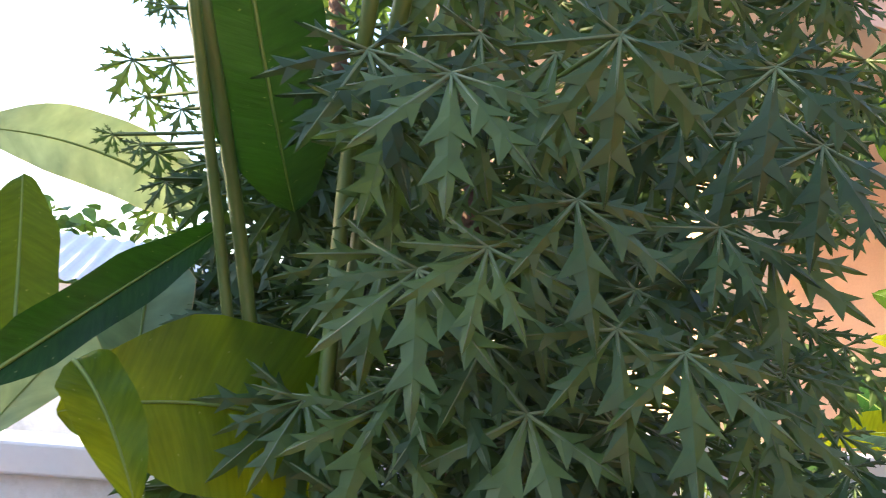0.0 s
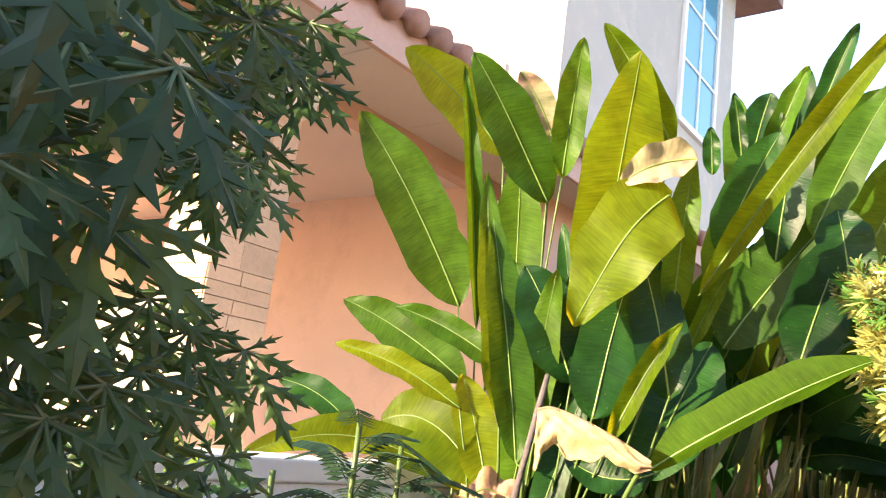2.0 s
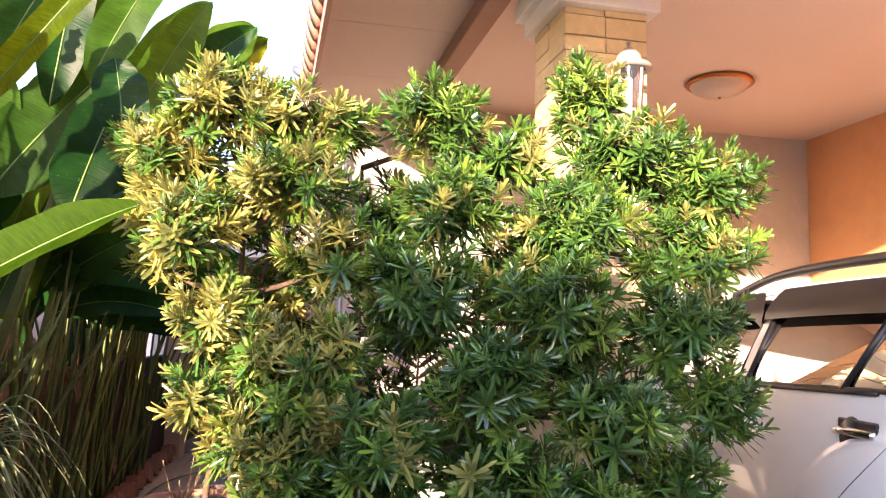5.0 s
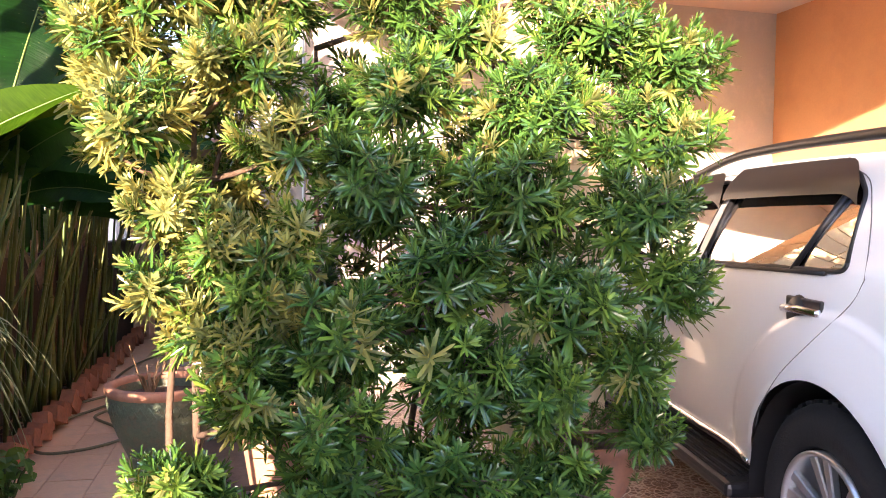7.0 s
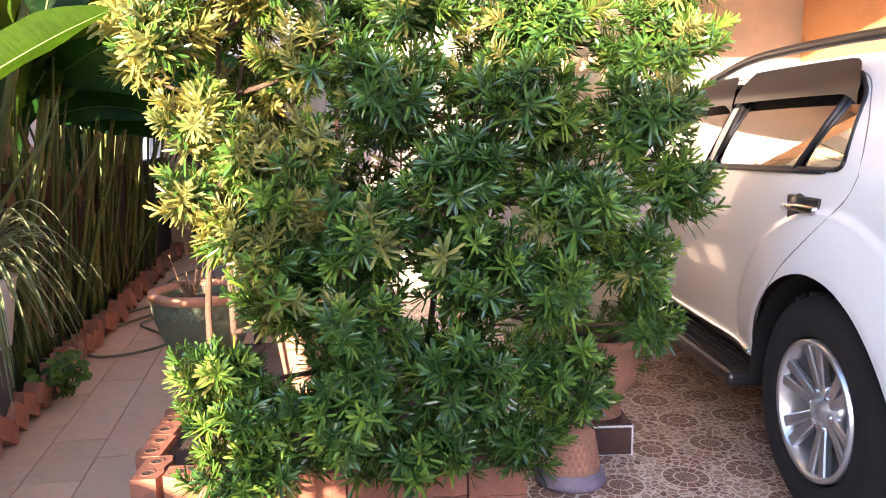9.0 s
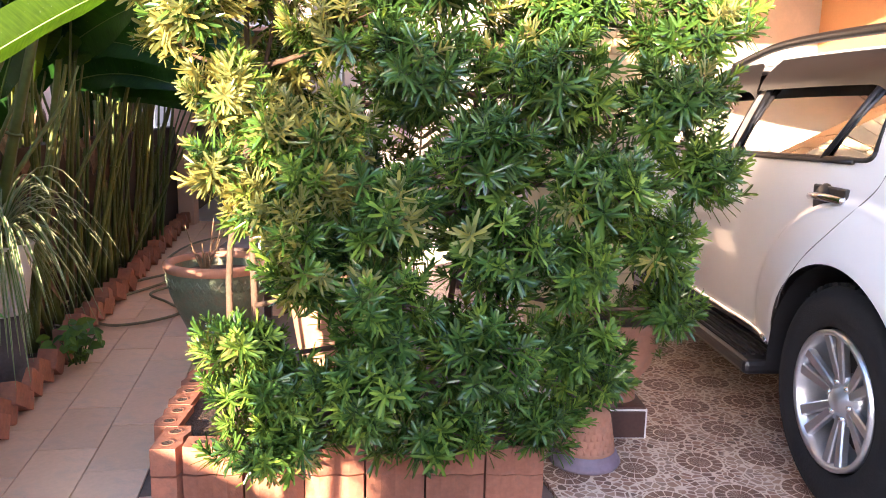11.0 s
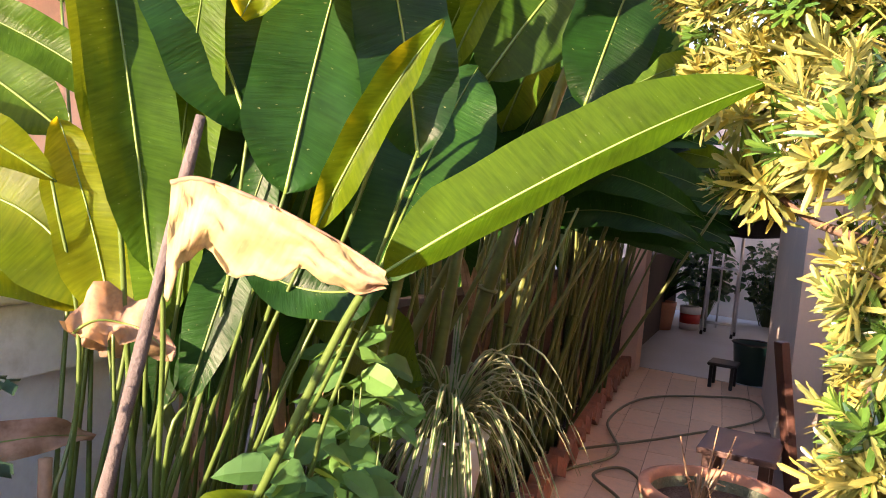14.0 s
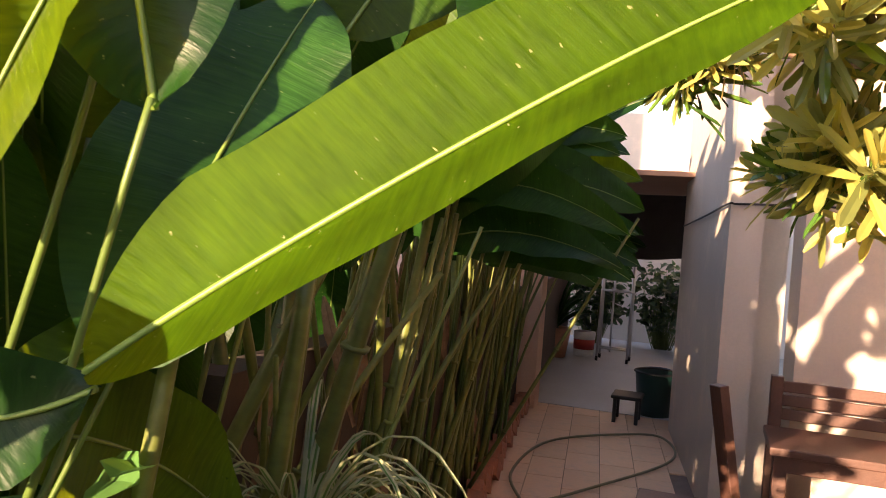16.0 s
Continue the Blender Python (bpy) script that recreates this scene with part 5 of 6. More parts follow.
sheet(bm, lambda x, v: (x, car_side(x, car_belt(x)) + (2 * MID - 2 * car_side(x, car_belt(x))) * v, car_belt(x) + 0.06 * math.sin(math.pi * v)), steps(5.6, FRONT, 12), steps(0, 1, 12))
part("bonnet", bm, M_CARWHITE, car)
for x, nm in ((REAR, "tailgate"), (FRONT, "front_grille")):
    bm = bmesh.new()
    top = car_belt(x)
    sheet(bm, lambda z, v: (x - (0.05 if x < 3 else -0.03) * math.sin(math.pi * v), car_side(x, z) + (2 * MID - 2 * car_side(x, z)) * v, z), steps(0.43, top + 0.03, 10), steps(0, 1, 12))
    part(nm, bm, M_CARWHITE, car)
bm = bmesh.new()
sheet(bm, lambda z, v: (REAR + 0.02 + 0.2 * (z - 1.17), MID + 0.72 - 1.44 * v, z), steps(1.17, 1.53, 4), steps(0, 1, 4))
part("rear_window", bm, M_CARGLASS, car)
part("underbody", box_bm((REAR + 0.1, MID - 0.72, 0.3), (FRONT - 0.15, MID + 0.72, 0.56)), M_CARDARK, car)
for z, d in ((0.6, 0.78), (1.08, 0.25)):
    part("inner_lining", box_bm((REAR + 0.3, MID - 0.8, z - 0.03), (5.6, MID + 0.8, z)) if z < 1 else box_bm((5.3, MID - 0.75, z - 0.1), (5.65, MID + 0.75, z)), M_CARDARK, car)
for x in (3.5, 4.5):
    for y in (MID - 0.38, MID + 0.38):
        part("seat_back", box_bm((x, y - 0.24, 0.6), (x + 0.14, y + 0.24, 1.2), 0, 0.04), M_SEAT, car, "tan cloth seat")
        part("headrest", box_bm((x + 0.02, y - 0.13, 1.22), (x + 0.11, y + 0.13, 1.38), 0, 0.03), M_SEAT, car)
# door seams
def seam(pts):
    bm = bmesh.new()
    tube(bm, curve_pts([(x, car_side(x, z) + 0.0005, z) for x, z in pts], 8), 0.0018, 5)
    part("door_seam", bm, M_SEAM, car)


seam([(3.13, 1.165), (3.17, 1.09), (3.31, 0.95), (3.44, 0.83), (3.56, 0.7), (3.62, 0.6)])
bm = bmesh.new()
tube(bm, curve_pts([(x, car_glass_side(x, z) + 0.001, z) for x, z in ((3.13, 1.165), (3.16, 1.26), (3.24, 1.38), (3.36, 1.485), (3.6, 1.52), (4.2, 1.535), (4.8, 1.53))], 8), 0.002, 5)
part("door_seam", bm, M_SEAM, car)
seam([(4.47, 1.12), (4.48, 0.9), (4.49, 0.46)])
seam([(5.62, 1.08), (5.5, 0.75), (5.45, 0.5)])
bm = bmesh.new()
tube(bm, curve_pts([(x, car_side(x, 0.45) + 0.004, 0.445) for x in steps(3.72, 5.5, 8)], 3), 0.012, 6)
part("sill_strip", bm, M_CHROME, car, "bright sill strip")
bm = bmesh.new()
tube(bm, [(x, car_glass_side(x, car_belt(x)) + 0.006, car_belt(x) + 0.008) for x in steps(3.32, 5.3, 10)], 0.008, 6)
part("window_strip", bm, M_CARDARK, car)
for x0, x1 in ((3.30, 4.27), (4.29, 4.95)):
    bm = bmesh.new()
    vis = lambda x, v: (x, car_glass_side(x, car_belt(x) + (car_roof(x) - car_belt(x)) * v) + 0.010 + 0.034 * math.sin(math.pi * min(1.0, max(0.0, (1.0 - v) / 0.45))), car_belt(x) + (car_roof(x) - car_belt(x)) * v)
    lip = lambda x: 0.66 - 0.10 * max(0.0, 1 - (x - x0) / 0.1) ** 2
    crown = lambda x: 0.97 - 0.24 * max(0.0, 1 - (x - x0) / 0.2) ** 2.2
    sheet(bm, lambda x, k: vis(x, lip(x) + (crown(x) - lip(x)) * k), steps(x0, x1, 26), steps(0, 1, 6))
    part("window_visor", bm, M_CARDARK, car, "smoked plastic rain visor")
bm = bmesh.new()
tube(bm, [(3.52, car_glass_side(3.52, 1.17) + 0.004, 1.17), (3.40, car_glass_side(3.40, 1.43) + 0.004, 1.43)], 0.011, 6)
part("window_divider", bm, M_CARDARK, car)
bm = bmesh.new()
tube(bm, [(4.25, car_glass_side(4.25, 1.16) + 0.004, 1.15), (4.22, car_glass_side(4.22, 1.44) + 0.004, 1.45)], 0.014, 6)
part("window_divider", bm, M_CARDARK, car)
for x in (3.41, 4.62):
    bm = bmesh.new()
    yy = car_side(x, 1.04)
    lathe(bm, [(0.0, 0.006), (0.06, 0.008), (0.068, -0.004)], (x + 0.03, yy, 1.025), 20, 0, "Y")
    box(bm, (x - 0.11, yy - 0.01, 1.035), (x + 0.1, yy + 0.007, 1.085), 0, 0.006)
    h = part("door_handle", bm, M_CARDARK, car, "chrome door handle in a dark cup")
    bm = bmesh.new()
    tube(bm, curve_pts([(x - 0.11, yy + 0.008, 1.045), (x, yy + 0.035, 1.05), (x + 0.11, yy + 0.008, 1.04)], 6), 0.014, 8)
    part("grip", bm, M_CHROME, h)
bm = bmesh.new()
tube(bm, curve_pts([(2.7, SIDE - 0.22, 1.54), (2.95, SIDE - 0.22, 1.605), (4.2, SIDE - 0.23, 1.625), (4.8, SIDE - 0.23, 1.555)], 8), 0.02, 8)
part("roof_rail", bm, M_CARDARK, car, "black roof rail")
bm = bmesh.new()
box(bm, (3.72, -1.62, 0.30), (5.5, -1.39, 0.36), 0, 0.02)
board = part("running_board", bm, M_CARDARK, car, "black ribbed running board")
for i in range(5):
    part("tread_rib", box_bm((3.8, -1.43 - i * 0.035, 0.36), (5.45, -1.415 - i * 0.035, 0.366)), M_TYRE, board)
for x in (4.0, 5.2):
    part("bracket", box_bm((x, -1.9, 0.31), (x + 0.05, -1.6, 0.35)), M_CARDARK, board)
bm = bmesh.new()
box(bm, (5.45, -1.5, 1.08), (5.58, -1.27, 1.24), 0, 0.04)
part("door_mirror", bm, M_CARDARK, car, "black door mirror")
part("tail_lamp", box_bm((2.33, -1.66, 0.95), (2.5, -1.53, 1.2), 0, 0.02), M_LAMPRED, car, "red tail lamp")
part("headlamp", box_bm((6.55, -1.75, 0.85), (6.8, -1.6, 1.0), 0, 0.02), M_CHROME, car)


def wheel_mesh(parent, x, y, flip):
    """A tyre with tread and shoulder, and a rim with six twin spokes, a hub and nuts."""
    s = -1 if flip else 1
    bm = bmesh.new()
    prof = [(0.235, -0.09), (0.25, 0.0), (0.335, 0.012), (0.372, -0.01), (0.386, -0.045), (0.388, -0.1), (0.386, -0.17), (0.372, -0.205), (0.335, -0.225), (0.24, -0.2)]
    lathe(bm, [(r, h * s) for r, h in prof], (x, y, WHEEL_Z), 48, 0, "Y")
    tread = bmesh.new()
    for k in range(48):
        a = 2 * math.pi * k / 48
        for hh in (-0.05, -0.1, -0.15):
            c = Vector((x + 0.388 * math.cos(a), y + hh * s, WHEEL_Z + 0.388 * math.sin(a)))
            r = bmesh.ops.create_cube(tread, size=1)
            bmesh.ops.transform(tread, matrix=Matrix.Translation(c) @ Matrix.Rotation(-a, 4, "Y") @ Matrix.Diagonal((0.012, 0.04, 0.03, 1)), verts=r["verts"])
    w = part("wheel", bm, M_TYRE, parent, "black tyre on a silver alloy rim")
    part("tread_blocks", tread, M_TYRE, w, kind="stuff")
    bm = bmesh.new()
    lathe(bm, [(0.238, -0.02 * s), (0.236, 0.006 * s), (0.226, 0.010 * s), (0.218, 0.0), (0.212, -0.05 * s), (0.20, -0.13 * s)], (x, y, WHEEL_Z), 48, 0, "Y")
    part("rim", bm, M_ALLOY, w, "silver alloy rim")
    for k in range(12):
        a = 2 * math.pi * (k // 2) / 6 + (0.17 if k % 2 else -0.17) + 0.35
        bm = bmesh.new()
        r = bmesh.ops.create_cube(bm, size=1)
        for v in r["verts"]:
            wide = 0.026 if v.co.x > 0 else 0.018
            v.co = Vector((0.05 + 0.17 * (v.co.x + 0.5), (0.0 if v.co.x > 0 else -0.03) * s + v.co.y * 0.028, v.co.z * 2 * wide * 0.8))
        bmesh.ops.bevel(bm, geom=list(bm.edges), offset=0.005, segments=1, affect="EDGES")
        bmesh.ops.transform(bm, matrix=Matrix.Translation((x, y - 0.018 * s, WHEEL_Z)) @ Matrix.Rotation(-a, 4, "Y"), verts=bm.verts)
        part("spoke", bm, M_ALLOY, w)
    bm = bmesh.new()
    lathe(bm, [(0.0, -0.012 * s), (0.036, -0.014 * s), (0.042, -0.03 * s), (0.085, -0.04 * s), (0.09, -0.08 * s)], (x, y, WHEEL_Z), 24, 0, "Y")
    part("hub", bm, M_ALLOY, w)
    for k in range(6):
        a = 2 * math.pi * k / 6 + 0.1
        bm = bmesh.new()
        lathe(bm, [(0.0, -0.022 * s), (0.01, -0.024 * s), (0.012, -0.05 * s)], (x + 0.062 * math.cos(a), y, WHEEL_Z + 0.062 * math.sin(a)), 6, 0, "Y")
        part("wheel_nut", bm, M_CHROME, w)
    bm = bmesh.new()
    lathe(bm, [(0.0, -0.13 * s), (0.2, -0.13 * s)], (x, y, WHEEL_Z), 32, 0, "Y")
    part("brake_shield", bm, M_CARDARK, w)


for x in AXLES:
    wheel_mesh(car, x, -1.47, False)
    wheel_mesh(car, x, 2 * MID + 1.47, True)
    for sg in (1, -1):
        bm = bmesh.new()
        sheet(bm, lambda t, v: (x + (ARCH - 0.004) * math.cos(t), (SIDE + 0.01 - 0.42 * v) if sg > 0 else 2 * MID - (SIDE + 0.01 - 0.42 * v), WHEEL_Z + (ARCH - 0.004) * math.sin(t)), steps(-0.1, math.pi + 0.1, 20), steps(0, 1, 3))
        part("wheel_arch", bm, M_CARDARK, car)
settle(car)
bpy.context.view_layer.update()

# ---- lamps ----
M_LAMPGREY = surface("grey_lamp_metal", (0.30, 0.27, 0.25), 0.5, 9, 60, 0.2, 0.2)
M_LAMPGLASS = glass_mat("clear_lamp_glass", (0.95, 0.95, 0.93), 0.08)
M_BULB = plain("white_bulb", (0.85, 0.84, 0.8), 0.3)
lamp = thing("wall_lantern", (4.15, -1.18, 2.35), "grey metal lantern with clear glass on the pillar", "wall lamp")
bm = bmesh.new()
lathe(bm, [(0.0, 2.66), (0.012, 2.655), (0.006, 2.635), (0.03, 2.62), (0.055, 2.59), (0.06, 2.56), (0.1, 2.545), (0.105, 2.53), (0.075, 2.525)], (4.13, -1.18, 0), 24)
part("roof_cap", bm, M_LAMPGREY, lamp)
bm = bmesh.new()
lathe(bm, [(0.07, 2.525), (0.055, 2.33)], (4.13, -1.18, 0), 24)
part("glass_shade", bm, M_LAMPGLASS, lamp)
bm = bmesh.new()
lathe(bm, [(0.0, 2.50), (0.025, 2.49), (0.025, 2.36), (0.0, 2.35)], (4.13, -1.18, 0), 12)
part("bulb", bm, M_BULB, lamp)
bm = bmesh.new()
lathe(bm, [(0.062, 2.335), (0.062, 2.315), (0.03, 2.29), (0.0, 2.27)], (4.13, -1.18, 0), 20)
part("base", bm, M_LAMPGREY, lamp)
for k in range(4):
    a = k * math.pi / 2 + 0.5
    bm = bmesh.new()
    tube(bm, [(4.13 + 0.072 * math.cos(a), -1.18 + 0.072 * math.sin(a), 2.525), (4.13 + 0.058 * math.cos(a), -1.18 + 0.058 * math.sin(a), 2.33)], 0.005, 6)
    part("frame_bar", bm, M_LAMPGREY, lamp)
bm = bmesh.new()
tube(bm, curve_pts([(4.13, -1.18, 2.29), (4.18, -1.18, 2.2), (4.262, -1.18, 2.26)], 5), 0.01, 7)
part("arm", bm, M_LAMPGREY, lamp)
part("wall_plate", box_bm((4.245, -1.23, 2.18), (4.262, -1.13, 2.38), 0, 0.004), M_LAMPGREY, lamp)
settle(lamp)
M_BRASS = surface("copper_ring", (0.45, 0.18, 0.05), 0.3, 8, 60, 0.15, 0.1, metal=0.8)
M_OPAL = surface("frosted_glass", (0.55, 0.46, 0.38), 0.3, 6, 40, 0.1, 0.05)
cl = thing("ceiling_light", (5.82, -2.7, 3.17), "round ceiling light with a copper ring and frosted bowl", "ceiling lamp")
bm = bmesh.new()
lathe(bm, [(0.15, 3.17), (0.225, 3.165), (0.235, 3.145), (0.215, 3.13), (0.2, 3.135)], (5.82, -2.7, 0), 40)
part("ring", bm, M_BRASS, cl)
bm = bmesh.new()
lathe(bm, [(0.205, 3.135), (0.18, 3.10), (0.12, 3.068), (0.04, 3.052), (0.0, 3.05)], (5.82, -2.7, 0), 40)
part("bowl", bm, M_OPAL, cl)
bm = bmesh.new()
lathe(bm, [(0.012, 3.052), (0.012, 3.04), (0.0, 3.035)], (5.82, -2.7, 0), 12)
part("knob", bm, M_BRASS, cl)
settle(cl)

# ---- pots ----
def pot(name, place, profile, mat, label, soil_z, soil_r, base_mat=None, n=36):
    t = thing(name, place, label, "plant pot")
    bm = bmesh.new()
    lathe(bm, profile, place, n)
    part("bowl", bm, mat, t)
    bm = bmesh.new()
    lathe(bm, [(0.0, soil_z + 0.012), (soil_r * 0.6, soil_z + 0.006), (soil_r, soil_z)], place, 24)
    part("soil", bm, M_SOIL, t)
    return t


green = pot("glazed_pot", (4.72, 0.90, 0.0), [(0.0, 0.0), (0.13, 0.0), (0.14, 0.03), (0.125, 0.06), (0.13, 0.12), (0.165, 0.21), (0.205, 0.3), (0.235, 0.38), (0.25, 0.45), (0.252, 0.49), (0.258, 0.51), (0.258, 0.53), (0.235, 0.535), (0.225, 0.51), (0.22, 0.47)], M_GLAZE, "large green glazed clay bowl on a foot", 0.47, 0.225)
bm = bmesh.new()
lathe(bm, [(0.252, 0.495), (0.264, 0.51), (0.264, 0.538), (0.23, 0.542), (0.222, 0.51)], (4.72, 0.90, 0), 36)
part("rim", bm, M_TERRA, green, "bare terracotta rim")
for k in range(40):
    a = 2 * math.pi * k / 40
    for sg in (1, -1):
        bm = bmesh.new()
        tube(bm, [(4.72 + 0.253 * math.cos(a), 0.90 + 0.253 * math.sin(a), 0.475), (4.72 + 0.245 * math.cos(a + sg * 0.13), 0.90 + 0.245 * math.sin(a + sg * 0.13), 0.42)], 0.0035, 4)
        part("lattice_line", bm, M_GLAZE, green)
bm = bmesh.new()
rnd = random.Random(2)
for k in range(14):
    a = rnd.uniform(0, 6.28)
    tube(bm, curve_pts([(4.66, 0.95, 0.47), (4.66 + 0.05 * math.cos(a), 0.95 + 0.05 * math.sin(a), 0.58), (4.66 + 0.1 * math.cos(a), 0.95 + 0.1 * math.sin(a), rnd.uniform(0.52, 0.76))], 4), [0.005, 0.005, 0.004, 0.004, 0.004, 0.003, 0.003, 0.002, 0.002], 5)
part("dried_plant", bm, M_CANE, green, "dried grey-pink plant remains")
settle(green)
p2 = pot("terracotta_pot", (4.35, 0.28, 0.0), [(0.0, 0.0), (0.13, 0.0), (0.15, 0.1), (0.2, 0.4), (0.225, 0.56), (0.24, 0.58), (0.24, 0.62), (0.21, 0.62), (0.2, 0.56)], M_TERRA, "orange terracotta pot behind the shrubs", 0.56, 0.205)
settle(p2)
p3 = pot("terracotta_bowl", (3.95, -0.92, 0.0), [(0.0, 0.0), (0.1, 0.0), (0.11, 0.12), (0.1, 0.2), (0.16, 0.28), (0.19, 0.38), (0.195, 0.44), (0.205, 0.45), (0.205, 0.48), (0.18, 0.48), (0.175, 0.44)], M_TERRA, "terracotta bowl on a clay stand beside the car", 0.44, 0.178)
rnd = random.Random(12)
bm = bmesh.new()
tips = []
for k in range(16):
    a = rnd.uniform(0, 6.28)
    r = rnd.uniform(0.15, 0.34)
    pts = curve_pts([(3.95, -0.92, 0.44), (3.95 + r * 0.6 * math.cos(a), -0.92 + r * 0.6 * math.sin(a), 0.58), (3.95 + r * math.cos(a), -0.92 + r * math.sin(a), rnd.uniform(0.3, 0.5))], 5)
    tube(bm, pts, 0.003, 4)
    tips += pts[2:]
part("trailing_stem", bm, M_CANE, p3)
foliage("trailing_leaves", [(p, (rnd.uniform(-1, 1), rnd.uniform(-1, 1), 0.5), 0.45, rnd.randrange(6)) for p in tips for q in range(1)], M_PODO, p3)
settle(p3)
stand = thing("clay_stand", (3.60, -0.74, 0.0), "flared clay pot stand with a scaled pattern and lilac base", "pot stand")
bm = bmesh.new()
lathe(bm, [(0.0, 0.05), (0.115, 0.05), (0.108, 0.07), (0.095, 0.15), (0.085, 0.22), (0.0, 0.225)], (3.60, -0.74, 0), 32)
part("body", bm, M_TERRA, stand)
M_LILAC = surface("lilac_glaze", (0.26, 0.20, 0.25), 0.5, 8, 50, 0.25, 0.3)
bm = bmesh.new()
lathe(bm, [(0.0, 0.0), (0.132, 0.0), (0.138, 0.012), (0.13, 0.026), (0.122, 0.03), (0.124, 0.042), (0.112, 0.056)], (3.60, -0.74, 0), 32)
part("foot_ring", bm, M_LILAC, stand, "lilac glazed foot ring")
for i in range(5):
    for k in range(26):
        a = 2 * math.pi * (k + 0.5 * (i % 2)) / 26
        z = 0.075 + i * 0.026
        r = 0.107 - i * 0.0045
        bm = bmesh.new()
        tube(bm, [(3.60 + r * math.cos(a), -0.74 + r * math.sin(a), z + 0.012), (3.60 + r * math.cos(a), -0.74 + r * math.sin(a), z - 0.008)], [0.003, 0.0075], 4)
        part("scale", bm, M_TERRA, stand)
settle(stand)
blk = thing("tiled_step_block", (3.9, -0.93, 0.0), "low block faced with dark brown tiles", "step block")
part("core", box_bm((3.795, -1.04, 0.0), (4.15, -0.68, 0.125)), M_WHITE, blk)
part("tile_front", box_bm((3.785, -1.03, 0.008), (3.795, -0.69, 0.118)), M_DARKWOOD, blk, "dark brown glazed tile")
part("tile_top", box_bm((3.8, -1.035, 0.125), (4.145, -0.685, 0.133)), M_DARKWOOD, blk, "dark brown glazed tile")
settle(blk)

# ---- hose ----
bm = bmesh.new()
tube(bm, curve_pts([(5.05, 1.78, 0.1), (5.5, 2.0, 0.03), (6.05, 1.85, 0.02), (6.6, 1.7, 0.02), (7.3, 1.95, 0.02), (8.2, 1.9, 0.02), (8.75, 1.45, 0.02), (8.8, 1.15, 0.03), (8.2, 1.05, 0.02), (7.2, 1.5, 0.02),
                    (6.3, 1.95, 0.035), (5.75, 2.02, 0.035), (5.35, 1.75, 0.02), (5.38, 1.52, 0.02), (5.62, 1.36, 0.02), (5.85, 1.5, 0.02), (6.1, 1.7, 0.02), (6.3, 1.55, 0.02), (5.6, 1.15, 0.02), (5.2, 1.05, 0.02)], 10), 0.009, 8)
tagged(mesh_object("garden_hose", bm, M_HOSE), "olive garden hose lying in loops on the path", "hose")

# ---- grey stake and dry stems ----
bm = bmesh.new()
tube(bm, curve_pts([(3.05, 1.86, -0.02), (3.12, 1.79, 0.55), (3.17, 1.745, 0.95), (3.25, 1.676, 1.557)], 6), [0.018 - 0.0005 * i + 0.0012 * (i % 3) for i in range(19)], 8)
tagged(mesh_object("wooden_stake", bm, M_STICK), "grey weathered wooden stake among the leaves", "stake")
bm = bmesh.new()
tube(bm, curve_pts([(2.92, 1.88, -0.02), (2.9, 1.9, 0.45), (2.92, 1.96, 0.86)], 5), [0.014] * 11, 7)
tagged(mesh_object("dead_stem", bm, M_CANE), "brown dead stem near the boundary wall", "stem")

# ---- wooden bench and table by the house wall ----
bench = thing("wooden_bench", (6.7, 0.2, 0.0), "dark brown wooden bench against the house wall", "bench")
part("seat", box_bm((6.4, -0.5, 0.57), (6.9, 0.58, 0.61), 0, 0.006), M_DARKWOOD, bench)
for z in (0.64, 0.71, 0.78):
    part("back_slat", box_bm((6.93, -0.5, z), (6.96, 0.56, z + 0.055), 0, 0.004), M_DARKWOOD, bench)
part("back_post", box_bm((6.9, 0.5, 0.0), (6.96, 0.56, 0.86), 0, 0.005), M_DARKWOOD, bench)
part("back_post", box_bm((6.9, -0.5, 0.0), (6.96, -0.44, 0.86), 0, 0.005), M_DARKWOOD, bench)
for x, y in ((6.42, 0.5), (6.42, -0.48)):
    part("leg", box_bm((x, y, 0.0), (x + 0.06, y + 0.06, 0.57), 0, 0.005), M_DARKWOOD, bench)
part("apron", box_bm((6.42, -0.48, 0.5), (6.45, 0.56, 0.57), 0, 0.004), M_DARKWOOD, bench)
settle(bench)
stool = thing("wooden_side_table", (5.75, 0.95, 0.0), "low dark brown wooden table beside the path", "table")
part("tabletop", box_bm((5.55, 0.76, 0.42), (6.0, 1.1, 0.45), 0, 0.005), M_DARKWOOD, stool)
for x in (5.58, 5.93):
    for y in (0.79, 1.03):
        part("leg", box_bm((x, y, 0.0), (x + 0.045, y + 0.045, 0.42), 0, 0.004), M_DARKWOOD, stool)
settle(stool)
bm = bmesh.new()
box(bm, (-0.04, -0.02, 0.0), (0.04, 0.02, 0.95), 0, 0.004)
ob = tagged(mesh_object("wooden_board", bm, M_DARKWOOD), "dark wooden board leaning by the bench", "board")
ob.matrix_world = pose(5.9, 0.66, 0.0, -9, 4, 30)

# ---- back yard at the end of the path ----
structure("wall_back", box_bm((15.2, -0.5, 0), (15.4, 4.5, 3.6)), M_CREAM, "plain cream wall at the end of the path", "wall")
structure("roof_passage", box_bm((8.8, 0.9, 2.02), (13.2, 2.9, 2.06)), M_BEAM, "dark sheet roof over the passage", "roof")
structure("post_passage", box_bm((9.3, 2.26, 0), (9.5, 2.46, 2.02), 0, 0.006), M_PEACH, "peach plaster post at the passage", "post")
bm = bmesh.new()
sheet(bm, lambda u, v: (10.6 + 0.05 * math.sin(u * 9), u, 2.0 - 0.62 * v - 0.03 * math.sin(u * 5) * v), steps(0.95, 2.15, 16), steps(0, 1, 8))
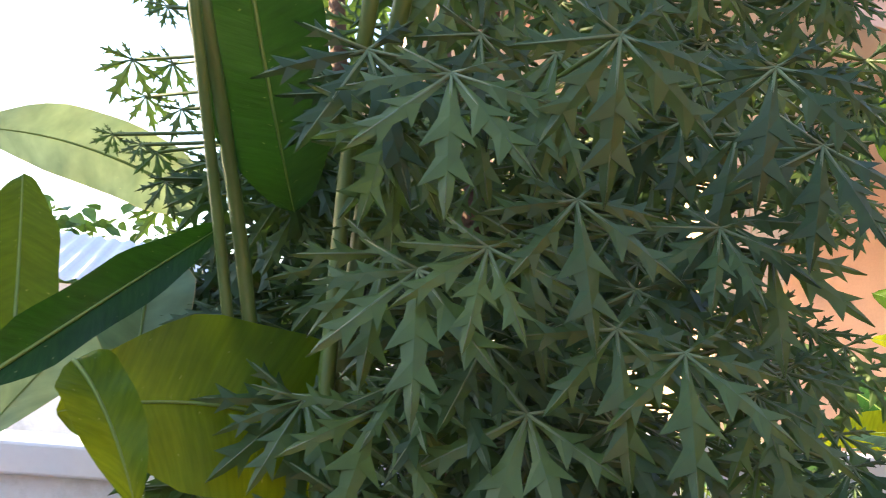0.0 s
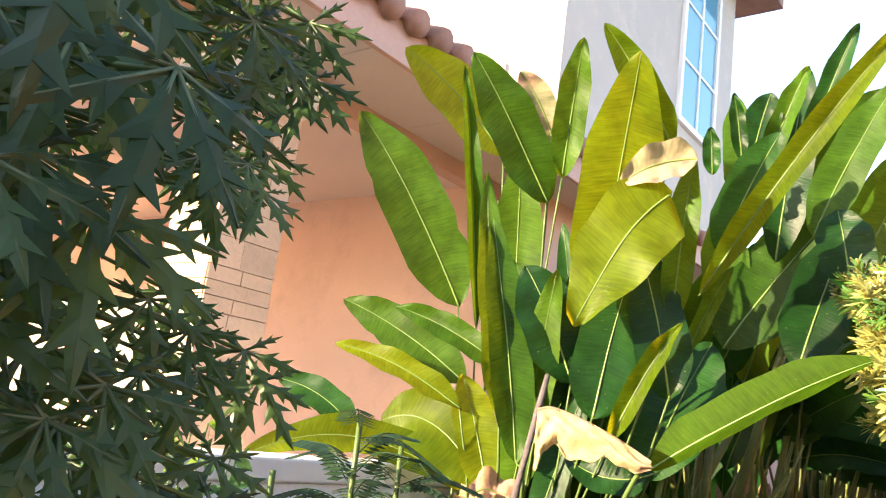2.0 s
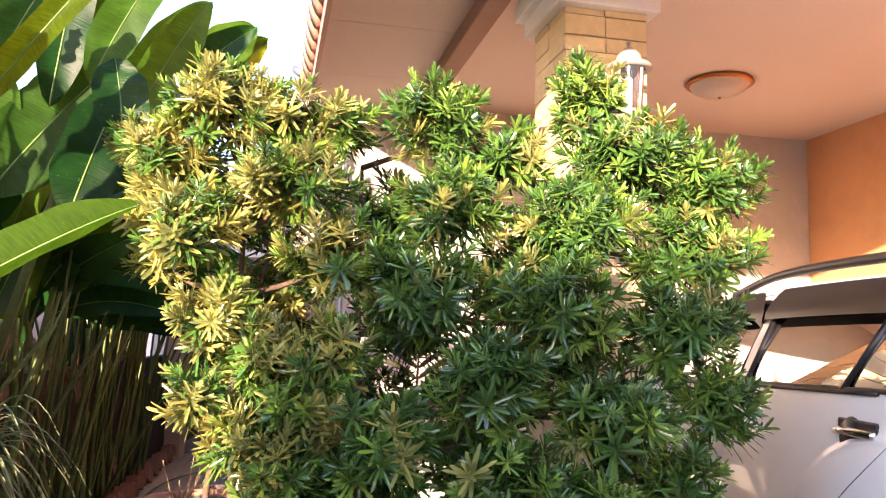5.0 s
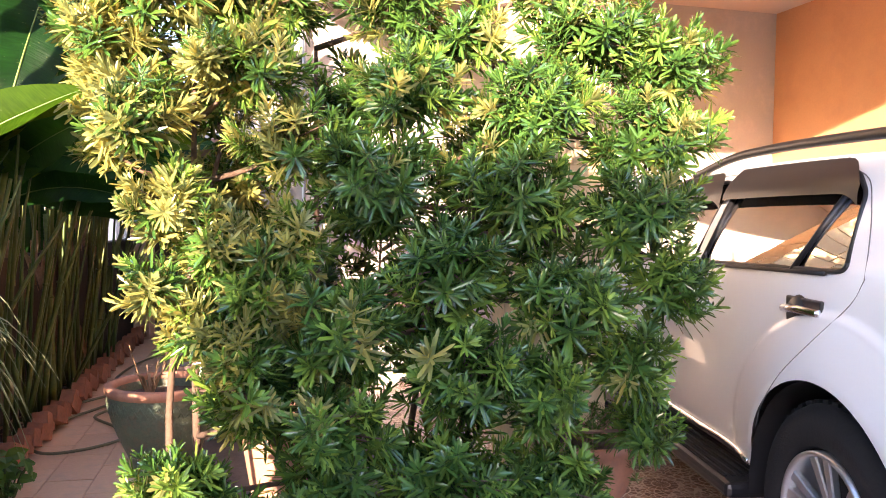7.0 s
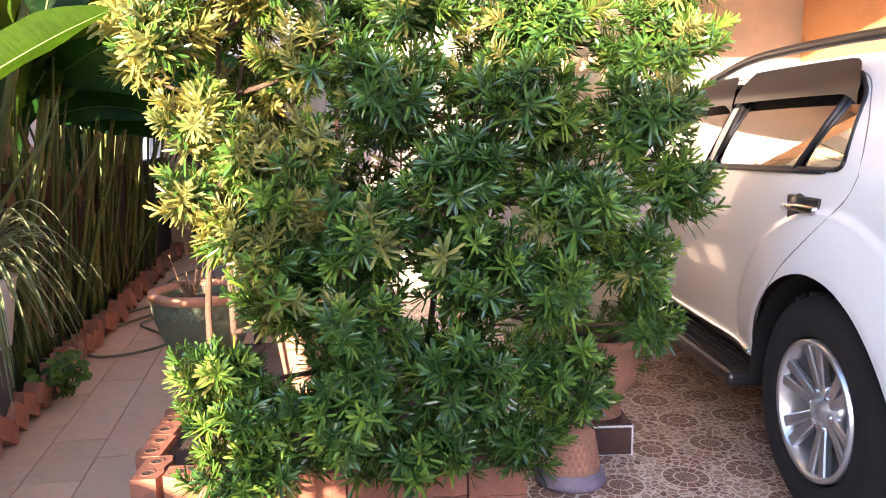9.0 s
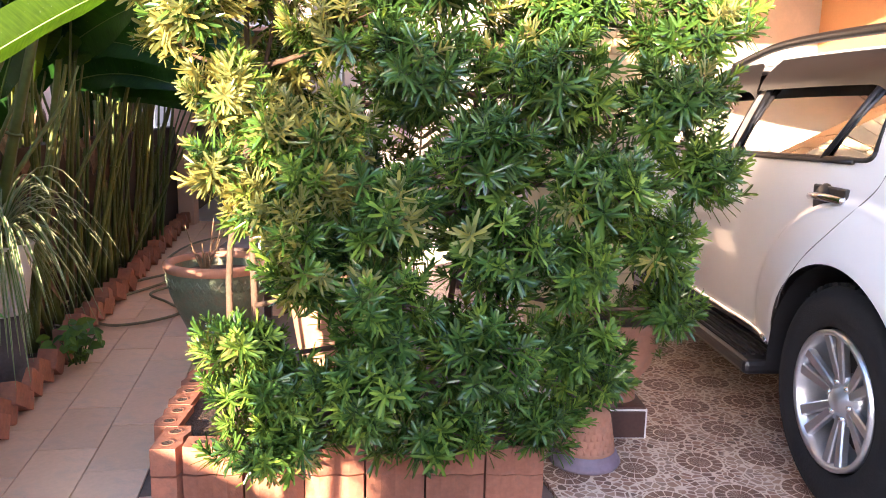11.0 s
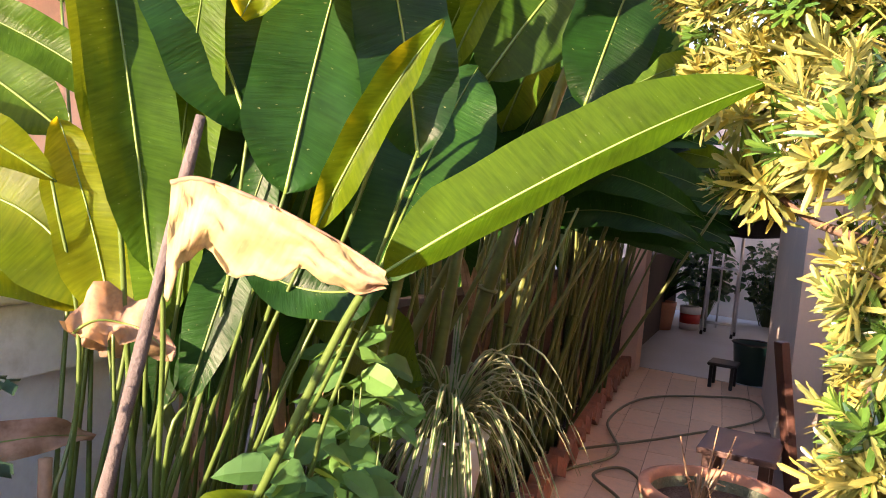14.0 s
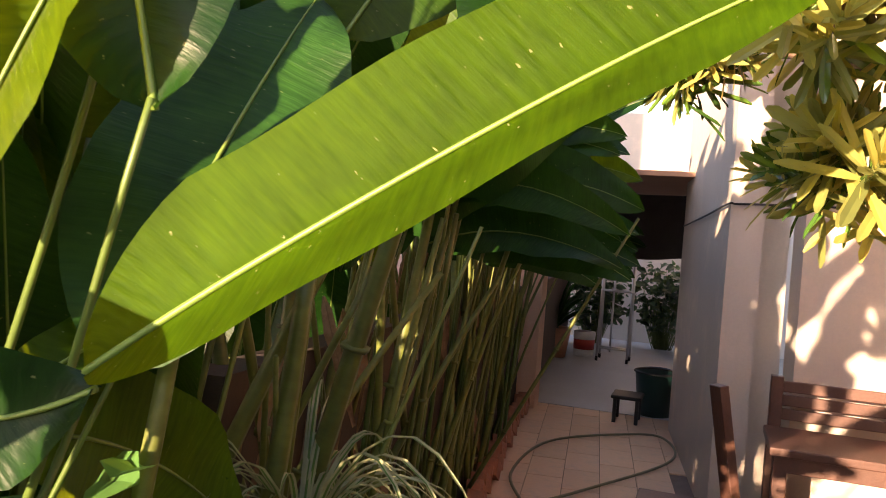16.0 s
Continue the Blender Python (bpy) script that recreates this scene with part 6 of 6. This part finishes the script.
M_CLOTH = surface("dark_shade_cloth", (0.06, 0.05, 0.05), 0.9, 4, 90, 0.3, 0.3)
tagged(mesh_object("shade_cloth", bm, M_CLOTH), "dark shade cloth hanging across the passage", "shade cloth")
structure("floor_yard", box_bm((9.6, 0.87, -0.05), (15.2, 3.2, 0.004)), surface("pale_blue_grey_tile", (0.42, 0.45, 0.50), 0.35, 1.5, 40, 0.15, 0.1), "pale grey tiled floor of the back yard", "floor")
rack = thing("metal_rack", (12.8, 2.0, 0.0), "tall light metal clothes rack on castors", "rack")
for y in (1.82, 2.2):
    for x in (12.65, 12.95):
        bm = bmesh.new()
        tube(bm, [(x, y, 0.06), (12.8, y, 1.38)], 0.017, 8)
        part("leg", bm, M_METAL, rack)
        bm = bmesh.new()
        lathe(bm, [(0.0, -0.015), (0.03, -0.015), (0.03, 0.015), (0.0, 0.015)], (x, y, 0.032), 14, 0, "Y")
        part("castor", bm, M_BLACK, rack)
for z in (0.16, 0.9, 1.36):
    bm = bmesh.new()
    for x in (12.72, 12.88):
        tube(bm, [(x, 1.82, z), (x, 2.2, z)], 0.012, 7)
    part("rail", bm, M_METAL, rack)
settle(rack)
umb = thing("garden_umbrella", (13.6, 2.15, 0.0), "open garden umbrella with blue and white panels", "umbrella")
M_BLUE = plain("blue_cloth", (0.12, 0.2, 0.5), 0.8)
for k in range(8):
    bm = bmesh.new()
    a0, a1 = 2 * math.pi * k / 8, 2 * math.pi * (k + 1) / 8
    sheet(bm, lambda r, t: (13.6 + 0.75 * r * math.cos(a0 + (a1 - a0) * t), 2.15 + 0.75 * r * math.sin(a0 + (a1 - a0) * t), 1.72 - 0.34 * r ** 1.6), steps(0.02, 1, 6), steps(0, 1, 4))
    part("panel", bm, M_BLUE if k % 2 else M_WHITE, umb)
bm = bmesh.new()
tube(bm, [(13.6, 2.15, 0.0), (13.6, 2.15, 1.74)], 0.014, 8)
part("pole", bm, M_METAL, umb)
settle(umb)


def leafy_mound(name, c, r, n, mat, label, size, seed, category="plant"):
    """A mound of small oval leaves on thin stems."""
    rnd = random.Random(seed)
    t = thing(name, (c[0], c[1], 0.0), label, category)
    V, Fc = [], []
    bm = bmesh.new()
    for i in range(n):
        d = Vector((rnd.gauss(0, 1), rnd.gauss(0, 1), rnd.gauss(0, 1))).normalized() * rnd.random() ** 0.4
        p = Vector(c) + Vector((d.x * r[0], d.y * r[1], d.z * r[2]))
        L = size * rnd.uniform(0.6, 1.25)
        ax = Vector((rnd.uniform(-1, 1), rnd.uniform(-1, 1), rnd.uniform(-0.6, 0.3))).normalized()
        nr = (Vector((-0.5, -0.35, 0.7)) + Vector((rnd.uniform(-0.6, 0.6), rnd.uniform(-0.6, 0.6), rnd.uniform(-0.4, 0.4)))).normalized()
        s = ax.cross(nr).normalized()
        nn = s.cross(ax)
        b = len(V)
        for q, w, dz in ((0, 0.02, 0), (0.25, 0.3, 0.0), (0.55, 0.3, -0.03), (0.8, 0.16, -0.08), (1, 0.0, -0.16)):
            cc = p + ax * (L * q) + nn * (dz * L)
            V += [tuple(cc - s * (w * L) + nn * (w * L * 0.3)), tuple(cc), tuple(cc + s * (w * L) + nn * (w * L * 0.3))]
        for k in range(4):
            Fc += [(b + 3 * k, b + 3 * k + 1, b + 3 * k + 4, b + 3 * k + 3), (b + 3 * k + 1, b + 3 * k + 2, b + 3 * k + 5, b + 3 * k + 4)]
        if i % 4 == 0:
            g = Vector((c[0] + d.x * r[0] * 0.3, c[1] + d.y * r[1] * 0.3, 0.03))
            tube(bm, curve_pts([g, g.lerp(p, 0.55) + Vector((0, 0, 0.05)), p], 4), [0.005, 0.005, 0.004, 0.004, 0.004, 0.003, 0.003, 0.002, 0.002], 5)
    me = bpy.data.meshes.new("foliage")
    me.from_pydata(V, [], Fc)
    me.update()
    me.materials.append(mat)
    f = new("foliage", me)
    f.parent = t
    f["kind"] = "stuff"
    part("stem_tangle", bm, M_PETIOLE, t, kind="stuff")
    settle(t)
    return t


leafy_mound("garden_bush", (14.4, 1.5, 0.75), (0.4, 0.5, 0.6), 420, M_DARKSMALL, "dark leafy bush against the back wall", 0.14, 31)
leafy_mound("garden_bush", (14.3, 2.5, 0.8), (0.4, 0.45, 0.65), 420, M_DARKSMALL, "dark leafy bush beside the umbrella", 0.14, 32)
bp = pot("dark_plant_pot", (12.6, 2.75, 0.0), [(0.0, 0.0), (0.16, 0.0), (0.2, 0.3), (0.21, 0.38), (0.18, 0.38), (0.17, 0.34)], M_TERRA, "brown pot of long dark leaves in the yard", 0.34, 0.175)
rnd = random.Random(5)
for k in range(26):
    a = rnd.uniform(0, 6.28)
    r = rnd.uniform(0.2, 0.5)
    part("leaf", blade((12.6, 2.75, 0.36), (12.6 + r * math.cos(a), 2.75 + r * math.sin(a), rnd.uniform(0.6, 1.1)), 0.05, 0.15, 0.3, rnd.uniform(-1, 1), None, 0.004, n=8, seed=k), [M_LEAFD, M_LEAFD], bp)
settle(bp)
bk = thing("paint_bucket", (13.0, 2.42, 0.0), "white bucket with a red band beside the rack", "bucket")
for z0, z1, m, nm in ((0.0, 0.09, M_WHITE, "base"), (0.09, 0.22, M_RED, "label_band"), (0.22, 0.32, M_WHITE, "body")):
    bm = bmesh.new()
    lathe(bm, [(0.0 if z0 == 0 else 0.13, z0), (0.13 + z0 * 0.05, z0), (0.13 + z1 * 0.05, z1), (0.11, z1)], (13.0, 2.42, 0), 24)
    part(nm, bm, m, bk)
settle(bk)
st = thing("plastic_stool", (9.35, 1.47, 0.0), "small black plastic stool on the path", "stool")
part("seat", box_bm((9.2, 1.35, 0.2), (9.5, 1.6, 0.23), 0, 0.01), M_BLACK, st)
for x in (9.22, 9.45):
    for y in (1.37, 1.55):
        part("leg", box_bm((x, y, 0.0), (x + 0.03, y + 0.03, 0.2), 0, 0.004), M_BLACK, st)
settle(st)
tb = thing("plastic_bucket", (9.75, 1.28, 0.0), "dark teal plastic bucket beside the stool", "bucket")
bm = bmesh.new()
lathe(bm, [(0.0, 0.0), (0.14, 0.0), (0.18, 0.36), (0.19, 0.38), (0.17, 0.38), (0.13, 0.02)], (9.75, 1.28, 0), 28)
part("body", bm, M_TEAL, tb)
bm = bmesh.new()
lathe(bm, [(0.185, 0.37), (0.198, 0.38), (0.185, 0.392), (0.172, 0.38), (0.185, 0.37)], (9.75, 1.28, 0), 28)
part("rim", bm, M_BLACK, tb)
settle(tb)
bm = bmesh.new()
lathe(bm, [(0.0, 0.0), (0.12, 0.0), (0.14, 0.3), (0.145, 0.31), (0.12, 0.31)], (10.4, 1.3, 0.008), 24)
tagged(mesh_object("blue_basin", bm, plain("blue_plastic", (0.08, 0.16, 0.35), 0.35)), "blue plastic tub beside the teal bucket", "tub")
bm = bmesh.new()
tube(bm, curve_pts([(7.04, -1.5, 1.95), (7.03, -0.3, 1.76), (7.03, 0.8, 1.72)], 8), 0.006, 6)
tube(bm, curve_pts([(7.03, 0.8, 1.72), (7.06, 0.83, 1.72), (8.0, 0.962, 1.69), (9.2, 1.13, 1.66)], 6), 0.006, 6)
tagged(mesh_object("wall_cable", bm, M_BLACK), "thin black cable sagging along the house wall", "cable")

# ---- small plants along the wall ----
leafy_mound("climbing_weed", (3.05, 1.40, 0.62), (0.22, 0.17, 0.42), 210, M_SMALL, "green weed with heart-shaped leaves below the clump", 0.105, 41)
leafy_mound("climbing_weed", (2.85, 1.5, 0.36), (0.3, 0.2, 0.34), 230, M_SMALL, "low green weed with heart-shaped leaves", 0.105, 42)
leafy_mound("climbing_weed", (3.35, 1.49, 0.98), (0.12, 0.1, 0.2), 46, M_SMALL, "climbing green weed with heart-shaped leaves among the stalks", 0.10, 46)
leafy_mound("ground_weed", (4.62, 1.58, 0.14), (0.16, 0.14, 0.12), 46, M_SMALL, "small green weed beside the brick edging", 0.085, 43)
leafy_mound("shade_weed", (2.55, 1.85, 0.5), (0.28, 0.14, 0.36), 140, M_DARKSMALL, "dark green weed in front of the boundary wall", 0.07, 44)
leafy_mound("garden_shrub", (1.9, 1.85, 1.05), (0.42, 0.16, 0.28), 330, M_SMALL, "fine-leaved green shrub beside the boundary wall", 0.045, 45)


def feather_plant(c, n, seed, label):
    """Feathery compound leaves of many small dark leaflets."""
    rnd = random.Random(seed)
    t = thing("feather_leaf_plant", (c[0], c[1], 0.0), label, "plant")
    bm = bmesh.new()
    tube(bm, curve_pts([(c[0], c[1], 0.0), (c[0] + 0.02, c[1], 0.6), c], 5), [0.008] * 11, 6)
    part("stem", bm, M_PETIOLE, t)
    for i in range(n):
        a = rnd.uniform(0, 6.28)
        d = Vector((math.cos(a), math.sin(a), rnd.uniform(-0.2, 0.5)))
        z0 = Vector((c[0], c[1], c[2] - rnd.uniform(0, 0.35)))
        ax = curve_pts([z0, z0 + d * 0.1 + Vector((0, 0, 0.02)), z0 + d * 0.22 - Vector((0, 0, 0.03))], 8)
        bm = bmesh.new()
        tube(bm, ax, 0.0018, 4)
        s = d.cross(Vector((0, 0, 1))).normalized()
        for k, p in enumerate(ax[2:]):
            for sg in (1, -1):
                L = 0.05 * (1 - 0.35 * k / len(ax))
                tipv = p + s * (sg * L) + d * 0.012 - Vector((0, 0, 0.014))
                w = d * 0.009
                v = [bm.verts.new(q) for q in (p, p.lerp(tipv, 0.5) - w, tipv, p.lerp(tipv, 0.5) + w)]
                bm.faces.new(v)
        part("compound_leaf", bm, M_DARKSMALL, t)
    settle(t)


feather_plant((2.40, 1.70, 1.34), 16, 3, "feathery dark green seedling in front of the wall")
feather_plant((2.62, 1.74, 1.28), 12, 4, "feathery dark green seedling under the leaves")
feather_plant((2.2, 1.76, 1.2), 10, 6, "feathery dark green seedling beside the tree")

spider = thing("spider_plant", (4.12, 1.66, 0.0), "spider plant with long striped arching leaves in a white pot", "plant")
bm = bmesh.new()
lathe(bm, [(0.0, 0.42), (0.11, 0.42), (0.15, 0.7), (0.16, 0.72), (0.13, 0.72)], (4.12, 1.68, 0), 24)
part("pot", bm, M_WHITE, spider, "white plastic pot")
bm = bmesh.new()
lathe(bm, [(0.0, 0.0), (0.1, 0.0), (0.09, 0.42), (0.0, 0.42)], (4.12, 1.68, 0), 12)
part("pot_stand", bm, M_STICK, spider)
rnd = random.Random(14)
for k in range(170):
    a = rnd.uniform(2.0, 6.8)
    r = rnd.uniform(0.14, 0.52)
    base = Vector((4.12, 1.66, 0.71))
    tipv = base + Vector((r * math.cos(a), r * math.sin(a), rnd.uniform(-0.5, 0.25)))
    bm = bmesh.new()
    uvs = [base.lerp(tipv, s) + Vector((0, 0, 0.42 * r * 4 * s * (1 - s) + 0.08 * s * (1 - s))) for s in steps(0, 1, 8)]
    sd = (tipv - base).cross(Vector((0, 0, 1))).normalized()
    rows = []
    for i, p in enumerate(uvs):
        w = 0.0075 * (1 - (i / 8) ** 3) + 0.0006
        rows.append([bm.verts.new(p + sd * (u * w) + Vector((0, 0, 0.004 * abs(u)))) for u in (-1, -0.35, 0.35, 1)])
    for ra, rb in zip(rows, rows[1:]):
        for q in range(3):
            f = bm.faces.new((ra[q], rb[q], rb[q + 1], ra[q + 1]))
            f.material_index = 1 if q == 1 else 0
    part("leaf", bm, [M_SPIDER, M_SMALL], spider)
settle(spider)

frond = thing("dry_palm_frond", (4.45, -0.3, 0.0), "dry striped palm frond standing behind the shrubs", "palm leaf")
bm = bmesh.new()
stem = curve_pts([(4.5, -0.28, 0.0), (4.47, -0.3, 0.8), (4.42, -0.32, 1.42)], 12)
tube(bm, stem, 0.006, 6)
part("stem", bm, M_CANE, frond)
for k, p in enumerate(stem[12:]):
    for sg in (1, -1):
        L = 0.15 * math.sin(math.pi * (0.12 + 0.8 * k / 13))
        part("leaflet", blade(p, p + Vector((0.02, sg * L, 0.06 + 0.2 * L)), 0.022, 0.05, 0.2, 0, None, 0.001, n=5, seed=k), [M_FROND, M_FROND], frond)
settle(frond)

# ---- far side: low roof, hedge, brick pier ----
far = thing("low_roof_shed", (0.3, 5.4, 0.0), "low building with a pale corrugated roof beyond the wall", "building")
bm = bmesh.new()
sheet(bm, lambda u, v: (u, 5.0 + 1.6 * v, 1.52 + 0.42 * v + 0.012 * math.cos(u * 60)), steps(-4.5, 1.6, 240), steps(0, 1, 3))
part("roof", bm, surface("pale_corrugated_sheet", (0.55, 0.56, 0.58), 0.5, 3, 50, 0.15, 0.2), far)
part("wall", box_bm((-4.4, 5.1, 0.0), (1.5, 5.25, 1.5)), M_WHITE_WALL, far)
settle(far)
leafy_mound("far_hedge", (-1.2, 9.0, 1.6), (2.6, 0.8, 0.95), 1500, M_SMALL, "sunlit green hedge beyond the neighbour's shed", 0.2, 51, "hedge")
bpier = thing("brick_pier", (1.05, 4.4, 0.0), "orange brick gate pier beyond the boundary wall", "pier")
for z in range(18):
    for k in range(2):
        part("brick", box_bm((0.9 + k * 0.15, 4.3, z * 0.08), (1.045 + k * 0.15, 4.55, z * 0.08 + 0.074)), M_BRICK, bpier)
part("mortar", box_bm((0.905, 4.305, 0.0), (1.19, 4.545, 1.44)), M_GROUT, bpier)
settle(bpier)

# ---- brick bed and brick edging ----
def edging_brick():
    """A moulded edging brick with a waved face and two ringed dark discs that paint the shade of its top holes."""
    bm = bmesh.new()
    n = 8
    lo, hi = [], []
    for i in range(n + 1):
        y = -0.098 + 0.196 * i / n
        bulge = 0.006 * math.cos(y * 2 * math.pi / 0.098)
        lo.append(bm.verts.new((-0.045 + bulge, y, 0.0)))
        hi.append(bm.verts.new((-0.045 + bulge, y, 0.096)))
    blo = [bm.verts.new((0.045, y, 0.0)) for y in (-0.098, 0.098)]
    bhi = [bm.verts.new((0.045, y, 0.096)) for y in (-0.098, 0.098)]
    for i in range(n):
        bm.faces.new((lo[i], hi[i], hi[i + 1], lo[i + 1]))
    bm.faces.new((*hi, bhi[1], bhi[0]))
    bm.faces.new((*lo[::-1], blo[0], blo[1]))
    bm.faces.new((lo[0], blo[0], bhi[0], hi[0]))
    bm.faces.new((lo[n], hi[n], bhi[1], blo[1]))
    bm.faces.new((blo[0], blo[1], bhi[1], bhi[0]))
    for y in (-0.048, 0.048):
        lathe(bm, [(0.026, 0.0962), (0.023, 0.0985), (0.019, 0.0965)], (0, y, 0), 12)
        lathe(bm, [(0.0, 0.0966), (0.019, 0.0966)], (0, y, 0), 12, 1)
    me = bpy.data.meshes.new("brick")
    bmesh.ops.recalc_face_normals(bm, faces=bm.faces)
    bm.to_mesh(me)
    bm.free()
    me.materials.append(M_BRICK)
    me.materials.append(M_SOIL)
    return me


BRICK = edging_brick()
bed = thing("brick_planter", (3.5, 0.1, 0.0), "planting bed edged with two courses of terracotta bricks", "planter")
rnd = random.Random(4)
part("soil", box_bm((3.36, -0.52, 0.0), (4.15, 0.78, 0.17)), M_SOIL, bed)
for course in (0, 1):
    y = 0.74
    first = True
    while y > -0.6:
        if first or y < -0.5:
            ob = new("brick", BRICK)
            ob.parent = bed
            ob.matrix_basis = pose(3.36, y, course * 0.1, rnd.uniform(-1, 1), rnd.uniform(-1, 1), 90 + rnd.uniform(-2, 2))
            y -= 0.152
            first = False
        else:
            ob = new("brick", BRICK)
            ob.parent = bed
            ob.matrix_basis = pose(3.325 + rnd.uniform(-0.004, 0.004), y, course * 0.1, rnd.uniform(-1, 1), rnd.uniform(-1.5, 1.5), rnd.uniform(-1.5, 1.5))
            y -= 0.203
    for k in range(5):
        if course and k > 2:
            continue
        ob = new("brick", BRICK)
        ob.parent = bed
        ob.matrix_basis = pose(3.55 + k * 0.203, 0.79 + k * 0.012, course * 0.1, 0, 0, -90 + rnd.uniform(-2, 2))
settle(bed)
edge = thing("brick_edging", (5.5, 1.75, 0.0), "row of tilted terracotta bricks along the soil bed", "garden edging")
for i in range(46):
    x = 2.6 + i * 0.155
    ob = new("brick", BRICK)
    ob.parent = edge
    ob.matrix_basis = pose(x, 1.40 + 0.142 * (x - 2.6) + rnd.uniform(-0.015, 0.015), 0.035 + rnd.uniform(-0.01, 0.01), -24 + rnd.uniform(-8, 8), rnd.uniform(-6, 6), -82 + rnd.uniform(-6, 6))
settle(edge)
litter = thing("leaf_litter", (4.5, 1.75, 0.0), "brown dead leaves and stubs on the soil bed", "leaf litter", kind="stuff")
bm = bmesh.new()
for i in range(260):
    x = rnd.uniform(2.3, 8.0)
    c = Vector((x, 1.62 + 0.13 * (x - 3) + rnd.uniform(-0.06, 0.4), 0.065))
    a, L = rnd.uniform(0, 6.28), rnd.uniform(0.03, 0.12)
    d, s = Vector((math.cos(a), math.sin(a), rnd.uniform(-0.1, 0.5))) * L, Vector((-math.sin(a), math.cos(a), 0.2)) * L * 0.22
    bm.faces.new([bm.verts.new(q) for q in (c - d * 0.5, c + s, c + d * 0.5, c - s)])
part("dead_leaves", bm, M_BROWNLEAF, litter, kind="stuff")
settle(litter)

# ---- path tiles ----
floor = thing("floor_path", (4.0, 1.0, 0.0), "path of beige ceramic tiles laid lengthwise with open joints", "floor", kind="structure")
TILE_L, TILE_W = 0.42, 0.224
TURN = radians(8)
tile_bm = box_bm((-TILE_L / 2 + 0.0018, -TILE_W / 2 + 0.0018, -0.01), (TILE_L / 2 - 0.0018, TILE_W / 2 - 0.0018, 0.0), 0, 0.002)
TILE = bpy.data.meshes.new("tile")
tile_bm.to_mesh(TILE)
tile_bm.free()
TILE.materials.append(M_TILE)
for row in range(-8, 6):
    for col in range(-6, 16):
        u = col * TILE_L + (TILE_L / 2 if row % 2 else 0)
        v = row * TILE_W - 0.03
        x = 3.3 + u * math.cos(TURN) - v * math.sin(TURN)
        y = 0.99 + u * math.sin(TURN) + v * math.cos(TURN)
        if x < 1.0 or y < -0.48 or y > 1.5 + 0.142 * (x - 2.6) or (x > 3.25 and y < 0.84) or (x > 7.0 and y < 0.95):
            continue
        ob = new("tile", TILE)
        ob.parent = floor
        ob.matrix_basis = pose(x, y, random.Random(row * 99 + col).uniform(-0.001, 0.001), 0, 0, 8)
settle(floor)
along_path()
